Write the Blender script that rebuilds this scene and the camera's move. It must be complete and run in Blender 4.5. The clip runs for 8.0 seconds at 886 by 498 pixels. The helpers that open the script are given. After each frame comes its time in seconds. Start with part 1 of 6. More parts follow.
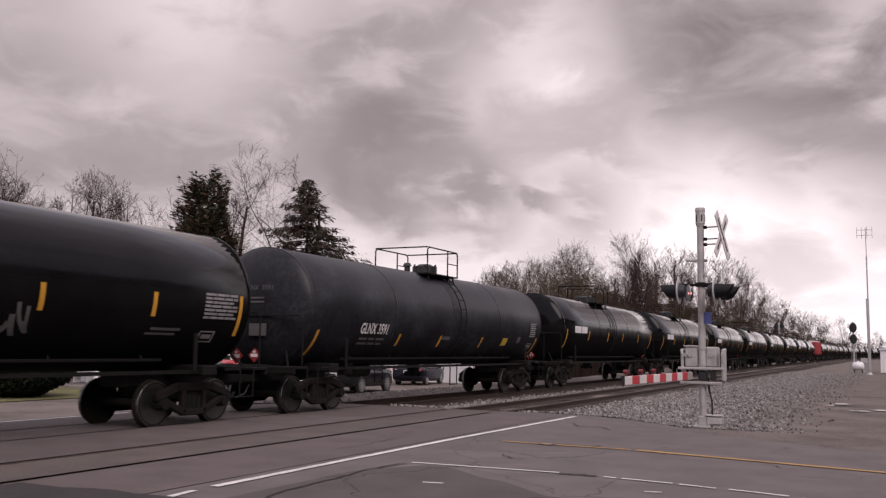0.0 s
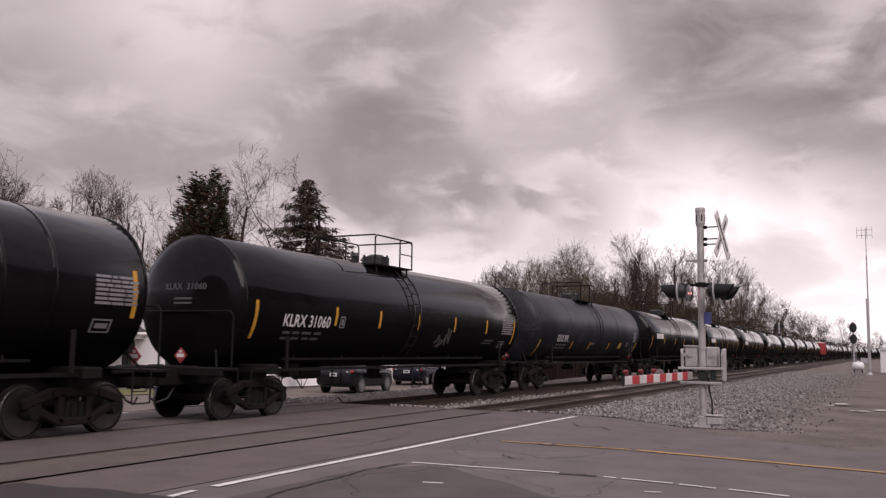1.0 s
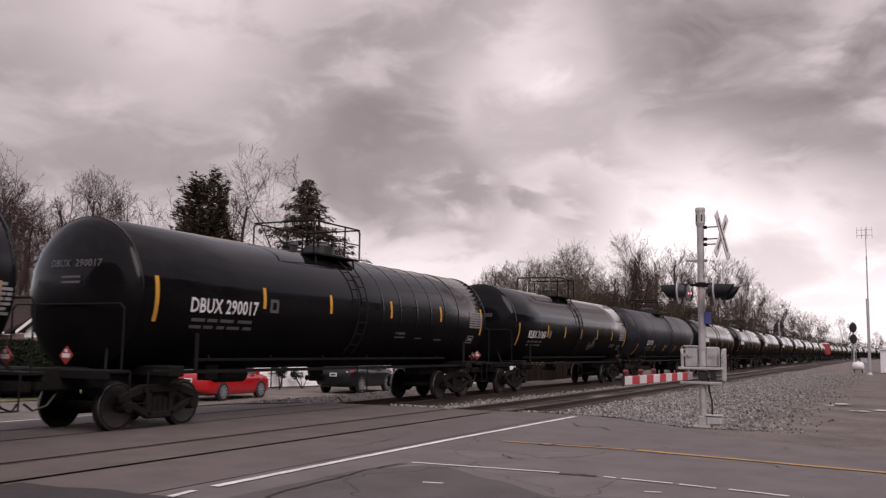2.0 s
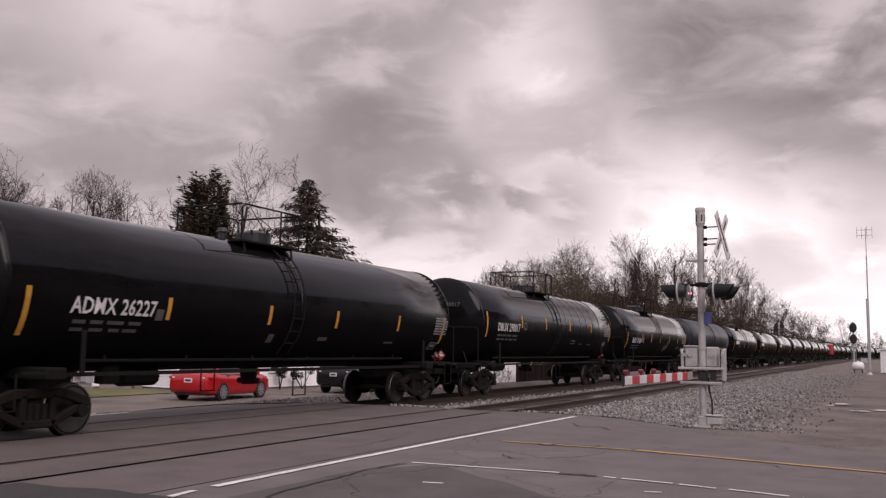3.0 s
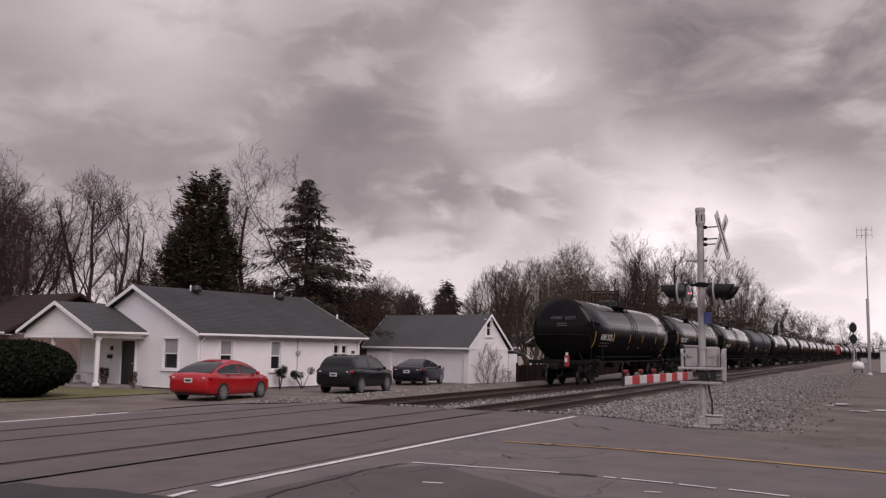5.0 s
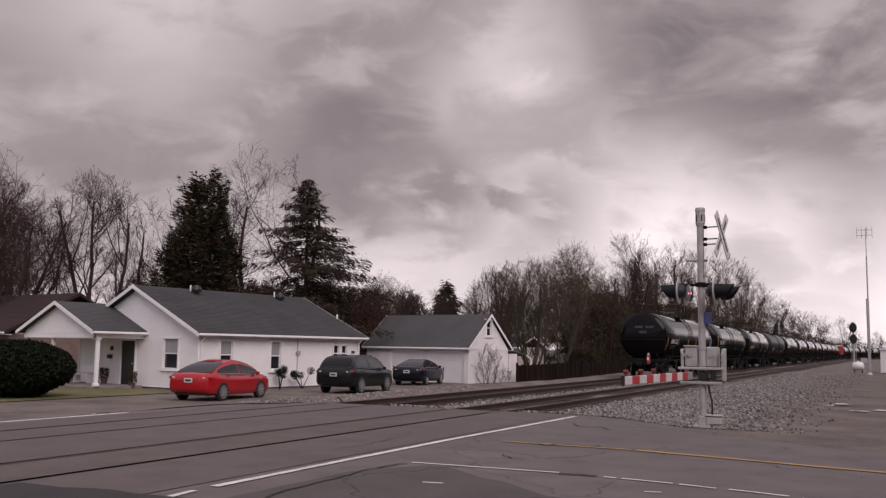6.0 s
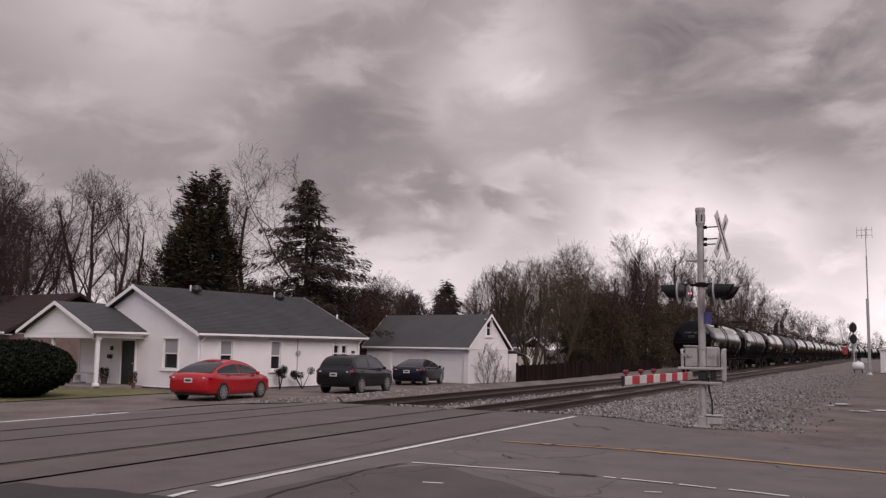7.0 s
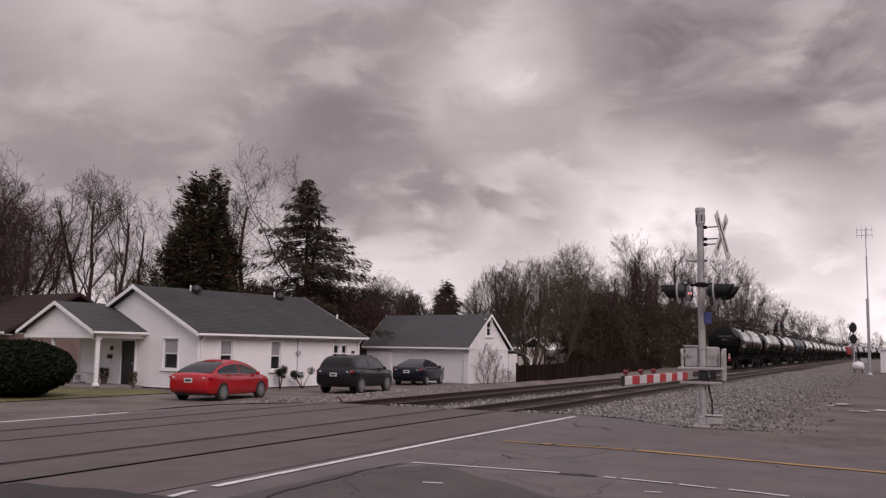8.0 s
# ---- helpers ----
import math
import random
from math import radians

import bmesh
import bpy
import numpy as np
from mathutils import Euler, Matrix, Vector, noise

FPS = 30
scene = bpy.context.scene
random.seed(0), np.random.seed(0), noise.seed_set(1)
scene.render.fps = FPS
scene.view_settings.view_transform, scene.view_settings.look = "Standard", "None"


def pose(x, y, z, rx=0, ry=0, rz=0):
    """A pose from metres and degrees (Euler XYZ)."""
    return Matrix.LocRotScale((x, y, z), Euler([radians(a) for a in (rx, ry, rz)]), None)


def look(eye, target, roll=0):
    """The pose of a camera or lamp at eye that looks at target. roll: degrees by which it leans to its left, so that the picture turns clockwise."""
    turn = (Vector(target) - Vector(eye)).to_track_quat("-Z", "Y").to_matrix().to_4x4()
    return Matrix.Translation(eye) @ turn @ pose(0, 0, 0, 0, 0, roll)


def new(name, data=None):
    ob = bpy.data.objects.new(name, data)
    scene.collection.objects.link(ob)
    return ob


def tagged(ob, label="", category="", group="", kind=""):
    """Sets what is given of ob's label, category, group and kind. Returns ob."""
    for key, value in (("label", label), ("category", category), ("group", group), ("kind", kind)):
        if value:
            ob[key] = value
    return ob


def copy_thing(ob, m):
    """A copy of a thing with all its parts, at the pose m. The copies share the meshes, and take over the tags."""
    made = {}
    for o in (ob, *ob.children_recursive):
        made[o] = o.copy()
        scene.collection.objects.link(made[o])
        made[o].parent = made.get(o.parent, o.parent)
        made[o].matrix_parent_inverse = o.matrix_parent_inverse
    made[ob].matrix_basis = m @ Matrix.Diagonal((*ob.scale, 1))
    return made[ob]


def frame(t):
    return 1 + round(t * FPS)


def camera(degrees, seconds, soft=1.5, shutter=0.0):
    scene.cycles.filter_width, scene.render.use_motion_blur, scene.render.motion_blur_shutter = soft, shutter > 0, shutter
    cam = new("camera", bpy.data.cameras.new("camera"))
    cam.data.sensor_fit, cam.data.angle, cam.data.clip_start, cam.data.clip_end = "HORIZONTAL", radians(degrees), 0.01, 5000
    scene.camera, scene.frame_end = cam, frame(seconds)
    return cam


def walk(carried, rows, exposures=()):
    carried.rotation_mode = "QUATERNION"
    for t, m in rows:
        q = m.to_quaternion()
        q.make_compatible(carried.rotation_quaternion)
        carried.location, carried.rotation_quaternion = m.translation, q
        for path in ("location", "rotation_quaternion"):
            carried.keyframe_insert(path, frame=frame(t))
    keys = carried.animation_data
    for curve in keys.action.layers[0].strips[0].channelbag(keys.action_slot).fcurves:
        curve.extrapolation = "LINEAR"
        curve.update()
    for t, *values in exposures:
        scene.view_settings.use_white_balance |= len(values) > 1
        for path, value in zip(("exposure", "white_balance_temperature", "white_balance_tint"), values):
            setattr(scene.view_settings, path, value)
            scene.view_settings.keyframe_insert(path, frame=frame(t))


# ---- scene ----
# camera: it stands still on the asphalt beside the crossing
cam = camera(52.83, 8.0, soft=1.3, shutter=0.08)
YAW, PITCH = radians(-26.495), radians(6.32)
EYE = Vector((0.0, 0.0, 1.665))
AIM = EYE + 10 * Vector((math.sin(YAW) * math.cos(PITCH), math.cos(YAW) * math.cos(PITCH), math.sin(PITCH)))
VIEW = look(EYE, AIM, 0.914)
walk(cam, [(0.0, VIEW), (8.0, VIEW)], exposures=[(0.0, 0.2, 6800, 22), (3.5, 0.2, 6800, 22), (4.5, 0.0, 6800, 22), (6.0, -0.12, 6800, 22), (8.0, -0.12, 6800, 22)])

# ---- node helpers ----


def node(nt, kind, **sets):
    n = nt.nodes.new(kind)
    for k, v in sets.items():
        n.inputs[k.replace("_", " ")].default_value = v
    return n


def math_node(nt, op, a, b=None, clamp=False):
    n = nt.nodes.new("ShaderNodeMath")
    n.operation, n.use_clamp = op, clamp
    for i, v in enumerate((a, b)):
        if v is None:
            continue
        if isinstance(v, (int, float)):
            n.inputs[i].default_value = v
        else:
            nt.links.new(v, n.inputs[i])
    return n.outputs[0]


def ramp_node(nt, fac, stops):
    n = nt.nodes.new("ShaderNodeValToRGB")
    n.color_ramp.interpolation = "LINEAR"
    el = n.color_ramp.elements
    while len(el) < len(stops):
        el.new(0.5)
    for e, (p, c) in zip(el, stops):
        e.position, e.color = p, (*c, 1)
    nt.links.new(fac, n.inputs[0])
    return n.outputs[0]


# ---- sky ----
def sky_way(az, el):
    a, e = radians(az), radians(el)
    return Vector((math.sin(a) * math.cos(e), math.cos(a) * math.cos(e), math.sin(e)))


# cloud masses: azimuth from the track's direction, elevation, width, weight
# the first two, centred right of the view, are added to brighten tank-top reflections
CLOUDS = [(14, 17, 14, 0.4), (9, 5, 12, 0.35), (-43.6, 21.5, 11, 0.2), (-22, 16.5, 5.5, 0.10), (-19.3, 17.8, 4.2, 0.10), (-26, 15.5, 5, 0.08), (-31.6, 6, 7, 0.14), (-21, 10.3, 5, 0.16), (-13.6, 11, 6.5, 0.16), (-6.6, 9.5, 8, 0.24), (-0.6, 5, 9, 0.18), (-14, 5, 9, 0.14),
          (-25, 5, 7, 0.12), (-44, 7, 9, -0.04), (-37.6, 14.5, 9, -0.10), (-49.6, 12, 8, -0.08), (-28.2, 10.5, 6.5, -0.14), (-24.6, 8.5, 3.5, -0.12), (-6.6, 17, 9, -0.16), (-1.6, 15, 8, -0.18), (2, 17, 8, -0.1), (-12.6, 19, 6, -0.1),
          (-19.1, 8.9, 2.6, -0.16), (-1, 6.8, 3.4, -0.14), (-29.6, 19, 6, -0.06), (-31.5, 15, 6, -0.06), (-10, 14.5, 5, -0.06)]


def cloud_colour(nt, way):
    """Broken overcast: a bright rim near the ground, grey masses above; brighter overhead."""
    sep = nt.nodes.new("ShaderNodeSeparateXYZ")
    nt.links.new(way, sep.inputs[0])
    flat = nt.nodes.new("ShaderNodeVectorMath")
    flat.operation, flat.inputs[1].default_value = "MULTIPLY", (1.0, 1.0, 2.1)
    nt.links.new(way, flat.inputs[0])
    big = node(nt, "ShaderNodeTexNoise", Scale=4.2, Detail=6.0, Roughness=0.5, Distortion=0.4)
    fine = node(nt, "ShaderNodeTexNoise", Scale=12.0, Detail=6.0, Roughness=0.55, Distortion=0.6)
    nt.links.new(flat.outputs[0], big.inputs["Vector"])
    nt.links.new(flat.outputs[0], fine.inputs["Vector"])
    v = math_node(nt, "ADD", math_node(nt, "MULTIPLY", big.outputs[0], 0.36), math_node(nt, "MULTIPLY", fine.outputs[0], 0.16))
    warp = math_node(nt, "MULTIPLY", math_node(nt, "ADD", math_node(nt, "MULTIPLY", math_node(nt, "SUBTRACT", big.outputs[0], 0.5), 0.45), math_node(nt, "MULTIPLY", math_node(nt, "SUBTRACT", fine.outputs[0], 0.5), 0.18)), 1.0)
    for az, el, width, weight in CLOUDS:
        c = sky_way(az, el)
        dist = nt.nodes.new("ShaderNodeVectorMath")
        dist.operation, dist.inputs[1].default_value = "DISTANCE", c
        nt.links.new(way, dist.inputs[0])
        near = math_node(nt, "SUBTRACT", 1.0, math_node(nt, "DIVIDE", math_node(nt, "ADD", dist.outputs["Value"], warp), radians(width)), True)
        near = math_node(nt, "MULTIPLY", math_node(nt, "MULTIPLY", near, near), math_node(nt, "SUBTRACT", 3.0, math_node(nt, "MULTIPLY", near, 2.0)))
        v = math_node(nt, "ADD", v, math_node(nt, "MULTIPLY", near, weight))
    rim = math_node(nt, "MULTIPLY", math_node(nt, "MAXIMUM", math_node(nt, "SUBTRACT", 0.18, sep.outputs[2]), 0.0), 1.9)
    v = math_node(nt, "ADD", v, math_node(nt, "ADD", math_node(nt, "MINIMUM", rim, 0.29), 0.185), True)
    return ramp_node(nt, v, [(0.0, (0.16, 0.143, 0.15)), (0.38, (0.36, 0.334, 0.342)), (0.62, (0.64, 0.61, 0.615)), (1.0, (1.12, 1.09, 1.09))]), sep.outputs[2]


world = bpy.data.worlds.new("world")
scene.world = world
world.use_nodes = True
wt = world.node_tree
wt.nodes.clear()
SUN_AZ, SUN_EL = 128, 40
sky = wt.nodes.new("ShaderNodeTexSky")
sky.sky_type, sky.sun_disc, sky.sun_elevation, sky.sun_rotation = "NISHITA", False, radians(SUN_EL), radians(SUN_AZ)
gen = wt.nodes.new("ShaderNodeTexCoord")
cc, height = cloud_colour(wt, gen.outputs["Generated"])
rise = math_node(wt, "ADD", 1.0, math_node(wt, "MULTIPLY", math_node(wt, "MAXIMUM", math_node(wt, "SUBTRACT", height, 0.35), 0.0), 1.15))
bg_cloud, bg_sky = node(wt, "ShaderNodeBackground"), node(wt, "ShaderNodeBackground", Strength=0.05)
wt.links.new(cc, bg_cloud.inputs[0])
wt.links.new(rise, bg_cloud.inputs[1])
wt.links.new(sky.outputs[0], bg_sky.inputs[0])
add = wt.nodes.new("ShaderNodeAddShader")
wt.links.new(bg_cloud.outputs[0], add.inputs[0])
wt.links.new(bg_sky.outputs[0], add.inputs[1])
wout = wt.nodes.new("ShaderNodeOutputWorld")
wt.links.new(add.outputs[0], wout.inputs[0])

sun_data = bpy.data.lights.new("sun", "SUN")
sun_data.energy, sun_data.angle, sun_data.color = 1.7, radians(40), (1.0, 0.96, 0.93)
sun = new("sun", sun_data)
sun.matrix_world = look(sky_way(SUN_AZ, SUN_EL) * 100, (0, 0, 0))

# ---- materials ----


def mat(name, col, rough=0.7, metal=0.0, var=0.25, scale=1.5, fine=30.0, bump=0.15, col2=None, rnd=0.0, spec=0.5, dist=0.02, coat=0.0):
    """A worn surface: base colour with stains at one scale and grain at another, and a fine relief."""
    m = bpy.data.materials.new(name)
    m.use_nodes = True
    nt = m.node_tree
    b = nt.nodes["Principled BSDF"]
    tc = nt.nodes.new("ShaderNodeTexCoord")
    n1 = node(nt, "ShaderNodeTexNoise", Scale=scale, Detail=6.0, Roughness=0.6)
    n2 = node(nt, "ShaderNodeTexNoise", Scale=fine, Detail=3.0, Roughness=0.6)
    for n in (n1, n2):
        nt.links.new(tc.outputs["Object"], n.inputs["Vector"])
    f = math_node(nt, "ADD", math_node(nt, "MULTIPLY", n1.outputs[0], 0.65), math_node(nt, "MULTIPLY", n2.outputs[0], 0.35))
    if rnd:
        info = nt.nodes.new("ShaderNodeObjectInfo")
        f = math_node(nt, "ADD", f, math_node(nt, "MULTIPLY", math_node(nt, "SUBTRACT", info.outputs["Random"], 0.5), rnd))
    col2 = col2 or tuple(c * (1 + var) for c in col)
    lo = tuple(c * (1 - var) for c in col)
    nt.links.new(ramp_node(nt, f, [(0.33, lo), (0.5, col), (0.68, col2)]), b.inputs["Base Color"])
    r = math_node(nt, "ADD", rough - 0.1, math_node(nt, "MULTIPLY", n1.outputs[0], 0.2), True)
    nt.links.new(r, b.inputs["Roughness"])
    b.inputs["Metallic"].default_value = metal
    b.inputs["Specular IOR Level"].default_value = spec
    b.inputs["Coat Weight"].default_value = coat
    if bump:
        bp = node(nt, "ShaderNodeBump", Strength=bump, Distance=dist)
        nt.links.new(n2.outputs[0], bp.inputs["Height"])
        nt.links.new(bp.outputs[0], b.inputs["Normal"])
    return m


def island_mat(name, cols, rough=0.9):
    """Loose pieces, each with its own tone."""
    m = bpy.data.materials.new(name)
    m.use_nodes = True
    nt = m.node_tree
    b = nt.nodes["Principled BSDF"]
    geo = nt.nodes.new("ShaderNodeNewGeometry")
    st = [(i / (len(cols) - 1), c) for i, c in enumerate(cols)]
    nt.links.new(ramp_node(nt, geo.outputs["Random Per Island"], st), b.inputs["Base Color"])
    b.inputs["Roughness"].default_value = rough
    b.inputs["Specular IOR Level"].default_value = 0.15
    return m


def glow(name, col, strength):
    m = bpy.data.materials.new(name)
    m.use_nodes = True
    b = m.node_tree.nodes["Principled BSDF"]
    b.inputs["Base Color"].default_value = (*col, 1)
    b.inputs["Emission Color"].default_value = (*col, 1)
    b.inputs["Emission Strength"].default_value = strength
    return m


def road_mat(name, col, patch, crack=0.5):
    """Old asphalt: aggregate grain, patches, tyre-worn tone and dark crack lines."""
    m = mat(name, col, 0.82, 0, 0.34, 1.1, 45, 0.5, dist=0.012)
    nt = m.node_tree
    b = nt.nodes["Principled BSDF"]
    base = b.inputs["Base Color"].links[0].from_socket
    tc = nt.nodes.new("ShaderNodeTexCoord")
    warp = node(nt, "ShaderNodeTexNoise", Scale=0.9, Detail=4.0)
    nt.links.new(tc.outputs["Object"], warp.inputs["Vector"])
    mixv = nt.nodes.new("ShaderNodeVectorMath")
    mixv.operation = "MULTIPLY_ADD"
    nt.links.new(warp.outputs["Color"], mixv.inputs[0])
    mixv.inputs[1].default_value = (1.3, 1.3, 0)
    nt.links.new(tc.outputs["Object"], mixv.inputs[2])
    vor = node(nt, "ShaderNodeTexVoronoi", Scale=0.42)
    vor.feature = "DISTANCE_TO_EDGE"
    nt.links.new(mixv.outputs[0], vor.inputs["Vector"])
    line = math_node(nt, "LESS_THAN", vor.outputs["Distance"], 0.006)
    gate = node(nt, "ShaderNodeTexNoise", Scale=0.25, Detail=2.0)
    nt.links.new(tc.outputs["Object"], gate.inputs["Vector"])
    line = math_node(nt, "MULTIPLY", line, math_node(nt, "MULTIPLY", math_node(nt, "GREATER_THAN", gate.outputs[0], 0.5), crack))
    blot = node(nt, "ShaderNodeTexNoise", Scale=0.16, Detail=3.0, Roughness=0.5)
    nt.links.new(tc.outputs["Object"], blot.inputs["Vector"])
    f = math_node(nt, "MULTIPLY", math_node(nt, "SUBTRACT", blot.outputs[0], 0.5), 6.0, True)
    mx = nt.nodes.new("ShaderNodeMix")
    mx.data_type = "RGBA"
    nt.links.new(math_node(nt, "MULTIPLY", f, 0.6), mx.inputs[0])
    nt.links.new(base, mx.inputs[6])
    mx.inputs[7].default_value = (*patch, 1)
    my = nt.nodes.new("ShaderNodeMix")
    my.data_type = "RGBA"
    nt.links.new(line, my.inputs[0])
    nt.links.new(mx.outputs[2], my.inputs[6])
    my.inputs[7].default_value = (0.02, 0.018, 0.018, 1)
    nt.links.new(my.outputs[2], b.inputs["Base Color"])
    return m


M = {}
M["ground"] = mat("ground_gravel", (0.135, 0.112, 0.096), 0.95, 0, 0.5, 0.55, 9, 1.0, dist=0.08)
M["grass"] = mat("spring_grass", (0.12, 0.115, 0.04), 0.95, 0, 0.4, 0.5, 9, 0.8, col2=(0.17, 0.15, 0.075), dist=0.08)
M["asphalt"] = road_mat("old_asphalt", (0.118, 0.099, 0.095), (0.094, 0.079, 0.075), 0.5)
M["crossing"] = road_mat("crossing_asphalt", (0.1, 0.079, 0.074), (0.084, 0.065, 0.061), 0.2)
M["crossing_brown"] = road_mat("rust_stained_asphalt", (0.094, 0.075, 0.066), (0.078, 0.062, 0.054), 0.2)
M["patch"] = road_mat("dark_asphalt", (0.07, 0.058, 0.055), (0.036, 0.03, 0.029), 0.9)
M["tar"] = mat("tarred_dirt", (0.03, 0.025, 0.024), 0.9, 0, 0.4, 1.5, 25, 0.6)
M["white_paint"] = mat("road_white", (0.62, 0.6, 0.58), 0.7, 0, 0.3, 1.2, 25, 0.1)
M["yellow_paint"] = mat("road_yellow", (0.43, 0.25, 0.08), 0.8, 0, 0.5, 1.0, 25, 0.1)
M["rail"] = mat("rail_steel", (0.07, 0.05, 0.04), 0.55, 0.6, 0.35, 3, 40, 0.2)
M["tie"] = mat("creosoted_wood", (0.055, 0.043, 0.036), 0.95, 0, 0.4, 3, 40, 0.5, rnd=0.5)
M["gap"] = mat("flangeway_dirt", (0.03, 0.025, 0.023), 1.0, 0, 0.3, 4, 40, 0.5)
M["ballast"] = mat("ballast_bed", (0.15, 0.137, 0.128), 0.95, 0, 0.35, 0.8, 11, 1.0, dist=0.06)
M["stone"] = island_mat("ballast_stone", [(0.06, 0.055, 0.052), (0.22, 0.205, 0.195), (0.33, 0.31, 0.298), (0.12, 0.11, 0.102), (0.42, 0.395, 0.38)])
M["tank"] = mat("black_tank_paint", (0.005, 0.0046, 0.005), 0.07, 0, 0.4, 0.7, 18, 0.0, spec=0.14, col2=(0.008, 0.0075, 0.0078))
M["tank_grey"] = mat("faded_blue_black_paint", (0.016, 0.0165, 0.019), 0.4, 0, 0.5, 0.9, 9, 0.05, spec=0.2, col2=(0.036, 0.038, 0.044))


def dull_below(m, z0, z1, rough, spec):
    """Dulls the lower flanks' gloss to imitate a dark reflection, with an uneven edge."""
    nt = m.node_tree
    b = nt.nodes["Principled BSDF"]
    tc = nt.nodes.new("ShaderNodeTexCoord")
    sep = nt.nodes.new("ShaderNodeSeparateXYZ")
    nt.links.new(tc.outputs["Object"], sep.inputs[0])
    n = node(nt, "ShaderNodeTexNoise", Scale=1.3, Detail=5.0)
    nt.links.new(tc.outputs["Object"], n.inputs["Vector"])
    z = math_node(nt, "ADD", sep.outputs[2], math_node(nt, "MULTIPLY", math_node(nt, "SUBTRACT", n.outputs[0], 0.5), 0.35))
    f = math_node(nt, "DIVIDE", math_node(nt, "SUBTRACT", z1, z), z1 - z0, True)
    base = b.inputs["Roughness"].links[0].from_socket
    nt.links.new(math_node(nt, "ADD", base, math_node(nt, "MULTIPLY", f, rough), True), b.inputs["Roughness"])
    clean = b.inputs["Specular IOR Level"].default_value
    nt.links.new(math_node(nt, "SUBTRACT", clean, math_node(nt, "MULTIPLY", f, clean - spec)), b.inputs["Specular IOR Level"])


dull_below(M["tank"], 2.3, 2.95, 0.6, 0.03)
dull_below(M["tank_grey"], 2.2, 3.0, 0.4, 0.05)
M["iron"] = mat("dirty_iron", (0.007, 0.006, 0.0057), 0.8, 0, 0.4, 3, 30, 0.3, spec=0.2)
M["rust"] = mat("brown_rusty_steel", (0.01, 0.0072, 0.006), 0.85, 0, 0.45, 3, 25, 0.4, spec=0.2)
M["tread"] = mat("worn_wheel_steel", (0.17, 0.165, 0.16), 0.4, 1.0, 0.3, 4, 40, 0.1)
M["stripe"] = mat("yellow_reflector", (0.5, 0.24, 0.02), 0.6, 0, 0.2, 2, 20, 0.0)
M["letter"] = mat("white_lettering", (0.6, 0.58, 0.58), 0.6, 0, 0.25, 3, 30, 0.0)
M["letter_dim"] = mat("faded_lettering", (0.075, 0.071, 0.073), 0.6, 0, 0.35, 5, 30, 0.0)
M["letter_panel"] = mat("stencilled_data", (0.2, 0.19, 0.195), 0.6, 0, 0.35, 5, 30, 0.0)
M["yellow_square"] = mat("yellow_square_paint", (0.5, 0.33, 0.03), 0.6, 0, 0.2, 3, 20, 0.0)
M["scrawl"] = mat("faded_grey_scrawl", (0.07, 0.066, 0.066), 0.7, 0, 0.4, 4, 20, 0.0)
M["red"] = mat("red_plate", (0.26, 0.022, 0.025), 0.5, 0, 0.25, 3, 20, 0.0)
M["siding"] = mat("white_vinyl_siding", (0.8, 0.77, 0.77), 0.55, 0, 0.06, 0.8, 20, 0.05)
M["trim"] = mat("white_trim", (0.78, 0.76, 0.76), 0.5, 0, 0.07, 1, 20, 0.05)
M["shingle"] = mat("grey_shingles", (0.05, 0.05, 0.051), 0.9, 0, 0.3, 0.7, 22, 0.7, rnd=0.4)
M["shingle_brown"] = mat("brown_shingles", (0.026, 0.0115, 0.01), 0.95, 0, 0.35, 0.7, 22, 0.7)
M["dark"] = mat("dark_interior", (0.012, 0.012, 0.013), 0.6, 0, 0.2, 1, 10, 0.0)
M["galv"] = mat("galvanised_steel", (0.42, 0.41, 0.42), 0.5, 0.35, 0.2, 3, 30, 0.1)
M["alu"] = mat("weathered_aluminium", (0.4, 0.38, 0.37), 0.6, 0.2, 0.25, 3, 30, 0.1)
M["black"] = mat("black_paint", (0.013, 0.013, 0.014), 0.5, 0, 0.3, 3, 30, 0.05)
M["red_tape"] = mat("red_reflective_tape", (0.5, 0.05, 0.06), 0.5, 0, 0.15, 3, 30, 0.0)
M["white_tape"] = mat("white_reflective_tape", (0.66, 0.63, 0.62), 0.5, 0, 0.15, 3, 30, 0.0)
M["bark"] = mat("grey_brown_bark", (0.05, 0.03, 0.028), 0.95, 0, 0.35, 2, 20, 0.6, spec=0.15)
M["bark_pale"] = mat("olive_twigs", (0.07, 0.055, 0.04), 0.95, 0, 0.3, 2, 20, 0.4, spec=0.15)
M["needle"] = island_mat("conifer_needles", [(0.02, 0.022, 0.014), (0.034, 0.034, 0.021), (0.05, 0.034, 0.026), (0.062, 0.03, 0.025)])
M["needle_green"] = island_mat("cedar_sprays", [(0.022, 0.034, 0.018), (0.04, 0.052, 0.026), (0.085, 0.036, 0.027), (0.035, 0.042, 0.023), (0.075, 0.032, 0.025)])
M["scrub_red"] = island_mat("red_brown_brush", [(0.045, 0.021, 0.017), (0.07, 0.031, 0.025), (0.05, 0.027, 0.021), (0.085, 0.042, 0.032)])
M["bark_red"] = mat("red_brown_bark", (0.04, 0.023, 0.02), 0.95, 0, 0.35, 2, 20, 0.6)
M["hedge"] = island_mat("hedge_leaves", [(0.005, 0.008, 0.004), (0.010, 0.014, 0.0065), (0.016, 0.019, 0.009)])
M["scrub"] = island_mat("scrub_leaves", [(0.036, 0.027, 0.018), (0.052, 0.038, 0.024), (0.06, 0.046, 0.028), (0.044, 0.031, 0.021)])

# ---- mesh helpers ----


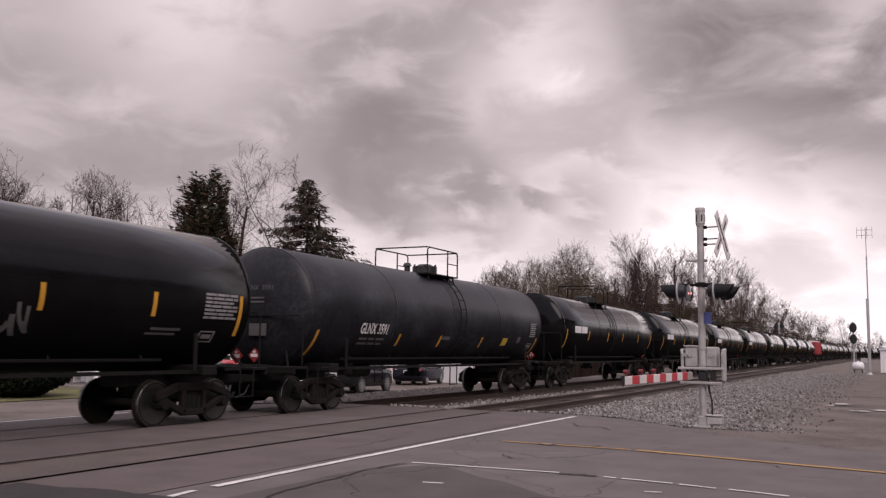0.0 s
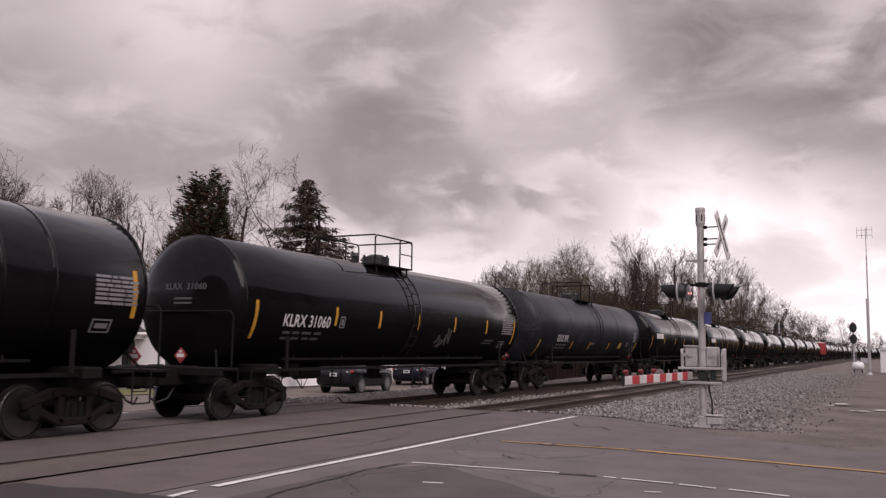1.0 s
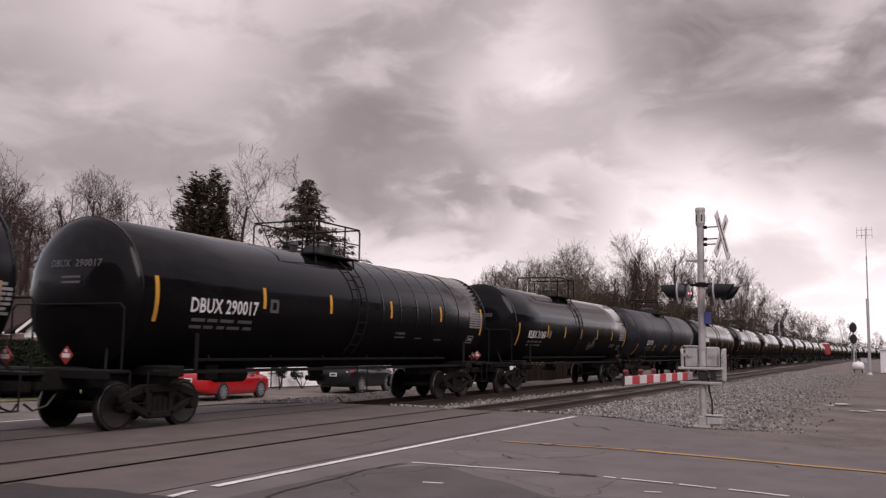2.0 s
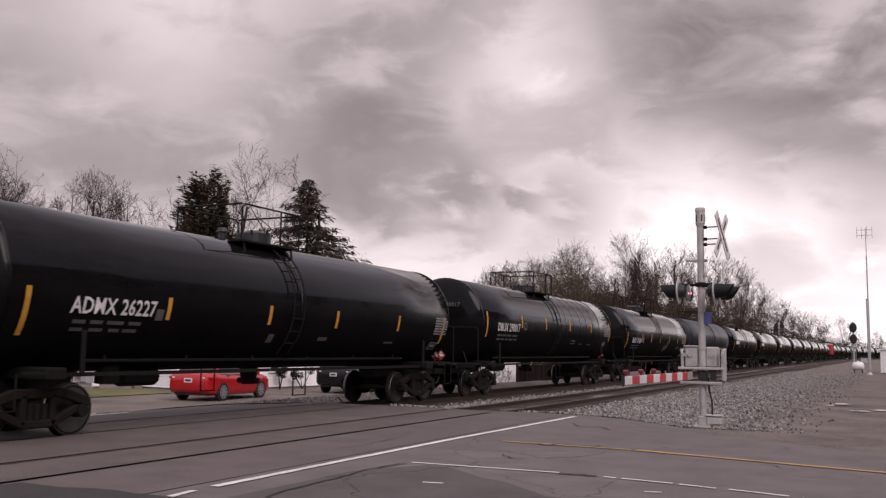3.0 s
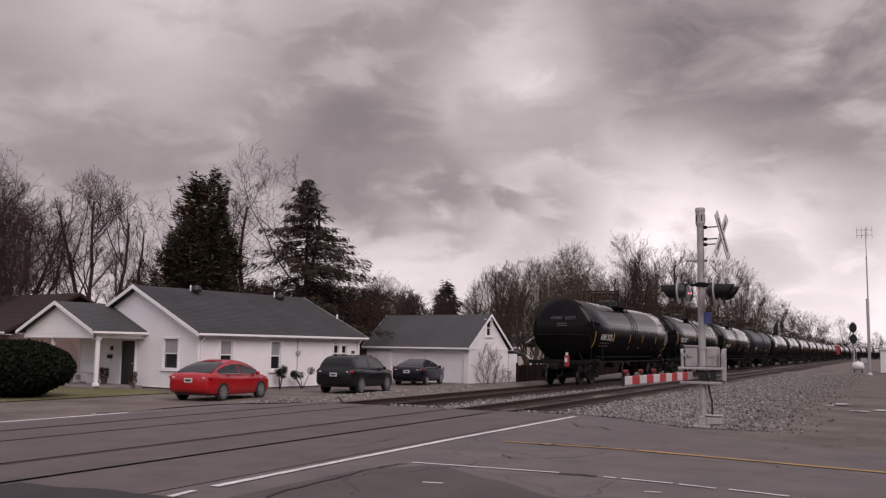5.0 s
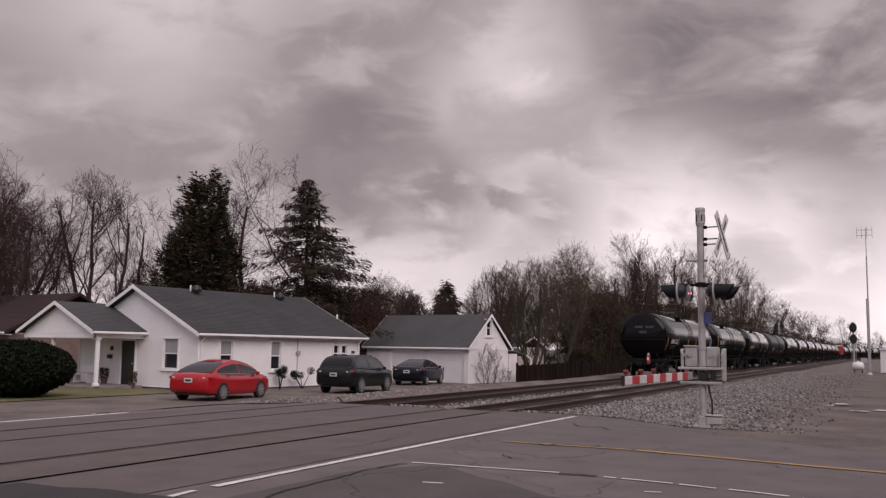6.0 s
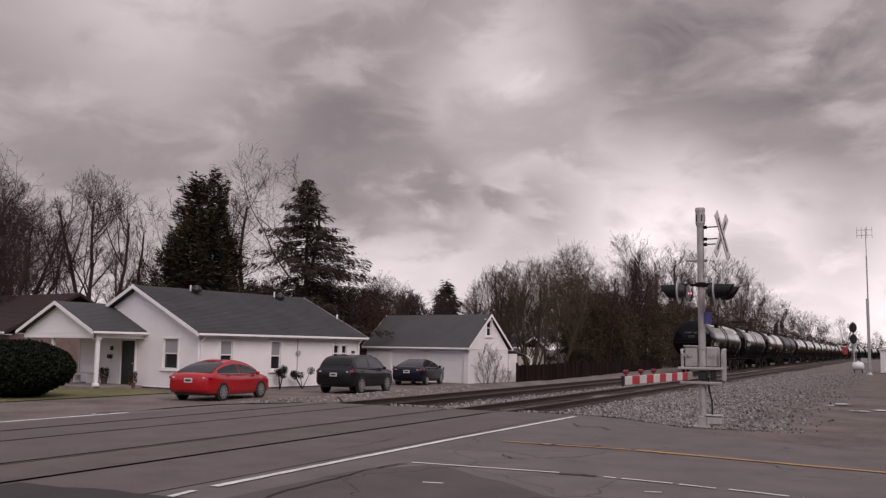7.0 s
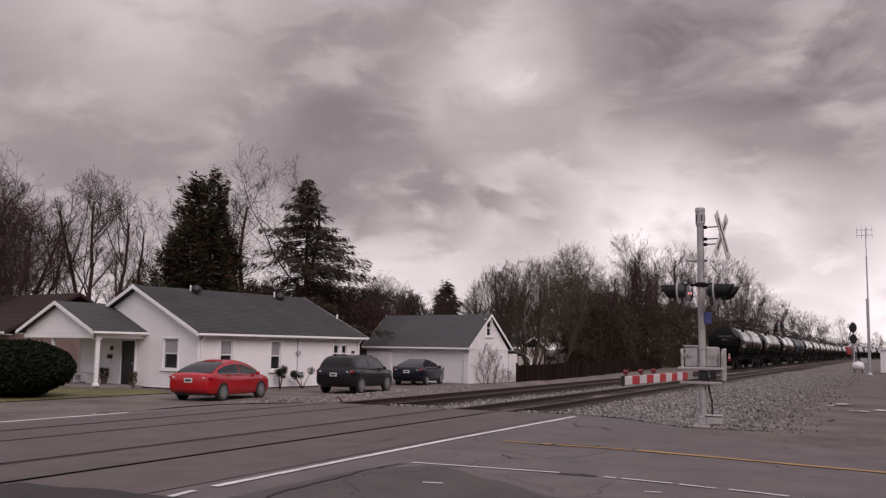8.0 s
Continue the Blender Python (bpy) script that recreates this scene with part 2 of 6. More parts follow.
def part(name, bm, material, parent=None, label="", smooth=False):
    me = bpy.data.meshes.new(name)
    bm.to_mesh(me)
    bm.free()
    me.materials.append(material)
    if smooth:
        for p in me.polygons:
            p.use_smooth = True
    ob = new(name, me)
    if parent:
        ob.parent = parent
    if label:
        tagged(ob, label)
    return ob


def share(name, me, parent, m):
    ob = new(name, me)
    ob.parent = parent
    ob.matrix_basis = m
    return ob


def thing(name, label, category, at=None, group=""):
    ob = new(name)
    ob.empty_display_size = 0.3
    if at is not None:
        ob.matrix_basis = at
    return tagged(ob, label, category, group)


def box(bm, sx, sy, sz, x=0, y=0, z=0, m=None, bevel=0.0):
    """A box of that size whose centre is at x, y, z."""
    r = bmesh.ops.create_cube(bm, size=1)
    mm = Matrix.Translation((x, y, z)) @ Matrix.Diagonal((sx, sy, sz, 1))
    bmesh.ops.transform(bm, matrix=(m @ mm) if m else mm, verts=r["verts"])
    if bevel:
        es = {e for v in r["verts"] for e in v.link_edges}
        bmesh.ops.bevel(bm, geom=list(es), offset=bevel, segments=1, affect="EDGES", profile=0.5)
    return bm


def rod(bm, a, b, r, r2=None, seg=8, caps=True):
    """A round bar from a to b."""
    a, b = Vector(a), Vector(b)
    d = b - a
    g = bmesh.ops.create_cone(bm, cap_ends=caps, segments=seg, radius1=r, radius2=r if r2 is None else r2, depth=d.length)
    bmesh.ops.transform(bm, matrix=Matrix.Translation((a + b) / 2) @ d.to_track_quat("Z", "Y").to_matrix().to_4x4(), verts=g["verts"])
    return bm


def pipe(bm, pts, r, seg=6):
    """One continuous round bar bent through the points."""
    pts = [Vector(p) for p in pts]
    n = len(pts)
    up, rings = None, []
    for i, p in enumerate(pts):
        d = (pts[min(i + 1, n - 1)] - p).normalized() + (p - pts[max(i - 1, 0)]).normalized()
        d = d.normalized() if d.length > 1e-4 else (pts[1] - pts[0]).normalized()
        up = d.orthogonal() if up is None else up - d * up.dot(d)
        if up.length < 1e-4:
            up = d.orthogonal()
        up.normalize()
        w = d.cross(up)
        rings.append([bm.verts.new(p + (up * math.cos(2 * math.pi * k / seg) + w * math.sin(2 * math.pi * k / seg)) * r) for k in range(seg)])
    for a, b in zip(rings, rings[1:]):
        for k in range(seg):
            j = (k + 1) % seg
            bm.faces.new((a[k], a[j], b[j], b[k]))
    bm.faces.new(rings[0][::-1])
    bm.faces.new(rings[-1])
    return bm


def lathe(bm, profile, m, seg=32):
    """Turns (radius, along) pairs round the local z axis, then places them by m."""
    rings = []
    for r, z in profile:
        rings.append([bm.verts.new(m @ Vector((r * math.cos(2 * math.pi * i / seg), r * math.sin(2 * math.pi * i / seg), z))) for i in range(seg)])
    for a, b in zip(rings, rings[1:]):
        for i in range(seg):
            j = (i + 1) % seg
            bm.faces.new((a[i], a[j], b[j], b[i]))
    for ring, flip in ((rings[0], True), (rings[-1], False)):
        bm.faces.new(ring[::-1] if flip else ring)
    return bm


def B():
    return bmesh.new()


def quads(name, verts, faces, material, parent=None, smooth=False):
    me = bpy.data.meshes.new(name)
    me.from_pydata(verts, [], faces)
    me.update()
    me.materials.append(material)
    if smooth:
        me.polygons.foreach_set("use_smooth", [True] * len(me.polygons))
    ob = new(name, me)
    if parent:
        ob.parent = parent
    return ob


# backdrop of drifting cloud, in the direction of the view
def cloud_backdrop():
    R, vs, fs = 3200.0, [], []
    az = [-66 + i * 2 for i in range(40)]
    el = [-1.5 + i * 2.25 for i in range(13)]
    for e in el:
        for a in az:
            vs.append(sky_way(a, e) * R)
    n = len(az)
    for j in range(len(el) - 1):
        for i in range(n - 1):
            fs.append((j * n + i, j * n + i + 1, (j + 1) * n + i + 1, (j + 1) * n + i))
    m = bpy.data.materials.new("cloud")
    m.use_nodes = True
    nt = m.node_tree
    nt.nodes.clear()
    tc = nt.nodes.new("ShaderNodeTexCoord")
    nrm = nt.nodes.new("ShaderNodeVectorMath")
    nrm.operation = "NORMALIZE"
    nt.links.new(tc.outputs["Object"], nrm.inputs[0])
    col, _ = cloud_colour(nt, nrm.outputs[0])
    em = nt.nodes.new("ShaderNodeEmission")
    nt.links.new(col, em.inputs[0])
    out = nt.nodes.new("ShaderNodeOutputMaterial")
    nt.links.new(em.outputs[0], out.inputs[0])
    m.cycles.emission_sampling = "NONE"
    ob = quads("backdrop_clouds", vs, fs, m, smooth=True)
    return tagged(ob, "broken grey overcast clouds drifting over the town", "sky", kind="structure")


clouds = cloud_backdrop()

# ---- the line of the tracks ----
FAR_X, NEAR_X = -13.99, -10.08
CURVE_Y, CURVE_R = 265.0, 1150.0


def on_track(x0, s):
    """Place and heading (degrees from +y to the right) at the distance s along the track at x0."""
    if s <= CURVE_Y:
        return x0, s, 0.0
    a = (s - CURVE_Y) / CURVE_R
    return x0 + CURVE_R * (1 - math.cos(a)), CURVE_Y + CURVE_R * math.sin(a), math.degrees(a)


def track_pose(x0, s, z=0.0):
    x, y, a = on_track(x0, s)
    return pose(x, y, z, 0, 0, -a)


def smooth(a, b, x):
    t = min(1.0, max(0.0, (x - a) / (b - a)))
    return t * t * (3 - 2 * t)


def bend(y):
    return on_track(0.0, y)[0] if y > CURVE_Y else 0.0


CROSS_A, CROSS_B = 7.2, 22.5


def road_edge(x):
    """The crossing road's edge towards the woods."""
    if x < -7.4:
        return 22.4 if x > -15.0 else 22.4 - (-15.0 - x) * 1.45
    return 22.4 - 4.9 * smooth(-7.4, -0.4, x) * 0.999 - 0.12 * max(0, x)


def terrain(x, y):
    x = x - bend(y)
    far = -0.45 * smooth(-16.2, -20.5, x)
    away = smooth(road_edge(x), road_edge(x) + 1.5, y) if y > 0 else smooth(CROSS_A, CROSS_A - 1.5, y)
    bed = smooth(-17.2, -15.8, x) * (1 - smooth(-8.2, -6.2, x))
    side = far if x < -16.2 else (-0.16 if x > -8 else -0.1)
    z = away * (side + bed * (-0.20 - side) * 1.0) + (1 - away) * far
    if x < -12:
        z = min(z, far) if bed < 0.5 else z
    return z


def ground_sheet():
    def axis(stops):
        out = []
        for a, b, s in stops:
            k = max(1, round((b - a) / s))
            out += [a + (b - a) * i / k for i in range(k)]
        return out + [stops[-1][1]]
    xs = axis([(-3000, -400, 520), (-400, -80, 40), (-80, -30, 5), (-30, -17.5, 1.0), (-17.5, -2, 0.42), (-2, 20, 1.1), (20, 100, 10), (100, 500, 50), (500, 3000, 500)])
    ys = axis([(-3000, -300, 540), (-300, -20, 40), (-20, 4, 2), (4, 30, 0.45), (30, 90, 1.5), (90, 400, 10), (400, 800, 40), (800, 4000, 640)])
    vs, fs = [], []
    for y in ys:
        for x in xs:
            z = terrain(x, y)
            if (x > -30 and -6 < y < road_edge(x) - 0.5):
                z -= 0.12
            elif abs(x) < 90:
                z += 0.05 * noise.noise((x * 0.35, y * 0.35, 0)) * (1 if y > 30 or x < -28 else 0.3)
            vs.append((x, y, z))
    n = len(xs)
    for j in range(len(ys) - 1):
        for i in range(n - 1):
            fs.append((j * n + i, j * n + i + 1, (j + 1) * n + i + 1, (j + 1) * n + i))
    return tagged(quads("ground", vs, fs, M["ground"], smooth=True), "brown-grey gravel and dirt ground beside the railway", "ground", kind="structure")


ground_sheet()


def sheet(name, material, x0, x1, lo, hi, lift, nx=40, ny=30, label="", category="road", wob=0.0, kind="structure"):
    """A thin surface laid on the ground between two edges lo(x) and hi(x)."""
    vs, fs = [], []
    for i in range(nx + 1):
        x = x0 + (x1 - x0) * i / nx
        a, b = lo(x), hi(x)
        for j in range(ny + 1):
            y = a + (b - a) * j / ny
            e = wob * noise.noise((x * 1.3, y * 1.3, 3)) if j in (0, ny) else 0
            vs.append((x, y + e, terrain(x, y) + lift))
    for i in range(nx):
        for j in range(ny):
            p = i * (ny + 1) + j
            fs.append((p, p + ny + 1, p + ny + 2, p + 1))
    return tagged(quads(name, vs, fs, material, smooth=True), label, category, kind=kind)

# ---- roads ----
EDGE = lambda x: road_edge(x) + 0.12 * noise.noise((x * 0.9, 0, 0))
sheet("road_near", M["asphalt"], -7.42, 26, lambda x: -8.0, EDGE, 0.0, 60, 40, "worn grey asphalt road beside the level crossing", wob=0.1)
sheet("road_far", M["asphalt"], -34, -15.98, lambda x: -8.0, EDGE, 0.004, 60, 40, "worn grey asphalt road beyond the tracks", wob=0.1)


def crossing():
    """Asphalt between and beside the rails, with open flangeways."""
    gaps = []
    for c in (FAR_X, NEAR_X):
        for s in (-1, 1):
            r = c + s * 0.75
            w = 0.085 if c == FAR_X else 0.12
            gaps.append((r - 0.05, r + w) if s < 0 else (r - w, r + 0.05))
    cuts = [-15.98] + [v for g in sorted(gaps) for v in g] + [-7.42]
    for k in range(0, len(cuts), 2):
        sheet("pavement_%d" % (k // 2 + 1), M["crossing_brown"] if k == 6 else M["crossing"], cuts[k], cuts[k + 1], lambda x: CROSS_A, lambda x: 22.35, 0.004 + 0.004 * (k % 4 == 0), 4, 60,
              "asphalt crossing surface between the flush rails", "pavement", wob=0.06)
    bm = B()
    box(bm, 8.4, CROSS_B - CROSS_A, 0.02, (-15.95 - 7.45) / 2, (CROSS_A + CROSS_B) / 2, -0.045)
    tagged(part("floor_flangeway", bm, M["gap"]), "dark dirt in the flangeways of the crossing", "ground", kind="structure")


crossing()


def stripe_on_road(name, material, pts, width, label, kind="structure", lift=0.012):
    """Worn road paint along a line, with chipped edges and short breaks."""
    vs, fs = [], []
    rng = random.Random(len(label) + int(width * 100))
    for (xa, ya), (xb, yb) in zip(pts, pts[1:]):
        L = math.hypot(xb - xa, yb - ya)
        n = max(2, int(L / 0.12))
        tx, ty = (xb - xa) / L, (yb - ya) / L
        k = len(vs)
        for i in range(n + 1):
            x, y = xa + (xb - xa) * i / n, ya + (yb - ya) * i / n
            w1, w2 = (width / 2 * (1 + rng.uniform(-0.14, 0.1)) for _ in "ab")
            vs += [(x - ty * w1, y + tx * w1, terrain(x, y) + lift), (x + ty * w2, y - tx * w2, terrain(x, y) + lift)]
        for i in range(n):
            fs.append((k + 2 * i, k + 2 * i + 1, k + 2 * i + 3, k + 2 * i + 2))
    return tagged(quads(name, vs, fs, material), label, "road marking", kind=kind)


stripe_on_road("trim_stop_line", M["white_paint"], [(-7.13, 8.4), (-7.17, 11.1), (-7.2, 15.0), (-7.08, 21.8)], 0.125, "white stop line painted along the near track")
stripe_on_road("trim_stop_line_end", M["white_paint"], [(-7.06, 7.6), (-7.12, 8.05)], 0.1, "chipped end of the white stop line")
stripe_on_road("trim_centre_line", M["yellow_paint"], [(-6.3, 15.15), (-3.95, 15.13)], 0.10, "faded yellow centre line")
stripe_on_road("trim_centre_line_b", M["yellow_paint"], [(-3.85, 15.12), (0.2, 14.28), (6, 13.1)], 0.145, "yellow centre line on worn asphalt")
for i, (a, b) in enumerate([((-6.25, 11.62), (-4.05, 11.77)), ((-3.42, 11.72), (-3.25, 11.69)), ((-3.18, 11.7), (-2.5, 11.62)), ((-2.42, 11.6), (-1.95, 11.5)), ((-1.8, 11.5), (-1.1, 11.35)), ((-0.95, 11.25), (1.5, 10.9))]):
    stripe_on_road("trim_edge_line_%d" % (i + 1), M["white_paint"], [a, b], 0.065, "broken white lane line on worn asphalt")
stripe_on_road("trim_far_line", M["white_paint"], [(-16.4, 9.0), (-16.35, 12.4), (-16.3, 16.0)], 0.14, "white line along the far track")
# open cracks and ragged tar joints
for pts, wide in [([(-5.62, 15.16), (-5.33, 15.03), (-5.18, 15.35), (-4.81, 15.17), (-4.57, 15.45)], 0.06),
                  ([(-4.03, 11.72), (-3.82, 11.60), (-3.71, 11.80), (-3.52, 11.74)], 0.08),
                  ([(-6.16, 8.10), (-6.26, 8.77), (-6.28, 9.44), (-6.37, 10.45), (-6.34, 11.16), (-6.22, 11.46)], 0.05),
                  ([(-6.52, 19.73), (-5.99, 18.89), (-5.74, 19.24), (-5.28, 18.60)], 0.035),
                  ([(-5.52, 13.31), (-5.21, 12.91), (-4.98, 12.91)], 0.025),
                  ([(-1.68, 14.47), (-1.52, 14.12), (-1.24, 14.01)], 0.02),
                  ([(-8.07, 12.51), (-7.99, 13.07), (-8.16, 14.55)], 0.015)]:
    ragged = []
    for k, ((xa, ya), (xb, yb)) in enumerate(zip(pts, pts[1:])):
        for i in range(5):
            f = i / 5
            x, y = xa + (xb - xa) * f, ya + (yb - ya) * f
            ragged.append((x + 0.09 * noise.noise((x * 4, y * 4, 1)), y + 0.13 * noise.noise((x * 4, y * 4, 7))))
    stripe_on_road("trim_crack", M["tar"], ragged + [pts[-1]], wide, "dark open crack in the worn asphalt", lift=0.015)
stripe_on_road("trim_paint_mark", M["white_paint"], [(-2.65, 10.76), (-2.46, 10.82)], 0.05, "short faded paint mark on the asphalt")
stripe_on_road("trim_paint_mark_b", M["white_paint"], [(-5.22, 10.01), (-4.96, 10.06)], 0.06, "worn paint smudge on the asphalt patch")
sheet("road_patch", M["patch"], -6.5, -2.4, lambda x: 3.0, lambda x: 11.45 - 0.75 * max(0, x + 5.6) - 2.2 * max(0, -6.0 - x), 0.007, 14, 10, "dark asphalt repair patch with a ragged edge", wob=0.3)
sheet("road_shoulder", M["tar"], -9.2, -4.5, lambda x: 0.5, lambda x: 7.36 + 0.13 * (x + 9), 0.014, 14, 10, "dark tarred edge of the crossing", wob=0.25)
sheet("lot", M["ground"], -40, -15.5, lambda x: road_edge(x) - 0.4, lambda x: 47.0, 0.03, 40, 40, "brown gravel parking lot before the white house", "gravel lot", wob=0.2)
sheet("grass_verge", M["grass"], -60, -27.0, lambda x: 8.0, lambda x: 29.5 + 0.5 * math.sin(x), 0.06, 30, 30, "strip of short yellowing spring grass", "grass", wob=0.3)

# ---- tracks ----


def rail_profile():
    return [(-0.07, -0.18), (0.07, -0.18), (0.07, -0.165), (0.012, -0.14), (0.012, -0.045), (0.036, -0.035), (0.036, -0.006), (0.026, 0), (-0.026, 0), (-0.036, -0.006),
            (-0.036, -0.035), (-0.012, -0.045), (-0.012, -0.14), (-0.07, -0.165)]


def track(name, x0, label):
    t = thing(name, label, "railway track")
    prof = rail_profile()
    ss = [-60, -20, 5, 22.5, 60, 120, 200, 265] + [265 + 12 * i for i in range(1, 34)]
    for side in (-0.75, 0.75):
        vs, fs = [], []
        for s in ss:
            m = track_pose(x0, s)
            vs += [m @ Vector((side + a, 0, b)) for a, b in prof]
        n = len(prof)
        for k in range(len(ss) - 1):
            for i in range(n):
                j = (i + 1) % n
                fs.append((k * n + i, k * n + j, (k + 1) * n + j, (k + 1) * n + i))
        quads("rail", vs, fs, M["rail"], t)
    bm = B()
    box(bm, 2.6, 0.23, 0.17, bevel=0.015)
    tie = part("tie", bm, M["tie"], t)
    tie.matrix_basis = pose(x0, 22.9, -0.265)
    rng = random.Random(5)
    for i in range(1, 150):
        share("tie", tie.data, t, pose(x0 + rng.uniform(-0.03, 0.03), 22.9 + 0.53 * i, -0.265 + rng.uniform(-0.012, 0.008), 0, 0, rng.uniform(-1, 1)))
    vs, fs = [], []
    for i in range(150, 700):
        m = track_pose(x0, 22.9 + 0.53 * i, -0.18)
        k = len(vs)
        vs += [m @ Vector(c) for c in ((-1.3, -0.11, 0), (1.3, -0.11, 0), (1.3, 0.11, 0), (-1.3, 0.11, 0), (-1.3, -0.11, -0.1), (1.3, -0.11, -0.1), (1.3, 0.11, -0.1), (-1.3, 0.11, -0.1))]
        fs += [(k, k + 1, k + 2, k + 3), (k, k + 4, k + 5, k + 1), (k + 1, k + 5, k + 6, k + 2), (k + 3, k + 2, k + 6, k + 7), (k, k + 3, k + 7, k + 4)]
    far = quads("tie_run", vs, fs, M["tie"], t)
    tagged(far, kind="stuff")
    return t


track("railway_track", FAR_X, "far railway track of brown steel rails on dark ties")
track("railway_track", NEAR_X, "near railway track of brown steel rails on dark ties")


def ballast_bed():
    """The stone bed of both tracks, out to where the line bends away."""
    ss = [22.6 + 1.2 * i for i in range(40)] + [72 + 12 * i for i in range(50)]
    off = [-6.0, -5.2, -4.2, -3.3, -2.0, -0.6, 0.0, 0.8, 1.95, 2.8, 3.7, 5.2, 6.4, 7.2, 7.8, 8.4]
    zz = [-0.5, -0.38, -0.3, -0.22, -0.215, -0.23, -0.2, -0.215, -0.22, -0.225, -0.21, -0.215, -0.21, -0.2, -0.24, -0.34]
    vs, fs = [], []
    c = (FAR_X + NEAR_X) / 2
    for s in ss:
        m = track_pose(c, s)
        for o, z in zip(off, zz):
            vs.append(m @ Vector((o, 0, z + 0.03 * noise.noise((o * 2, s * 0.8, 1)))))
    n = len(off)
    for k in range(len(ss) - 1):
        for i in range(n - 1):
            fs.append((k * n + i, k * n + i + 1, (k + 1) * n + i + 1, (k + 1) * n + i))
    tagged(quads("ground_ballast", vs, fs, M["ballast"], smooth=True), "grey crushed-stone ballast bed under the tracks", "ballast", kind="structure")


ballast_bed()


def stones(name, label, count, seed, place, lo=0.018, hi=0.042):
    """Loose broken stones, each a lumpy block."""
    rng = random.Random(seed)
    base = [(-1, -1, -1), (1, -1, -1), (1, 1, -1), (-1, 1, -1), (-1, -1, 1), (1, -1, 1), (1, 1, 1), (-1, 1, 1)]
    fc = [(0, 3, 2, 1), (4, 5, 6, 7), (0, 1, 5, 4), (1, 2, 6, 5), (2, 3, 7, 6), (3, 0, 4, 7)]
    vs, fs = [], []
    for _ in range(count):
        x, y = place(rng)
        z = terrain(x, y)
        s = rng.uniform(lo, hi)
        rot = Euler((rng.uniform(0, 6), rng.uniform(0, 6), rng.uniform(0, 6))).to_matrix()
        k = len(vs)
        sc = (s * rng.uniform(0.7, 1.3), s, s * rng.uniform(0.5, 0.9))
        for b in base:
            j = Vector((b[0] * sc[0] * rng.uniform(0.55, 1), b[1] * sc[1] * rng.uniform(0.55, 1), b[2] * sc[2] * rng.uniform(0.55, 1)))
            v = rot @ j
            vs.append((x + v.x, y + v.y, z + 0.02 + v.z))
        fs += [tuple(k + i for i in f) for f in fc]
    return tagged(quads(name, vs, fs, M["stone"]), label, "ballast stones", kind="stuff")


def by_track(rng):
    y = 22.2 + 70 * rng.random() ** 1.9
    x = -9.0 + 5.0 * rng.random() + 2.6 * rng.random() ** 3
    while y < road_edge(x) + 0.15:
        y += 0.8
    return x, y


def between(rng):
    return rng.gauss(-12.03, 0.5), 22.6 + 45 * rng.random() ** 1.5


stones("ballast_stones", "pale grey crushed stones beside the near track", 17000, 3, by_track)
stones("ballast_stones", "pale crushed stones between the two tracks", 2600, 4, between)
stones("ballast_stones", "pale loose stones spilled on the lot by the far track", 1500, 6, lambda r: (r.uniform(-19, -16.2), 21.5 + 16 * r.random() ** 1.3))

# ---- tank cars ----
R, ZC, TANK_L, PITCH_L = 1.51, 2.61, 15.2, 18.7


def wrap(u, v, r=R + 0.006):
    """A point on the tank's flank: u metres along, v metres up from mid height."""
    a = v / R
    return Vector((r * math.cos(a), u, ZC + r * math.sin(a)))


def decal(name, material, parent, u0, u1, v0, v1, n=5, slant=0.0, lift=0.006):
    vs, fs = [], []
    for i in range(n + 1):
        v = v0 + (v1 - v0) * i / n
        s = slant * (i / n - 1) ** 2
        for rr in (R + lift, R + 0.001):
            vs += [wrap(u0 - s, v, rr), wrap(u1 - s, v, rr)]
    for i in range(n):
        k = 4 * i
        fs += [(k, k + 1, k + 5, k + 4), (k, k + 4, k + 6, k + 2), (k + 1, k + 3, k + 7, k + 5)]
    return quads(name, vs, fs, material, parent)


def text_mesh(body, size):
    cu = bpy.data.curves.new("text", "FONT")
    cu.body, cu.size, cu.resolution_u, cu.space_character = body, size, 2, 1.05
    cu.offset = size * 0.018
    ob = new("text", cu)
    dg = bpy.context.evaluated_depsgraph_get()
    me = bpy.data.meshes.new_from_object(ob.evaluated_get(dg))
    bpy.data.objects.remove(ob)
    bpy.data.curves.remove(cu)
    return me


def flank_text(body, size, parent, u, v, material, length):
    me = text_mesh(body, size)
    k = length / max(p.co.x for p in me.vertices)
    for p in me.vertices:
        p.co = wrap(u + k * p.co.x, v + p.co.y, R + 0.022)
    me.materials.clear()
    me.materials.append(material)
    ob = new("lettering", me)
    ob.parent = parent
    return ob


def end_text(body, size, parent, x, z, material):
    """Letters on the dished rear head, read from behind."""
    me = text_mesh(body, size)
    w = max(p.co.x for p in me.vertices)
    for p in me.vertices:
        px, pz = x + p.co.x - w / 2, z + p.co.y
        rr = min(0.999, math.hypot(px, pz - ZC) / R)
        p.co = Vector((px, -HEAD_A - HEAD_D * (1 - rr * rr) ** 0.65 - 0.02, pz))
    me.materials.clear()
    me.materials.append(material)
    ob = new("lettering", me)
    ob.parent = parent
    return ob


HEAD_A, HEAD_D = 0.35, 0.4


def head_profile(n=9):
    return [(R * math.cos(i / n * math.pi / 2), HEAD_A + HEAD_D * math.sin(i / n * math.pi / 2) ** 1.3) for i in range(n)] + [(0.02, HEAD_A + HEAD_D)]


ALONG = Matrix.Rotation(-math.pi / 2, 4, "X")


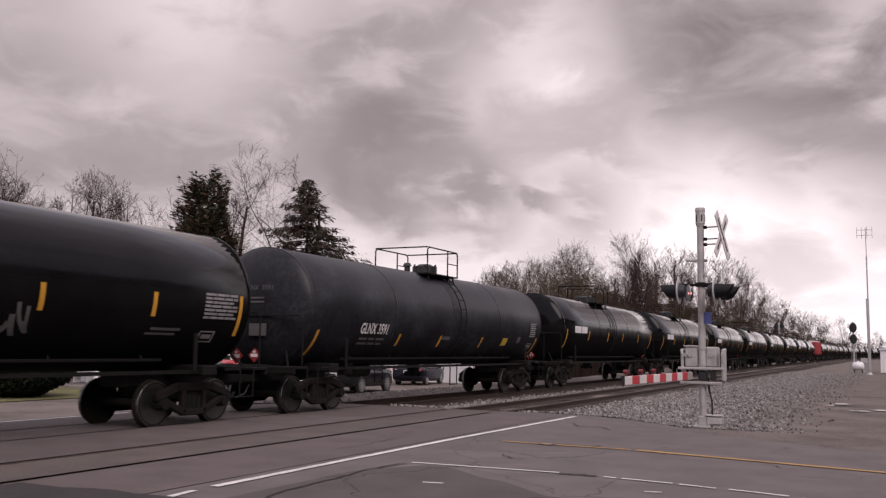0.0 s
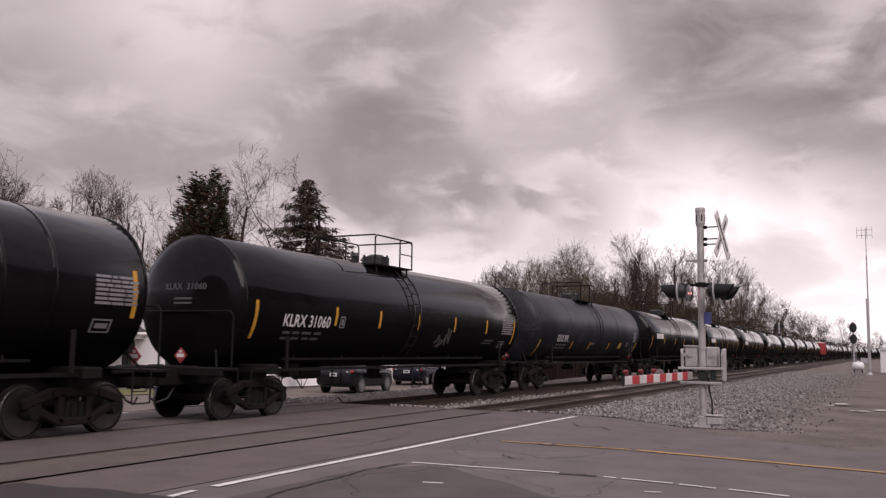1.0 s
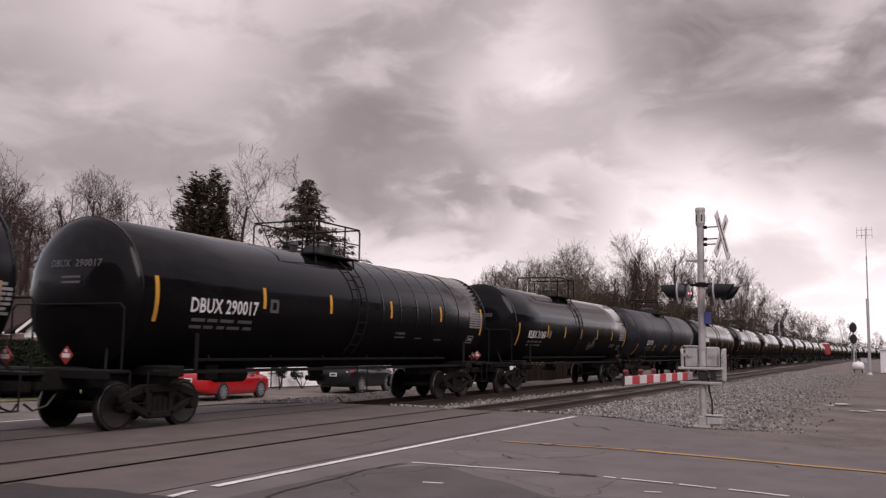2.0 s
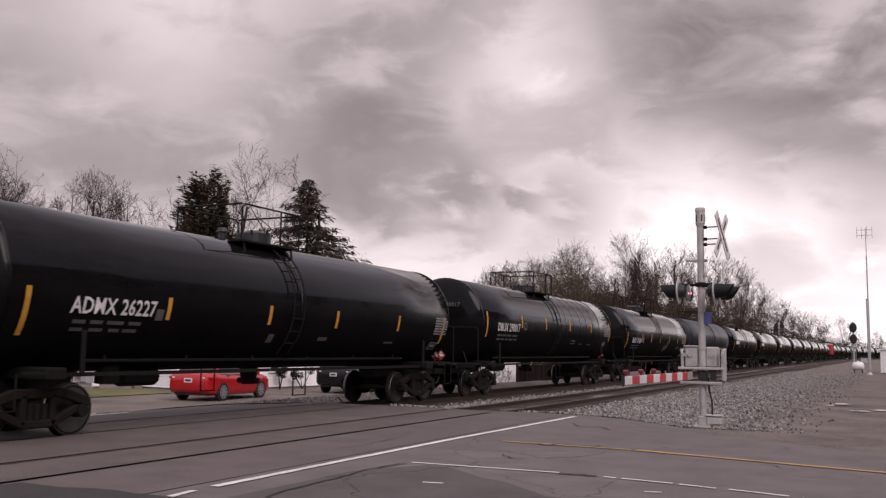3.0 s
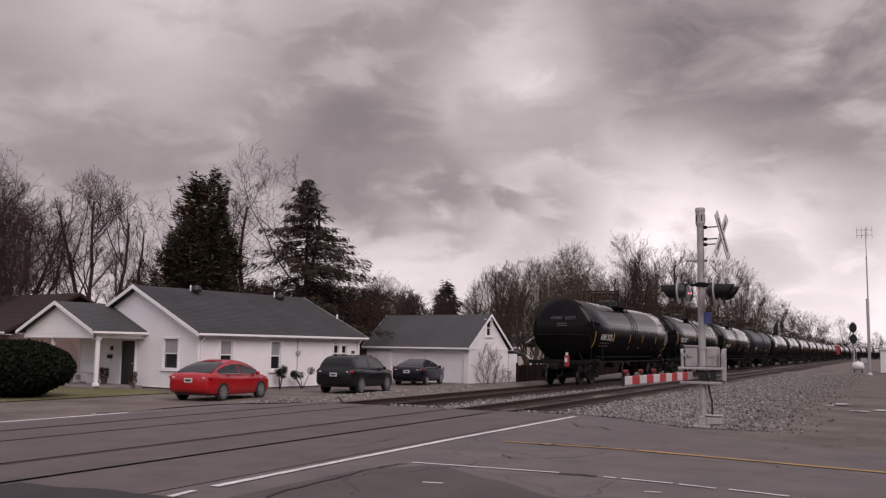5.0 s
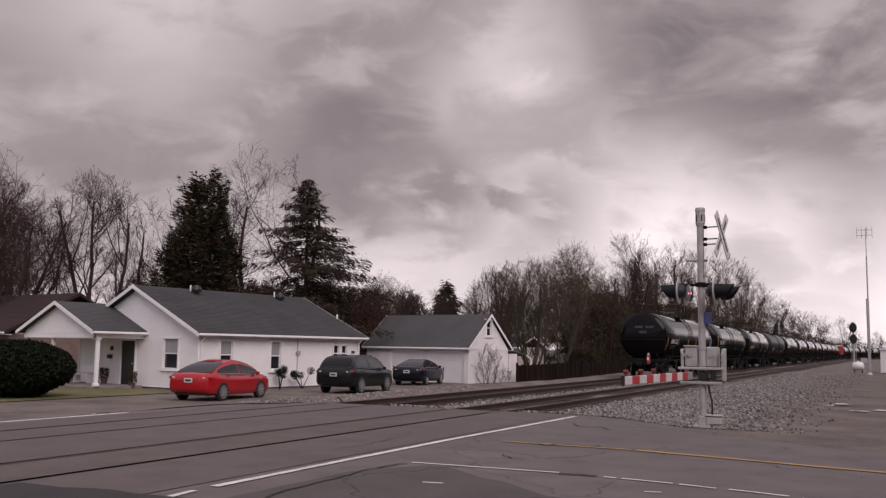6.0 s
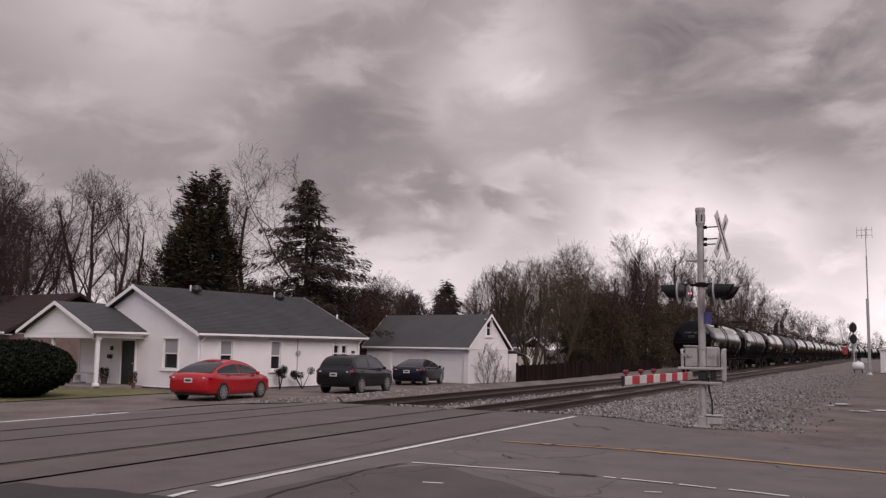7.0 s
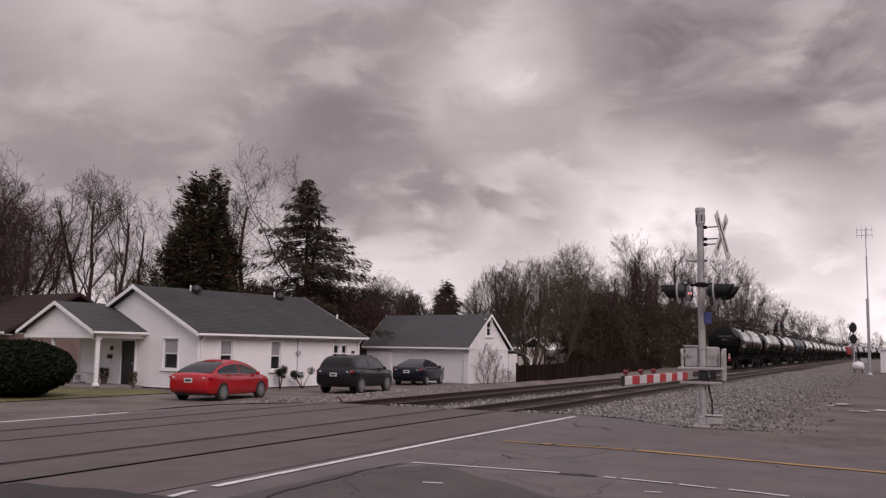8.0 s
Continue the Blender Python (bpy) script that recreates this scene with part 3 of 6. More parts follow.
def truck(parent, y):
    t = part("truck", box(B(), 2.0, 0.34, 0.26, 0, 0, 0.62, bevel=0.04), M["iron"], parent)
    t.matrix_basis = pose(0, y, 0)
    for s in (-1, 1):
        bm = B()
        x = s * 1.0
        # cast side frame: top bar dipping to the journals, lower bar, columns
        for a, b, w in (((-1.05, 0.6), (-0.5, 0.78), 0.17), ((-0.5, 0.78), (0.5, 0.78), 0.17), ((0.5, 0.78), (1.05, 0.6), 0.17), ((-0.8, 0.5), (-0.3, 0.27), 0.14), ((-0.3, 0.27), (0.3, 0.27), 0.14), ((0.3, 0.27), (0.8, 0.5), 0.14)):
            L = math.hypot(b[0] - a[0], b[1] - a[1])
            ang = math.atan2(b[1] - a[1], b[0] - a[0])
            box(bm, 0.14, L + 0.08, w, m=Matrix.Translation((x, (a[0] + b[0]) / 2, (a[1] + b[1]) / 2)) @ Matrix.Rotation(ang, 4, "X"), bevel=0.025)
        for c in (-0.3, 0.3):
            box(bm, 0.14, 0.12, 0.5, x, c, 0.52, bevel=0.02)
        part("side_frame", bm, M["rust"], t)
        for c in (-0.15, 0.0, 0.15):
            part("spring", rod(B(), (x, c, 0.33), (x, c, 0.6), 0.062, seg=8), M["iron"], t)
        for c in (-0.89, 0.89):
            bm = B()
            rod(bm, (s * 0.9, c, 0.457), (s * 1.13, c, 0.457), 0.13, 0.11, seg=12)
            part("bearing", bm, M["iron"], t)
    for c in (-0.89, 0.89):
        bm = B()
        rod(bm, (-0.9, 0, 0), (0.9, 0, 0), 0.08, seg=10)
        for s in (-1, 1):
            m = Matrix.Translation((s * 0.69, 0, 0)) @ Matrix.Rotation(s * math.pi / 2, 4, "Y")
            lathe(bm, [(0.07, -0.02), (0.13, -0.02), (0.15, 0.03), (0.33, 0.02), (0.37, -0.01), (0.485, -0.01), (0.487, 0.03), (0.457, 0.045), (0.453, 0.125), (0.40, 0.13), (0.37, 0.1), (0.17, 0.075), (0.14, 0.11), (0.07, 0.11)], m, 28)
        w = part("wheelset", bm, M["rust"], t, smooth=False)
        w.matrix_basis = pose(0, c, 0.457)
        for s in (-1, 1):
            bm = B()
            m = Matrix.Translation((s * 0.69, 0, 0)) @ Matrix.Rotation(s * math.pi / 2, 4, "Y")
            lathe(bm, [(0.456, 0.05), (0.4585, 0.06), (0.4575, 0.118), (0.45, 0.127)], m, 28)
            part("tread", bm, M["tread"], t, "bright worn wheel tread").matrix_basis = pose(0, c, 0.457)
    return t


def tank_car(paint, label, rings=(4.0, 7.6, 11.3), stripes=(3.25, 6.45, 9.2, 12.4), low=-0.5, high=-0.06, top_at=0.0, rear_placard=True):
    car = thing("tank_car", label, "railway tank car", group="tank cars of the train")
    bm = B()
    hp = head_profile()
    prof = [(r, -d) for r, d in hp[::-1]] + [(R, 2.5 * i) for i in range(1, 6)] + [(r, TANK_L + d) for r, d in hp]
    lathe(bm, prof, Matrix.Translation((0, 0, ZC)) @ ALONG, 56)
    tank = part("tank", bm, paint, car, smooth=True)
    for y in rings:
        bm = B()
        lathe(bm, [(R - 0.01, -0.045), (R + 0.008, -0.04), (R + 0.008, 0.04), (R - 0.01, 0.045)], Matrix.Translation((0, y, ZC)) @ ALONG, 48)
        part("seam_band", bm, paint, tank, smooth=True)
    for y in (-HEAD_A, TANK_L + HEAD_A):
        bm = B()
        lathe(bm, [(R - 0.02, -0.03), (R + 0.012, -0.02), (R + 0.012, 0.02), (R - 0.02, 0.03)], Matrix.Translation((0, y, ZC)) @ ALONG, 48)
        part("head_seam", bm, paint, tank, smooth=True)
    # stub sills, bolsters, body rail along the flank
    for y, s in ((0.74, -1), (TANK_L - 0.74, 1)):
        bm = B()
        box(bm, 0.62, 3.6, 0.42, 0, y + s * 0.5, 0.98, bevel=0.03)
        part("stub_sill", bm, M["iron"], car)
        bm = B()
        box(bm, 2.9, 0.42, 0.22, 0, y, 1.12, bevel=0.03)
        for q in (-1, 1):
            box(bm, 0.05, 0.09, 0.75, q * 1.46, y - s * 0.5, 1.5, m=None, bevel=0.01)
        part("bolster", bm, M["iron"], car)
        bm = B()
        box(bm, 3.05, 0.5, 0.06, 0, y + s * 1.55, 1.14, bevel=0.01)
        box(bm, 3.0, 0.09, 0.16, 0, y + s * 1.78, 1.08, bevel=0.01)
        part("end_platform", bm, M["iron"], car)
        # end handrail and ladder
        e = y + s * 1.5
        bm = B()
        pipe(bm, [(-1.5, e, 1.15), (-1.5, e, 2.28), (-1.4, e, 2.38), (1.4, e, 2.38), (1.5, e, 2.28), (1.5, e, 1.15)], 0.02)
        pipe(bm, [(0.5, e - s * 0.6, 2.0), (1.1, e, 1.15)], 0.025)
        part("end_handrail", bm, M["iron"], car)
        for q in (-1, 1):
            bm = B()
            pipe(bm, [(q * 1.52, y + s * 1.3, 1.14), (q * 1.52, y + s * 1.3, 0.55), (q * 1.52, y + s * 0.85, 0.55), (q * 1.52, y + s * 0.85, 1.14)], 0.018)
            part("step", bm, M["iron"], car)
            bm = B()
            box(bm, 0.05, 0.45, 0.05, q * 1.545, y + s * 0.55, 1.145)
            part("grab_strip", bm, M["iron"], car)
        # coupler with shank and knuckle
        bm = B()
        c = y + s * 2.0
        box(bm, 0.16, 0.9, 0.18, 0, c, 0.86, bevel=0.03)
        box(bm, 0.34, 0.22, 0.28, 0, c + s * 0.38, 0.86, bevel=0.05)
        part("coupler", bm, M["rust"], car)
        bm = B()
        pipe(bm, [(0.18, c - s * 0.3, 0.8), (0.22, c, 0.5), (0.16, c + s * 0.25, 0.42), (0.1, c + s * 0.4, 0.55)], 0.022)
        part("air_hose", bm, M["black"], car)
        if rear_placard or s > 0:
            at = Matrix.Translation((0.12 if s < 0 else 0.83, y + s * 1.54, 1.41))
            plc = part("placard", box(B(), 0.25, 0.02, 0.25, 0, 0, 0, at @ Matrix.Rotation(math.pi / 4, 4, "Y")), M["red"], car, "red and white hazard placard")
            part("placard_bar", box(B(), 0.2, 0.03, 0.08, 0, 0, 0.0, at), M["letter"], plc)
            part("placard_mark", box(B(), 0.07, 0.03, 0.06, 0, 0, 0.09, at), M["letter"], plc)
        truck(car, y)
    for q in (-1, 1):
        bm = B()
        rod(bm, (q * 0.98, 1.7, 1.33), (q * 0.98, TANK_L - 1.7, 1.33), 0.035, seg=6)
        for k in range(6):
            rod(bm, (q * 0.98, 2.2 + k * 2.16, 1.33), (q * 0.9, 2.2 + k * 2.16, 1.5), 0.025, seg=5)
        part("side_pipe", bm, M["iron"], car)
        bm = B()
        box(bm, 0.07, TANK_L - 1.6, 0.07, q * 1.28, TANK_L / 2, 1.1)
        part("side_rail", bm, M["iron"], car)
    # bottom outlet and brake gear
    bm = B()
    rod(bm, (0, 7.6, 1.2), (0, 7.6, 0.72), 0.24, 0.17, seg=14)
    rod(bm, (-0.3, 7.6, 0.8), (0.3, 7.6, 0.8), 0.07, seg=8)
    part("bottom_outlet", bm, M["iron"], car)
    bm = B()
    rod(bm, (0.3, 3.2, 1.0), (0.3, 4.1, 1.0), 0.2, seg=12)
    box(bm, 0.3, 0.4, 0.35, 0.5, 2.7, 1.05, bevel=0.03)
    part("brake_cylinder", bm, M["iron"], car)
    for q in (-1, 1):
        bm = B()
        pipe(bm, [(q * 1.4, 7.5, 1.15), (q * 1.4, 7.5, 0.5), (q * 1.4, 8.0, 0.5), (q * 1.4, 8.0, 1.15)], 0.02)
        part("side_step", bm, M["iron"], car)
    # manway, valves, platform and guard rails on top
    top = ZC + R
    T = top_at
    bm = B()
    rod(bm, (0, 7.6 + T, top - 0.1), (0, 7.6 + T, top + 0.26), 0.42, seg=20)
    rod(bm, (0, 7.6 + T, top + 0.26), (0, 7.6 + T, top + 0.34), 0.34, 0.2, seg=20)
    part("manway", bm, M["black"], car)
    bm = B()
    for k in range(6):
        a = k * math.pi / 3
        rod(bm, (0.4 * math.cos(a), 7.6 + T + 0.4 * math.sin(a), top + 0.2), (0.4 * math.cos(a), 7.6 + T + 0.4 * math.sin(a), top + 0.32), 0.03, seg=6)
    part("manway_bolts", bm, M["iron"], car)
    bm = B()
    rod(bm, (-0.1, 6.55 + T, top - 0.02), (-0.1, 6.55 + T, top + 0.25), 0.1, seg=10)
    rod(bm, (-0.1, 6.55 + T, top + 0.2), (-0.1, 6.55 + T, top + 0.3), 0.15, 0.1, seg=10)
    rod(bm, (0.15, 6.9 + T, top - 0.02), (0.15, 6.9 + T, top + 0.16), 0.13, seg=10)
    part("valve", bm, M["black"], car)
    for q in (-1, 1):
        bm = B()
        box(bm, 0.42, 2.2, 0.04, q * 0.78, 7.05 + T, top - 0.1)
        for k in (6.1 + T, 7.9 + T):
            rod(bm, (q * 0.9, k, top - 0.1), (q * 0.95, k, top - 0.36), 0.03, seg=6)
        part("walkway", bm, M["iron"], car)
        bm = B()
        x, h = q * 0.96, top + 0.74
        pipe(bm, [(x, 5.95 + T, top - 0.1), (x, 5.95 + T, h - 0.08), (x, 6.05 + T, h), (x, 8.05 + T, h), (x, 8.15 + T, h - 0.08), (x, 8.15 + T, top - 0.1)], 0.024)
        pipe(bm, [(x, 7.4 + T, top - 0.1), (x, 7.4 + T, h)], 0.024)
        pipe(bm, [(x, 8.15 + T, top + 0.32), (x, 7.4 + T, top + 0.32)], 0.018)
        part("guard_rail", bm, M["iron"], car)
        lad = None
        for k in (7.2 + T, 7.62 + T):
            up = [Vector((q, 1, 1)) * wrap(k, 1.62, R + 0.1)] + [Vector((q, 1, 1)) * wrap(k, 1.5 - 0.3 * i, R + 0.09) for i in range(10)]
            stile = part("stile" if lad else "ladder", pipe(B(), up, 0.018, 5), M["iron"], lad or car)
            lad = lad or stile
        for i in range(9):
            v = 1.5 - 0.3 * i
            part("rung", pipe(B(), [Vector((q, 1, 1)) * wrap(7.2 + T, v, R + 0.09), Vector((q, 1, 1)) * wrap(7.62 + T, v, R + 0.09)], 0.014, 5), M["iron"], lad)
    for e in (5.95 + T, 8.15 + T):
        bm = B()
        pipe(bm, [(-0.96, e, top + 0.74), (0.96, e, top + 0.74)], 0.022)
        part("guard_rail", bm, M["iron"], car)
    for u in stripes:
        decal("reflector", M["stripe"], car, u - 0.05, u + 0.05, low, high)
    decal("reflector", M["stripe"], car, -0.02, 0.08, low - 0.4, high + 0.02, slant=-0.02)
    decal("reflector", M["stripe"], car, TANK_L + 0.02, TANK_L + 0.12, low - 0.36, high + 0.06, slant=-0.02)
    return car


def lettered(car, marks, u0, u1, v, panel, head_z, head_size, extra=()):
    """Reporting mark and number, small data lines as bars, a data panel of close lines and further bars (u0, u1, v0, v1)."""
    rng = random.Random(len(marks) + int(u1 * 10))
    flank_text(marks, 0.41, car, u0, v, M["letter"], u1 - u0)
    for r in range(2):
        a = u0 + 0.12
        while a < u1 - 0.3:
            w = rng.uniform(0.22, 0.5)
            decal("data_bar", M["letter_dim"], car, a, min(a + w, u1), v - 0.2 - 0.15 * r, v - 0.13 - 0.15 * r, 2)
            a += w + rng.uniform(0.08, 0.16)
    for a, b, c, d in extra:
        decal("data_bar", M["letter_dim"], car, a, b, c, d, 2)
    pu, pv, pw = panel
    for r in range(7):
        a = pu
        while a < pu + pw - 0.1:
            w = rng.uniform(0.12, 0.4)
            decal("data_bar", M["letter_panel"], car, a, min(a + w, pu + pw), pv - 0.08 * r - 0.05, pv - 0.08 * r, 1)
            a += w + 0.03
    frame_bits = [(pu + 0.05, pu + 0.5, pv - 0.83, pv - 0.8), (pu + 0.05, pu + 0.5, pv - 1.07, pv - 1.04), (pu + 0.05, pu + 0.08, pv - 1.04, pv - 0.83), (pu + 0.47, pu + 0.5, pv - 1.04, pv - 0.83), (pu + 0.14, pu + 0.42, pv - 0.98, pv - 0.88)]
    for a, b, c, d in frame_bits:
        decal("data_bar", M["letter_panel"], car, a, b, c, d, 1)
    end_text(marks.replace(" ", "  "), head_size, car, 0.1, head_z, M["letter_dim"])
    for r in range(2):
        part("data_bar", box(B(), 0.5, 0.012, 0.045, 0.06, -0.755, head_z - 0.2 - 0.1 * r), M["letter_dim"], car)
    return car


# the train from its last car forward: distance of each car's rear seam at the clip's start
SPEED = 15.80
cars = []


def make_train():
    last = tank_car(M["tank"], "black tank car, last of the train, with a red marker lamp", (7.6,), rear_placard=False)
    lettered(last, "ADMX 26227", 0.91, 2.9, -0.44, (14.7, -0.02, 0.85), 3.12, 0.2, [(2.93, 3.12, -0.52, -0.3), (6.6, 6.8, -0.95, -0.72), (8.6, 9.0, -0.86, -0.76), (11.9, 12.4, -0.9, -0.84)])
    banded = tank_car(M["tank"], "glossy black tank car with jacket bands", (8.6, 9.6, 10.6, 11.5, 12.5, 13.5), (3.34, 6.02, 9.07, 12.18), -0.14, 0.33)
    lettered(banded, "DBUX 290017", 0.95, 3.1, -0.3, (14.35, 0.26, 1.0), 3.1, 0.2, [(3.55, 3.85, -0.22, 0.08), (9.5, 10.05, -0.6, -0.53), (9.5, 10.1, -0.71, -0.66), (10.75, 11.15, -0.72, -0.68), (12.0, 12.5, -0.75, -0.7)])
    decal("data_mark", M["tank"], banded, 3.63, 3.77, -0.15, 0.01, 2, lift=0.009)
    klrx = tank_car(M["tank"], "black tank car with white lettering and yellow reflectors", (7.4, 7.8), (3.25, 5.44, 7.73, 10.2, 12.75), -0.44, 0.03)
    lettered(klrx, "KLRX 31060", 1.04, 2.98, -0.5, (14.15, 0.1, 1.0), 2.86, 0.2, [(12.8, 13.6, -0.72, -0.66), (12.7, 13.5, -0.82, -0.77)])
    for a, b, c, d in ((3.45, 3.67, -0.49, -0.46), (3.45, 3.67, -0.22, -0.19), (3.45, 3.48, -0.46, -0.22), (3.64, 3.67, -0.46, -0.22), (3.53, 3.6, -0.42, -0.27)):
        decal("data_bar", M["letter_panel"], klrx, a, b, c, d, 1)
    rng = random.Random(17)
    for k in range(9):
        a = 9.2 + 0.1 * k + rng.uniform(-0.05, 0.05)
        lo = -1.05 + rng.uniform(0, 0.25)
        decal("scrawl", M["scrawl"], klrx, a, a + rng.uniform(0.04, 0.12), lo, lo + rng.uniform(0.2, 0.5), 3, slant=rng.uniform(-0.3, 0.3))
    faded = tank_car(M["tank_grey"], "faded blue-grey tank car with white lettering", (3.8, 7.6, 11.4), (4.2, 6.85, 10.05), -0.98, -0.58, 0.7)
    lettered(faded, "GLNX 3591", 1.94, 3.38, -0.6, (14.45, 0.05, 0.6), 3.02, 0.16, [(6.95, 7.5, -0.72, -0.6), (13.3, 13.6, -0.75, -0.5)])
    decal("yellow_square", M["yellow_square"], faded, 11.9, 12.35, -0.88, -0.57, 3)
    part("head_patch", box(B(), 0.52, 0.012, 0.3, 0.15, -0.757, 2.04), M["scrawl"], faded)
    cars.extend([(last, -37.45), (banded, -18.8), (klrx, 0.05), (faded, 18.4)])
    plain = tank_car(M["tank"], "black tank car in the long train", (5.0, 10.2))
    for k, (a, b) in enumerate(((1.1, 2.0), (2.1, 2.9))):
        decal("data_bar", M["letter"], plain, a, b, -0.18, 0.12, 2)
    cars.append((plain, 37.3))
    s = 37.3
    for i in range(22):
        s += PITCH_L
        if i == 7:
            continue
        cars.append((copy_thing(plain, pose(FAR_X, s, 0)), s))
    hopper = thing("hopper_car", "red covered hopper car between the tank cars", "railway car")
    bm = B()
    box(bm, 3.1, 13.6, 2.5, 0, 7.6, 2.75, bevel=0.25)
    part("body", bm, M["red"], hopper)
    bm = B()
    box(bm, 2.6, 13.2, 0.18, 0, 7.6, 4.05, bevel=0.05)
    part("roof", bm, M["letter"], hopper)
    for y in (3.2, 7.6, 12.0):
        bm = B()
        g = bmesh.ops.create_cone(bm, cap_ends=True, segments=4, radius1=0.4, radius2=1.9, depth=0.9)
        bmesh.ops.transform(bm, matrix=Matrix.Translation((0, y, 1.06)) @ Matrix.Rotation(math.pi / 4, 4, "Z"), verts=g["verts"])
        part("hopper_bay", bm, M["iron"], hopper)
    for y in range(8):
        for q in (-1, 1):
            bm = B()
            box(bm, 0.08, 0.1, 2.4, q * 1.57, 1.2 + y * 1.83, 2.75)
            part("side_post", bm, M["red"], hopper)
    bm = B()
    box(bm, 0.4, 17.6, 0.35, 0, 7.6, 1.0)
    part("sill", bm, M["iron"], hopper)
    truck(hopper, 0.74)
    truck(hopper, TANK_L - 0.74)
    cars.append((hopper, 37.3 + 8 * PITCH_L))


make_train()


def marker_lamp():
    """Red end-of-train unit hung on the last coupler."""
    last = cars[0][0]
    bm = B()
    box(bm, 0.22, 0.2, 0.56, 0.62, -1.68, 1.14, bevel=0.05)
    eot = part("end_marker", bm, M["red"], last, "red and white end-of-train marker unit")
    bm = B()
    box(bm, 0.12, 0.02, 0.2, 0.62, -1.79, 1.2)
    part("marker_band", bm, M["letter"], eot)
    bm = B()
    rod(bm, (0.62, -1.68, 1.42), (0.62, -1.68, 1.54), 0.06, seg=10)
    part("marker_lens", bm, M["letter"], eot)


marker_lamp()


def puddle(x, y, rx, ry, seed):
    rng = random.Random(seed)
    n = 24
    z = terrain(x, y) + 0.05
    vs = [(x, y, z)] + [(x + rx * math.cos(6.283 * i / n) * rng.uniform(0.6, 1.1), y + ry * math.sin(6.283 * i / n) * rng.uniform(0.6, 1.1), z) for i in range(n)]
    m = mat("rain_puddle", (0.03, 0.028, 0.026), 0.12, 0, 0.2, 2, 10, 0.0)
    tagged(quads("water_puddle", vs, [(0, i + 1, (i + 1) % n + 1) for i in range(n)], m), "shallow rain puddle on the gravel", "puddle", kind="structure")


for k, (x, y, rx, ry) in enumerate([(-1.55, 35.5, 0.28, 0.35), (-0.9, 31.5, 0.35, 0.25), (-0.2, 32.4, 0.4, 0.25), (-1.9, 34.2, 0.2, 0.2), (-18.6, 17.6, 0.5, 0.9), (-19.6, 16.4, 0.4, 0.7)]):
    puddle(x, y, rx, ry, k)

bar = thing("bent_bar", "short bent dark steel bar on the ground by the far rail", "debris", pose(-15.0, 23.7, terrain(-15.0, 23.7)))
part("bar", pipe(B(), [(0.45, -0.1, 0.03), (0.15, -0.05, 0.05), (-0.2, 0.0, 0.13), (-0.4, 0.05, 0.27)], 0.035), M["rail"], bar)

# ---- house, garage and lot ----


def slab(bm, pts, thick, normal):
    """A flat plate with that outline, thickened along the normal."""
    n = Vector(normal).normalized() * thick
    a = [bm.verts.new(p) for p in pts]
    b = [bm.verts.new(Vector(p) + n) for p in pts]
    bm.faces.new(a[::-1])
    bm.faces.new(b)
    k = len(a)
    for i in range(k):
        bm.faces.new((a[i], a[(i + 1) % k], b[(i + 1) % k], b[i]))


def clapboards(parent, name, material, width, z0, top, openings, to_world, step=0.125, lap=0.034, label=""):
    """Lapped boards on a wall of that width. top(x): the wall's height; openings: (x0, x1, z0, z1)."""
    wall = None
    xs = [width * i / 240 for i in range(241)]
    tops = [top(x) for x in xs]
    n = int((max(tops) - z0) / step) + 1
    for k in range(n):
        za = z0 + k * step
        zb = min(za + step, max(tops) - 0.005)
        low = [x for x, t in zip(xs, tops) if t >= za]
        high = [x for x, t in zip(xs, tops) if t >= zb]
        if len(low) < 4 or zb - za < 0.02:
            continue
        l0, l1 = low[0], low[-1]
        h0, h1 = (high[0], high[-1]) if high else ((l0 + l1) / 2, (l0 + l1) / 2)
        spans = [(l0, l1, h0, h1)]
        for ox0, ox1, oz0, oz1 in openings:
            if oz1 > za + 0.05 and oz0 < zb - 0.05:
                cut = []
                for a, b, c, d in spans:
                    if ox0 >= b or ox1 <= a:
                        cut.append((a, b, c, d))
                        continue
                    if ox0 > a:
                        cut.append((a, ox0, c, ox0))
                    if ox1 < b:
                        cut.append((ox1, b, ox1, d))
                spans = cut
        for a, b, c, d in spans:
            p = [to_world(*q) for q in ((a, lap, za), (b, lap, za), (d, 0.004, zb), (c, 0.004, zb), (a, -0.1, za), (b, -0.1, za), (d, -0.1, zb), (c, -0.1, zb))]
            ob = quads("board" if wall else name, p, [(0, 1, 2, 3), (4, 7, 6, 5), (0, 4, 5, 1), (3, 2, 6, 7), (0, 3, 7, 4), (1, 5, 6, 2)], material, wall or parent)
            wall = wall or tagged(ob, label)
    return wall


GLASS = mat("window_glass", (0.02, 0.021, 0.024), 0.08, 0, 0.2, 1, 4, 0.0, spec=0.7)
BLIND = mat("grey_blind", (0.3, 0.29, 0.3), 0.7, 0, 0.1, 2, 20, 0.0)


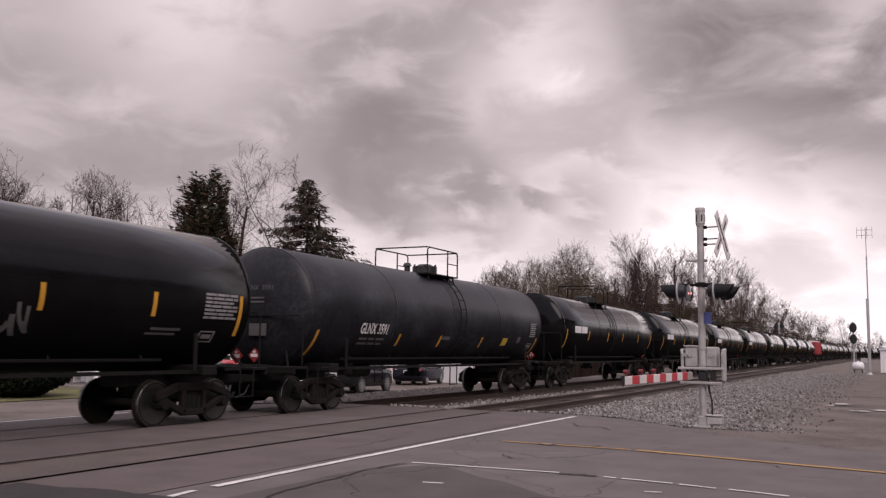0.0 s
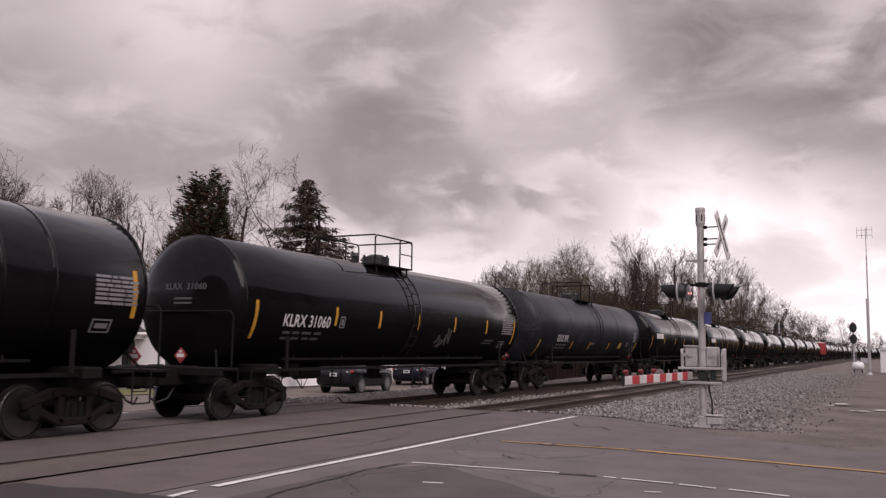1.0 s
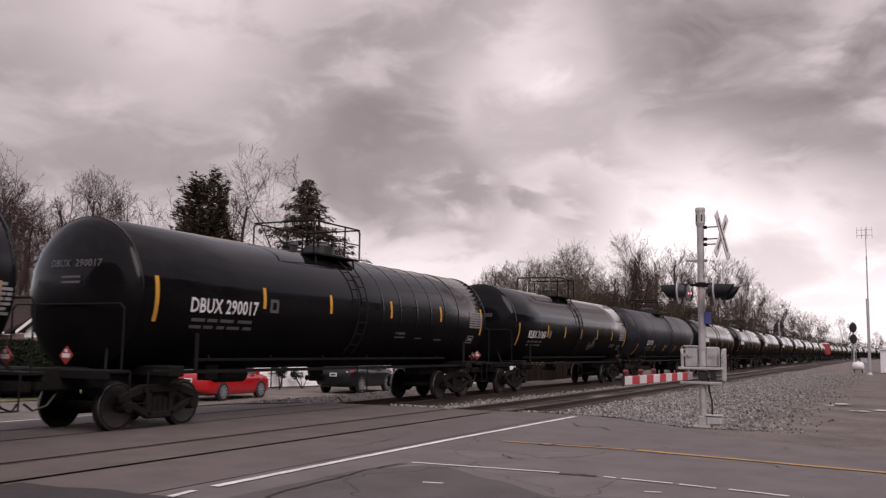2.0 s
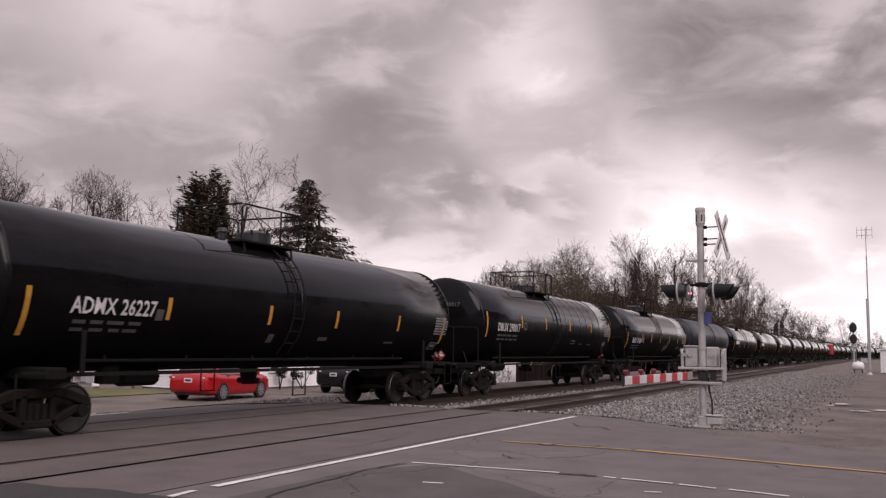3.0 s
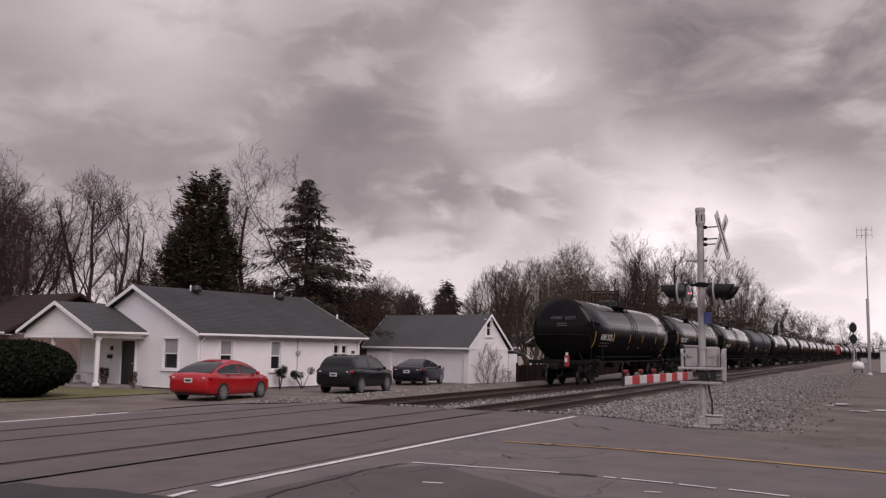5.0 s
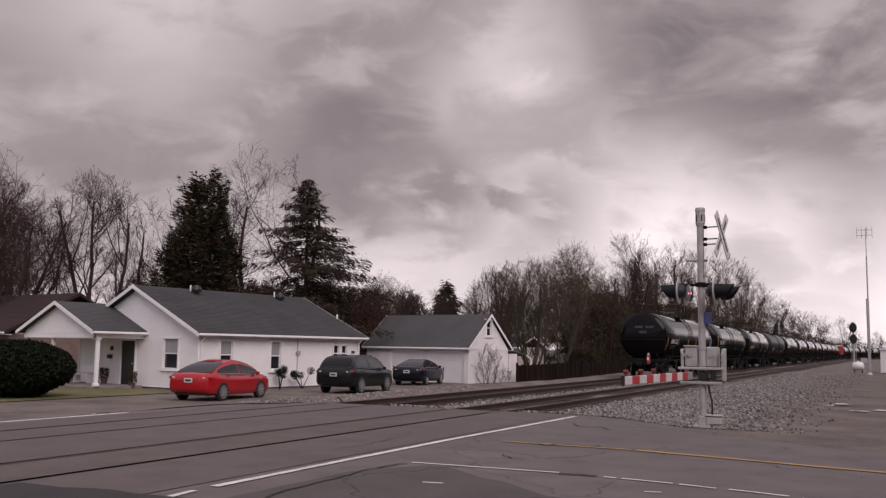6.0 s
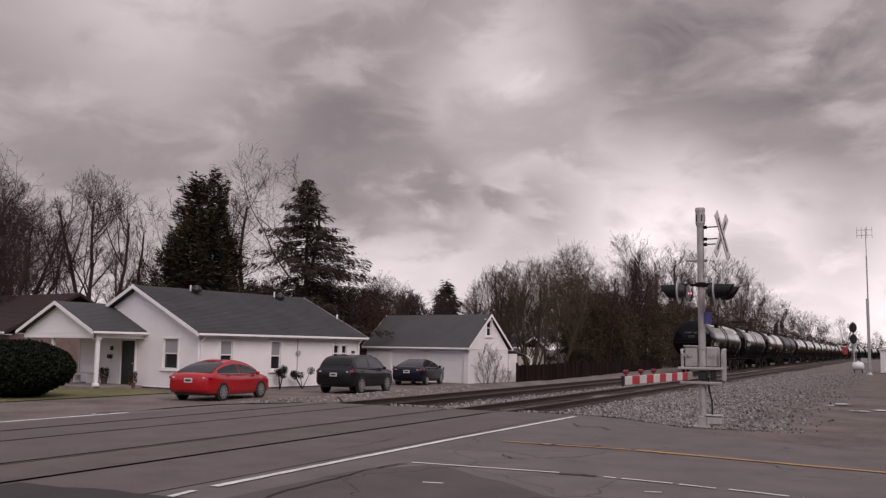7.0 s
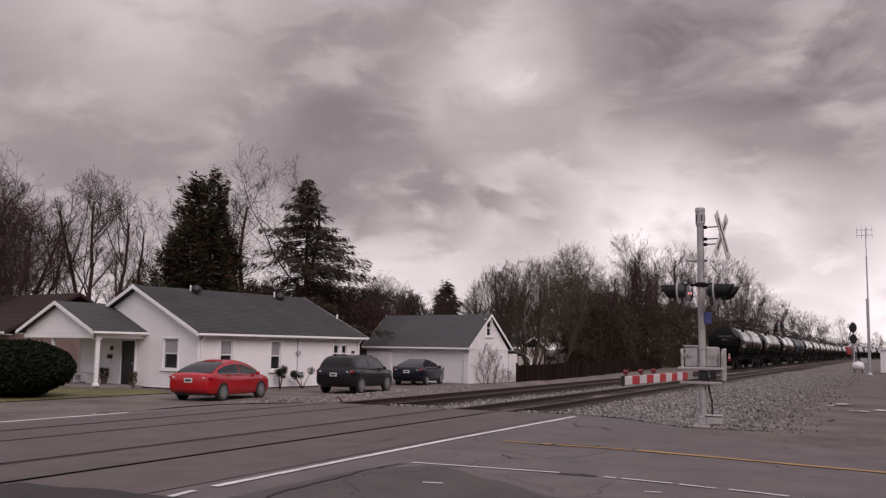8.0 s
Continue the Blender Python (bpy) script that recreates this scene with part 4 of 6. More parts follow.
def window(parent, m, w, h, blind=0.45, bars=True):
    """A sash window in a wall's opening; m: its middle, local y outwards."""
    f = B()
    t = 0.1
    for s in (-1, 1):
        box(f, t, 0.13, h + 2 * t, s * (w / 2 + t / 2), 0.02, 0, m, bevel=0.008)
        box(f, w, 0.13, t, 0, 0.02, s * (h / 2 + t / 2), m, bevel=0.008)
    win = part("window", f, M["trim"], parent)
    bm = B()
    box(bm, w + 0.3, 0.14, 0.05, 0, 0.04, -h / 2 - t - 0.02, m)
    part("sill", bm, M["trim"], win)
    for z, y in ((h / 4, -0.025), (-h / 4, -0.045)):
        bm = B()
        box(bm, w, 0.01, h / 2 - 0.02, 0, y, z, m)
        part("pane", bm, GLASS, win)
    bm = B()
    box(bm, w, 0.05, 0.05, 0, -0.02, 0, m)
    for s in (-1, 1):
        box(bm, 0.035, 0.05, h, s * (w / 2 - 0.017), -0.02, 0, m)
    part("sash", bm, M["trim"], win)
    if blind:
        bm = B()
        box(bm, w - 0.08, 0.006, h * blind, 0, -0.017, h / 2 - h * blind / 2, m)
        part("blind", bm, BLIND, win)
    return win


def face_y(x, z):
    """Frame of a front-wall fitting: local y looks out (towards -y)."""
    return Matrix.Translation((x, 0, z)) @ Matrix.Rotation(math.pi, 4, "Z")


def face_x(y, z):
    return Matrix.Translation((0, y, z)) @ Matrix.Rotation(-math.pi / 2, 4, "Z")


def gable_roof(parent, x0, x1, y0, y1, ze, zr, material, axis="y", over=0.35, rake=None):
    """Two slopes whose ridge runs along the axis, with white rake boards and gutters."""
    if axis == "y":
        xm = (x0 + x1) / 2
        P = lambda u, s, z: Vector((u, s, z))
        lo, hi, a, b, mid = x0, x1, y0 - over, y1 + over, xm
    else:
        P = lambda u, s, z: Vector((s, u, z))
        lo, hi, a, b, mid = y0, y1, x0 - over, x1 + over, (y0 + y1) / 2
    rise = (zr - ze) / (hi - mid + over)
    for sgn, e in ((-1, lo - over), (1, hi + over)):
        n = P(sgn * rise, 0, 1)
        pts = [P(mid, a, zr - 0.1), P(mid, b, zr - 0.1), P(e, b, ze - 0.1), P(e, a, ze - 0.1)]
        f = (pts[1] - pts[0]).cross(pts[2] - pts[1])
        if f.z < 0:
            pts = pts[::-1]
        bm = B()
        slab(bm, pts, 0.1, n)
        roof = part("roof", bm, material, parent)
        # courses: thin overlapping strips of shingle
        L = math.hypot(e - mid, zr - ze)
        k = int(L / 0.16)
        bm = B()
        rng = random.Random(k)
        for i in range(k):
            t0, t1 = i / k, (i + 1.25) / k
            t1 = min(t1, 1.0)
            u0, u1 = mid + (e - mid) * t0, mid + (e - mid) * t1
            z0, z1 = zr + (ze - zr) * t0 + 0.012, zr + (ze - zr) * t1 + 0.03
            s = a
            while s < b - 0.01:
                w = min(b - s, rng.uniform(0.7, 1.1))
                j = rng.uniform(0, 0.008)
                q = [P(u0, s, z0), P(u0, s + w - 0.012, z0), P(u1, s + w - 0.012, z1 + j), P(u1, s, z1 + j), P(u1, s + w - 0.012, z1 + j - 0.014), P(u1, s, z1 + j - 0.014)]
                v = [bm.verts.new(c) for c in q]
                bm.faces.new((v[0], v[1], v[2], v[3]))
                bm.faces.new((v[3], v[2], v[4], v[5]))
                s += w
        bmesh.ops.recalc_face_normals(bm, faces=bm.faces)
        sh = part("shingles", bm, material, roof)
        tagged(sh, kind="stuff")
        for s in (a - 0.012, b + 0.012):
            bm = B()
            slab(bm, [P(mid, s - 0.015, zr - 0.15), P(mid, s - 0.015, zr + 0.02), P(e, s - 0.015, ze + 0.02), P(e, s - 0.015, ze - 0.15)], 0.03, P(0, 1, 0))
            bmesh.ops.recalc_face_normals(bm, faces=bm.faces)
            part("rake_board", bm, rake or M["trim"], parent)
        bm = B()
        pp = [P(e, a, ze - 0.03), P(e + sgn * 0.1, a, ze - 0.01), P(e + sgn * 0.11, a, ze - 0.1), P(e, a, ze - 0.13)]
        if axis == "y":
            slab(bm, pp, b - a, (0, 1, 0))
        else:
            slab(bm, pp, b - a, (1, 0, 0))
        bmesh.ops.recalc_face_normals(bm, faces=bm.faces)
        part("gutter", bm, M["trim"], parent)
        bm = B()
        ea, eb = sorted((lo if sgn < 0 else hi, e))
        slab(bm, [P(ea, a, ze - 0.16), P(eb, a, ze - 0.16), P(eb, b, ze - 0.16), P(ea, b, ze - 0.16)], 0.02, (0, 0, 1))
        bmesh.ops.recalc_face_normals(bm, faces=bm.faces)
        part("soffit", bm, M["trim"], parent)


def corner_board(parent, x, y, z0, z1):
    bm = B()
    box(bm, 0.11, 0.11, z1 - z0, x, y, (z0 + z1) / 2, bevel=0.01)
    part("corner_board", bm, M["trim"], parent)


def potted_shrub(name, x, y, z, h, label, m0):
    t = thing(name, label, "potted plant", m0 @ pose(x, y, z))
    bm = B()
    lathe(bm, [(0.12, 0), (0.17, 0.28), (0.18, 0.3), (0.14, 0.3)], Matrix(), 14)
    part("pot", bm, mat("brown_pot", (0.09, 0.05, 0.045), 0.8), t)
    rng = random.Random(int(x * 100))
    vs, fs = [], []
    for _ in range(420):
        a, e, r = rng.uniform(0, 6.28), rng.uniform(-1, 1), rng.random() ** 0.4
        c = Vector((0.22 * r * math.cos(a), 0.22 * r * math.sin(a), 0.28 + (h - 0.28) * (0.5 + 0.5 * e)))
        leaf(vs, fs, c, 0.05, rng)
    quads("foliage", vs, fs, M["scrub"], t)
    return t


def leaf(vs, fs, c, s, rng, down=0.0, slim=0.4):
    d = Vector((rng.gauss(0, 1), rng.gauss(0, 1), rng.gauss(0, 1) - down)).normalized()
    e = d.orthogonal().normalized()
    e.rotate(Matrix.Rotation(rng.uniform(0, 6.28), 3, d))
    k = len(vs)
    vs += [c - e * s * slim, c + d * s, c + e * s * slim, c - d * s]
    fs.append((k, k + 1, k + 2, k + 3))


def house():
    m0 = pose(-27.3, 30.72, -0.45, 0, 0, -9.51)
    h = thing("house", "white clapboard house with grey shingle roof and porch", "house", m0)
    W, L, ze, zr = 9.11, 10.64, 2.60, 4.83
    front_open = [(W - 5.67, W - 4.42, 0.14, 2.2), (W - 2.4, W - 1.36, 1.02, 2.32)]
    xf = lambda x, o, z: Vector((x - W, -o, z))
    xs = lambda x, o, z: Vector((o, x, z))
    gable = lambda x: ze - 0.15 + (zr - ze) * (1 - abs(x - W / 2) / (W / 2 + 0.35))
    clapboards(h, "wall", M["siding"], W, 0.12, lambda x: gable(x) + 0.02, front_open, xf)
    side_open = [(1.2, 1.9, 1.0, 2.28), (4.28, 4.92, 0.95, 2.25), (8.66, 9.06, 1.35, 2.14), (9.27, 9.67, 1.35, 2.14)]
    clapboards(h, "wall", M["siding"], L, 0.12, lambda x: ze, side_open, xs)
    clapboards(h, "wall", M["siding"], W, 0.12, lambda x: gable(x) + 0.02, [], lambda x, o, z: Vector((x - W, L + o, z)))
    clapboards(h, "wall", M["siding"], L, 0.12, lambda x: ze, [], lambda x, o, z: Vector((-W - o, x, z)))
    bm = B()
    box(bm, W - 0.1, L - 0.1, 0.3, -W / 2, L / 2, 0.05)
    part("foundation", bm, mat("concrete_base", (0.28, 0.26, 0.25), 0.9), h)
    # solid near-black block stands in for the unlit rooms behind the windows
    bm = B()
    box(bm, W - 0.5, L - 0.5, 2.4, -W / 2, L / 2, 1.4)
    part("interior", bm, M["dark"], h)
    for x, y in ((0, 0), (-W, 0), (0, L), (-W, L)):
        corner_board(h, x, y, 0.12, ze - 0.1)
    gable_roof(h, -W, 0, 0, L, ze, zr, M["shingle"], "y")
    window(h, face_y(-1.88, 1.67), 1.04, 1.3, 0.5)
    window(h, face_x(1.55, 1.64), 0.7, 1.28, 0.5)
    window(h, face_x(4.6, 1.6), 0.64, 1.3, 0.5)
    for y in (8.86, 9.47):
        window(h, face_x(y, 1.745), 0.4, 0.79, 0)
    # front door with frame
    bm = B()
    box(bm, 1.05, 0.05, 2.03, -5.05, -0.0, 1.17, bevel=0.01)
    door = part("door", bm, M["dark"], h, "dark storm door")
    bm = B()
    for s in (-1, 1):
        box(bm, 0.1, 0.12, 2.15, -5.05 + s * 0.58, -0.03, 1.2)
    box(bm, 1.26, 0.12, 0.1, -5.05, -0.03, 2.27)
    part("door_frame", bm, M["trim"], door)
    bm = B()
    rod(bm, (-4.65, -0.04, 1.15), (-4.65, -0.1, 1.15), 0.03, seg=8)
    part("handle", bm, M["galv"], door)
    # porch
    pw0, pw1, py = -9.75, -4.0, -2.65
    gable_roof(h, pw0, pw1, py + 0.1, 0.3, 2.62, 3.98, M["shingle"], "y", 0.3)
    clapboards(h, "porch_gable", M["siding"], pw1 - pw0, 2.42, lambda x: 2.5 + 1.36 * (1 - abs(x - 2.875) / 3.17), [], lambda x, o, z: Vector((x + pw0, py + 0.1 - o, z)))
    bm = B()
    box(bm, pw1 - pw0, 0.16, 0.22, (pw0 + pw1) / 2, py + 0.12, 2.4)
    for x in (pw0, pw1):
        box(bm, 0.16, 2.5, 0.2, x, py / 2 + 0.1, 2.41)
    part("porch_beam", bm, M["trim"], h)
    bm = B()
    box(bm, pw1 - pw0 + 0.2, 2.7, 0.16, (pw0 + pw1) / 2, py / 2, 0.08, bevel=0.02)
    part("porch_floor", bm, mat("porch_slab", (0.2, 0.17, 0.16), 0.9), h)
    bm = B()
    box(bm, pw1 - pw0, 2.6, 0.03, (pw0 + pw1) / 2, py / 2, 2.33)
    part("porch_ceiling", bm, M["trim"], h)
    for x in (-3.95, -7.5, -9.7):
        bm = B()
        box(bm, 0.16, 0.16, 2.1, x, py + 0.25, 1.25, bevel=0.02)
        box(bm, 0.24, 0.24, 0.14, x, py + 0.25, 0.23, bevel=0.02)
        box(bm, 0.24, 0.24, 0.1, x, py + 0.25, 2.27, bevel=0.02)
        part("column", bm, M["trim"], h)
    # pipes, meter, vents
    for y in (0.1, L - 0.1):
        bm = B()
        pipe(bm, [(0.36, y, ze - 0.1), (0.08, y, ze - 0.4), (0.08, y, 0.3), (0.25, y, 0.12)], 0.045)
        part("downspout", bm, M["trim"], h)
    bm = B()
    pipe(bm, [(0.05, 6.05, ze - 0.15), (0.05, 6.05, 0.9)], 0.025)
    rod(bm, (0.02, 6.05, 1.75), (0.16, 6.05, 1.75), 0.11, seg=12)
    part("power_meter", bm, M["galv"], h)
    bm = B()
    box(bm, 0.1, 0.16, 0.12, 0.06, 10.15, 1.82)
    part("wall_lamp", bm, M["black"], h)
    for y, z in ((2.9, 4.66), (8.55, 4.6)):
        bm = B()
        rod(bm, (-3.95, y, 4.2), (-3.95, y, z + 0.05), 0.11, seg=12)
        lathe(bm, [(0.1, 0), (0.24, 0.03), (0.26, 0.14), (0.2, 0.3), (0.04, 0.36)], Matrix.Translation((-3.95, y, z)), 14)
        part("roof_vent", bm, M["black"], h)
        bm = B()
        rod(bm, (-4.3, y - 0.1, 4.5), (-4.3, y - 0.1, 5.02), 0.04, seg=8)
        part("vent_pipe", bm, M["trim"], h)
    bm = B()
    rod(bm, (-1.85, 10.9, 3.3), (-1.85, 10.9, 3.85), 0.05, seg=8)
    part("vent_pipe", bm, M["trim"], h)
    bm = B()
    box(bm, 0.3, 0.14, 0.2, -6.5, -0.08, 1.45, bevel=0.04)
    box(bm, 0.16, 0.12, 0.2, -6.35, -0.08, 1.85, bevel=0.03)
    part("mailbox", bm, M["black"], h)
    bench = thing("porch_bench", "white porch bench against the wall", "bench", m0 @ pose(-7.6, -0.7, 0.16))
    bm = B()
    box(bm, 1.2, 0.4, 0.05, 0, 0, 0.42)
    part("seat", bm, M["trim"], bench)
    bm = B()
    box(bm, 1.2, 0.05, 0.35, 0, 0.2, 0.7)
    part("backrest", bm, M["trim"], bench)
    for x in (-0.55, 0.55):
        bm = B()
        box(bm, 0.05, 0.36, 0.42, x, 0, 0.21)
        part("leg", bm, M["trim"], bench)
    potted_shrub("potted_shrub", -6.2, -0.5, 0.16, 0.75, "dark shrub in a pot beside the porch door", m0)
    potted_shrub("potted_shrub", -4.0, -0.5, 0.0, 0.8, "dark shrub in a pot at the porch edge", m0)
    for y, hh, n in ((4.3, 1.2, 0), (5.8, 1.0, 1)):
        t = thing("garden_shrub", "small clipped shrub with dark leaf balls by the house wall", "shrub", m0 @ pose(0.7, y, 0))
        bm = B()
        rng = random.Random(n + 3)
        tops = []
        for k in range(5):
            p = Vector((rng.uniform(-0.35, 0.35), rng.uniform(-0.45, 0.45), hh * rng.uniform(0.55, 1)))
            rod(bm, (0, 0, 0), p, 0.025, 0.012, seg=5)
            tops.append(p)
        part("stems", bm, M["bark"], t)
        vs, fs = [], []
        for p in tops:
            for _ in range(160):
                q = Vector((rng.gauss(0, 1), rng.gauss(0, 1), rng.gauss(0, 1))).normalized() * rng.uniform(0.08, 0.2)
                leaf(vs, fs, p + q, 0.045, rng)
        quads("foliage", vs, fs, M["hedge"], t)


house()


def garage():
    m0 = pose(-22.54, 48.85, -0.55, 0, 0, -12.03)
    g = thing("garage", "white double garage with grey shingle roof", "garage", m0)
    W, D, ze, zr = 8.34, 4.2, 2.15, 4.32
    rough = mat("white_block_wall", (0.72, 0.69, 0.69), 0.8, 0, 0.14, 0.9, 14, 0.3)
    doors = [(-6.2, -3.5), (-3.0, -0.35)]
    bm = B()
    for a, b in ((-W, -6.2), (-3.5, -3.0), (-0.35, 0)):
        box(bm, b - a, 0.15, ze, (a + b) / 2, 0.075, ze / 2)
    box(bm, W, 0.15, 0.26, -W / 2, 0.075, 2.05)
    box(bm, 0.15, D - 0.15, ze, -0.075, D / 2 + 0.07, ze / 2)
    box(bm, 0.15, D - 0.15, ze, -W + 0.075, D / 2 + 0.07, ze / 2)
    box(bm, W - 0.3, 0.15, ze, -W / 2, D - 0.075, ze / 2)
    part("wall", bm, rough, g)
    for x in (0.02, -W - 0.02):
        s = 1 if x > -1 else -1
        clapboards(g, "gable_siding", M["siding"], D, ze, lambda u: ze + (zr - ze - 0.1) * (1 - abs(u - D / 2) / (D / 2)), [(1.76, 2.3, 3.0, 3.95)] if s > 0 else [], lambda u, o, z: Vector((x + s * (o - 0.02), u, z)))
    window(g, Matrix.Translation((0, 2.03, 3.48)) @ Matrix.Rotation(-math.pi / 2, 4, "Z"), 0.5, 0.9, 0)
    for a, b in doors:
        d = None
        for k in range(4):
            bm = B()
            box(bm, b - a - 0.02, 0.05, 0.475, (a + b) / 2, 0.12, 0.245 + k * 0.48, bevel=0.012)
            if d is None:
                d = part("garage_door", bm, M["trim"], g, "white sectional garage door, closed")
            else:
                part("panel", bm, M["trim"], d)
        bm = B()
        box(bm, 0.06, 0.05, 0.16, b - 1.6 if a > -4 else a + 0.2, 0.08, 0.95)
        part("handle", bm, M["black"], d)
    gable_roof(g, -W, 0, 0, D, ze + 0.1, zr, M["shingle"], "x", 0.2)
    # lean-to behind
    bm = B()
    slab(bm, [(-3, D + 0.05, 2.1), (0.1, D + 0.05, 2.1), (0.1, D + 2.2, 1.75), (-3, D + 2.2, 1.75)], 0.08, (0, 0, 1))
    bmesh.ops.recalc_face_normals(bm, faces=bm.faces)
    part("lean_to_roof", bm, M["shingle"], g)
    bm = B()
    box(bm, 0.12, 0.9, 1.9, 0, D + 0.5, 0.95)
    part("lean_to_wall", bm, rough, g)
    bm = B()
    pipe(bm, [(0.15, D + 1.9, 1.8), (0.3, D + 2.2, 1.6), (0.35, D + 2.25, 0.1)], 0.05)
    part("downspout", bm, M["trim"], g)


garage()


def brown_house():
    m0 = pose(-48.5, 33.0, -0.45, 0, 0, -9)
    h = thing("house", "low brick house with a brown shingle roof behind the porch", "house", m0)
    bm = B()
    box(bm, 14, 7.5, 2.5, 0, 4, 1.25)
    part("wall", bm, mat("brown_brick_wall", (0.16, 0.11, 0.095), 0.9, 0, 0.3, 2, 12, 0.4), h)
    gable_roof(h, -7, 7, 0.2, 7.8, 2.6, 4.85, M["shingle_brown"], "x", 0.4, M["shingle_brown"])
    window(h, face_y(2.0, 1.5), 1.1, 1.2, 0)
    window(h, face_y(-2.5, 1.5), 1.1, 1.2, 0)


brown_house()


# ---- parked cars ----
TYRE = mat("tyre_rubber", (0.014, 0.013, 0.013), 0.85, 0, 0.2, 5, 40, 0.2)
RIM = mat("alloy_rim", (0.45, 0.45, 0.46), 0.4, 0.8, 0.15, 5, 30, 0.0)
CAR_GLASS = mat("car_glass", (0.006, 0.0065, 0.007), 0.08, 0, 0.1, 1, 3, 0.0, spec=0.3)
LAMP_RED = mat("tail_lamp_red", (0.35, 0.015, 0.02), 0.2, 0, 0.1, 3, 20, 0.0)
LAMP_WHITE = mat("lamp_clear", (0.7, 0.66, 0.66), 0.15, 0, 0.1, 3, 20, 0.0)
PLATE = mat("number_plate", (0.55, 0.55, 0.55), 0.5, 0, 0.1, 6, 30, 0.0)


def section(y, zb, zt, hw):
    d = zt - zb
    half = [(0.0, zb), (hw * 0.93, zb), (hw * 0.985, zb + 0.06), (hw, zb + 0.35 * d), (hw * 0.985, zb + 0.72 * d), (hw * 0.965, zt - 0.05), (hw * 0.91, zt - 0.005), (hw * 0.5, zt + 0.02), (0.0, zt + 0.03)]
    return [Vector((x, y, z)) for x, z in half] + [Vector((-x, y, z)) for x, z in half[-2:0:-1]]


def loft(bm, rings):
    vv = [[bm.verts.new(p) for p in r] for r in rings]
    n = len(vv[0])
    for a, b in zip(vv, vv[1:]):
        for i in range(n):
            bm.faces.new((a[i], a[(i + 1) % n], b[(i + 1) % n], b[i]))
    bm.faces.new(vv[0])
    bm.faces.new(vv[-1][::-1])
    bmesh.ops.recalc_face_normals(bm, faces=bm.faces)


def car(name, label, at, paint, st, roof, wb, wr, hw, suv=False):
    """st: body stations (y, bottom, top, half width) rear to front. roof: (rear base y, rear top y, front top y, front base y, belt rear, belt front, roof z, half width at roof)."""
    c = thing(name, label, "car", at)
    bm = B()
    loft(bm, [section(*s) for s in st])
    bmesh.ops.bevel(bm, geom=[e for e in bm.edges if len(e.link_faces) == 2 and e.calc_face_angle(0) > 0.9], offset=0.03, segments=2, affect="EDGES")
    body = part("body", bm, paint, c, smooth=True)
    r0, r1, f1, f0, br, bf, zr, hr = roof
    hb = hw * 0.93
    ym = (r1 + f1) / 2

    def shell(y, q):
        """The cabin's skin: y along the car, q from -1 (one beltline) over the roof to 1 (the other)."""
        if y < r1:
            t = (y - r0) / (r1 - r0)
            up = 1 - (1 - t) ** (2.6 if suv else 1.75)
        elif y > f1:
            t = (f0 - y) / (f0 - f1)
            up = 1 - (1 - t) ** 1.7
        else:
            up = 1.0
        up = max(0.0, up)
        arch = 0.045 * (1 - ((y - ym) / ((f1 - r1) / 2 + 0.3)) ** 2) if up >= 1.0 else 0.0
        zb = br + (bf - br) * (y - r0) / (f0 - r0) - 0.02
        zt = zb + (zr - zb) * up + max(-0.03, arch) * up
        ends = min(1.0, (y - r0) / 0.3, (f0 - y) / 0.45)
        wb = hb * (0.86 + 0.14 * max(0.0, ends) ** 0.5)
        we = wb + (hr - wb) * up
        drop = 0.075 * up
        a, side = abs(q), 1 if q >= 0 else -1
        if a > 0.5:
            k = (1 - a) / 0.5
            return Vector((side * (wb + (we - wb) * k ** 1.35), y, zb + (zt - drop - zb) * k))
        k = a / 0.5
        return Vector((side * we * math.sin(k * math.pi / 2) ** 0.9, y, zt - drop * k ** 3))

    def skin(bm, ys, qs, lift):
        grid = []
        for y in ys:
            row = []
            for q in qs:
                p = shell(y, q)
                du = shell(min(f0, y + 0.02), q) - shell(max(r0, y - 0.02), q)
                dv = shell(y, min(1, q + 0.02)) - shell(y, max(-1, q - 0.02))
                nv = du.cross(dv)
                nv = nv.normalized() if nv.length > 1e-7 else Vector((0, 0, 1))
                if nv.dot(Vector((p.x, 0, p.z - 0.8))) < 0:
                    nv = -nv
                row.append(bm.verts.new(p + nv * lift))
            grid.append(row)
        for a, b in zip(grid, grid[1:]):
            for i in range(len(qs) - 1):
                bm.faces.new((a[i], a[i + 1], b[i + 1], b[i]))
        bmesh.ops.recalc_face_normals(bm, faces=bm.faces)
        return bm

    def steps(a, b, n):
        return [a + (b - a) * i / n for i in range(n + 1)]
    ys = steps(r0, r1, 12) + steps(r1, f1, 8)[1:] + steps(f1, f0, 12)[1:]
    part("roof", skin(B(), ys, [-1, -0.9, -0.78, -0.66, -0.57, -0.5, -0.44, -0.36, -0.2, 0, 0.2, 0.36, 0.44, 0.5, 0.57, 0.66, 0.78, 0.9, 1], 0.0), paint, c, smooth=True)
    across = steps(-0.42, 0.42, 8)
    part("rear_window", skin(B(), steps(r0 + (r1 - r0) * (0.12 if suv else 0.06), r0 + (r1 - r0) * (0.9 if suv else 0.74), 9), across, 0.014), CAR_GLASS, c, "dark rear window", smooth=True)
    part("windscreen", skin(B(), steps(f1 + 0.08, f0 - 0.05, 6), across, 0.014), CAR_GLASS, c, smooth=True)
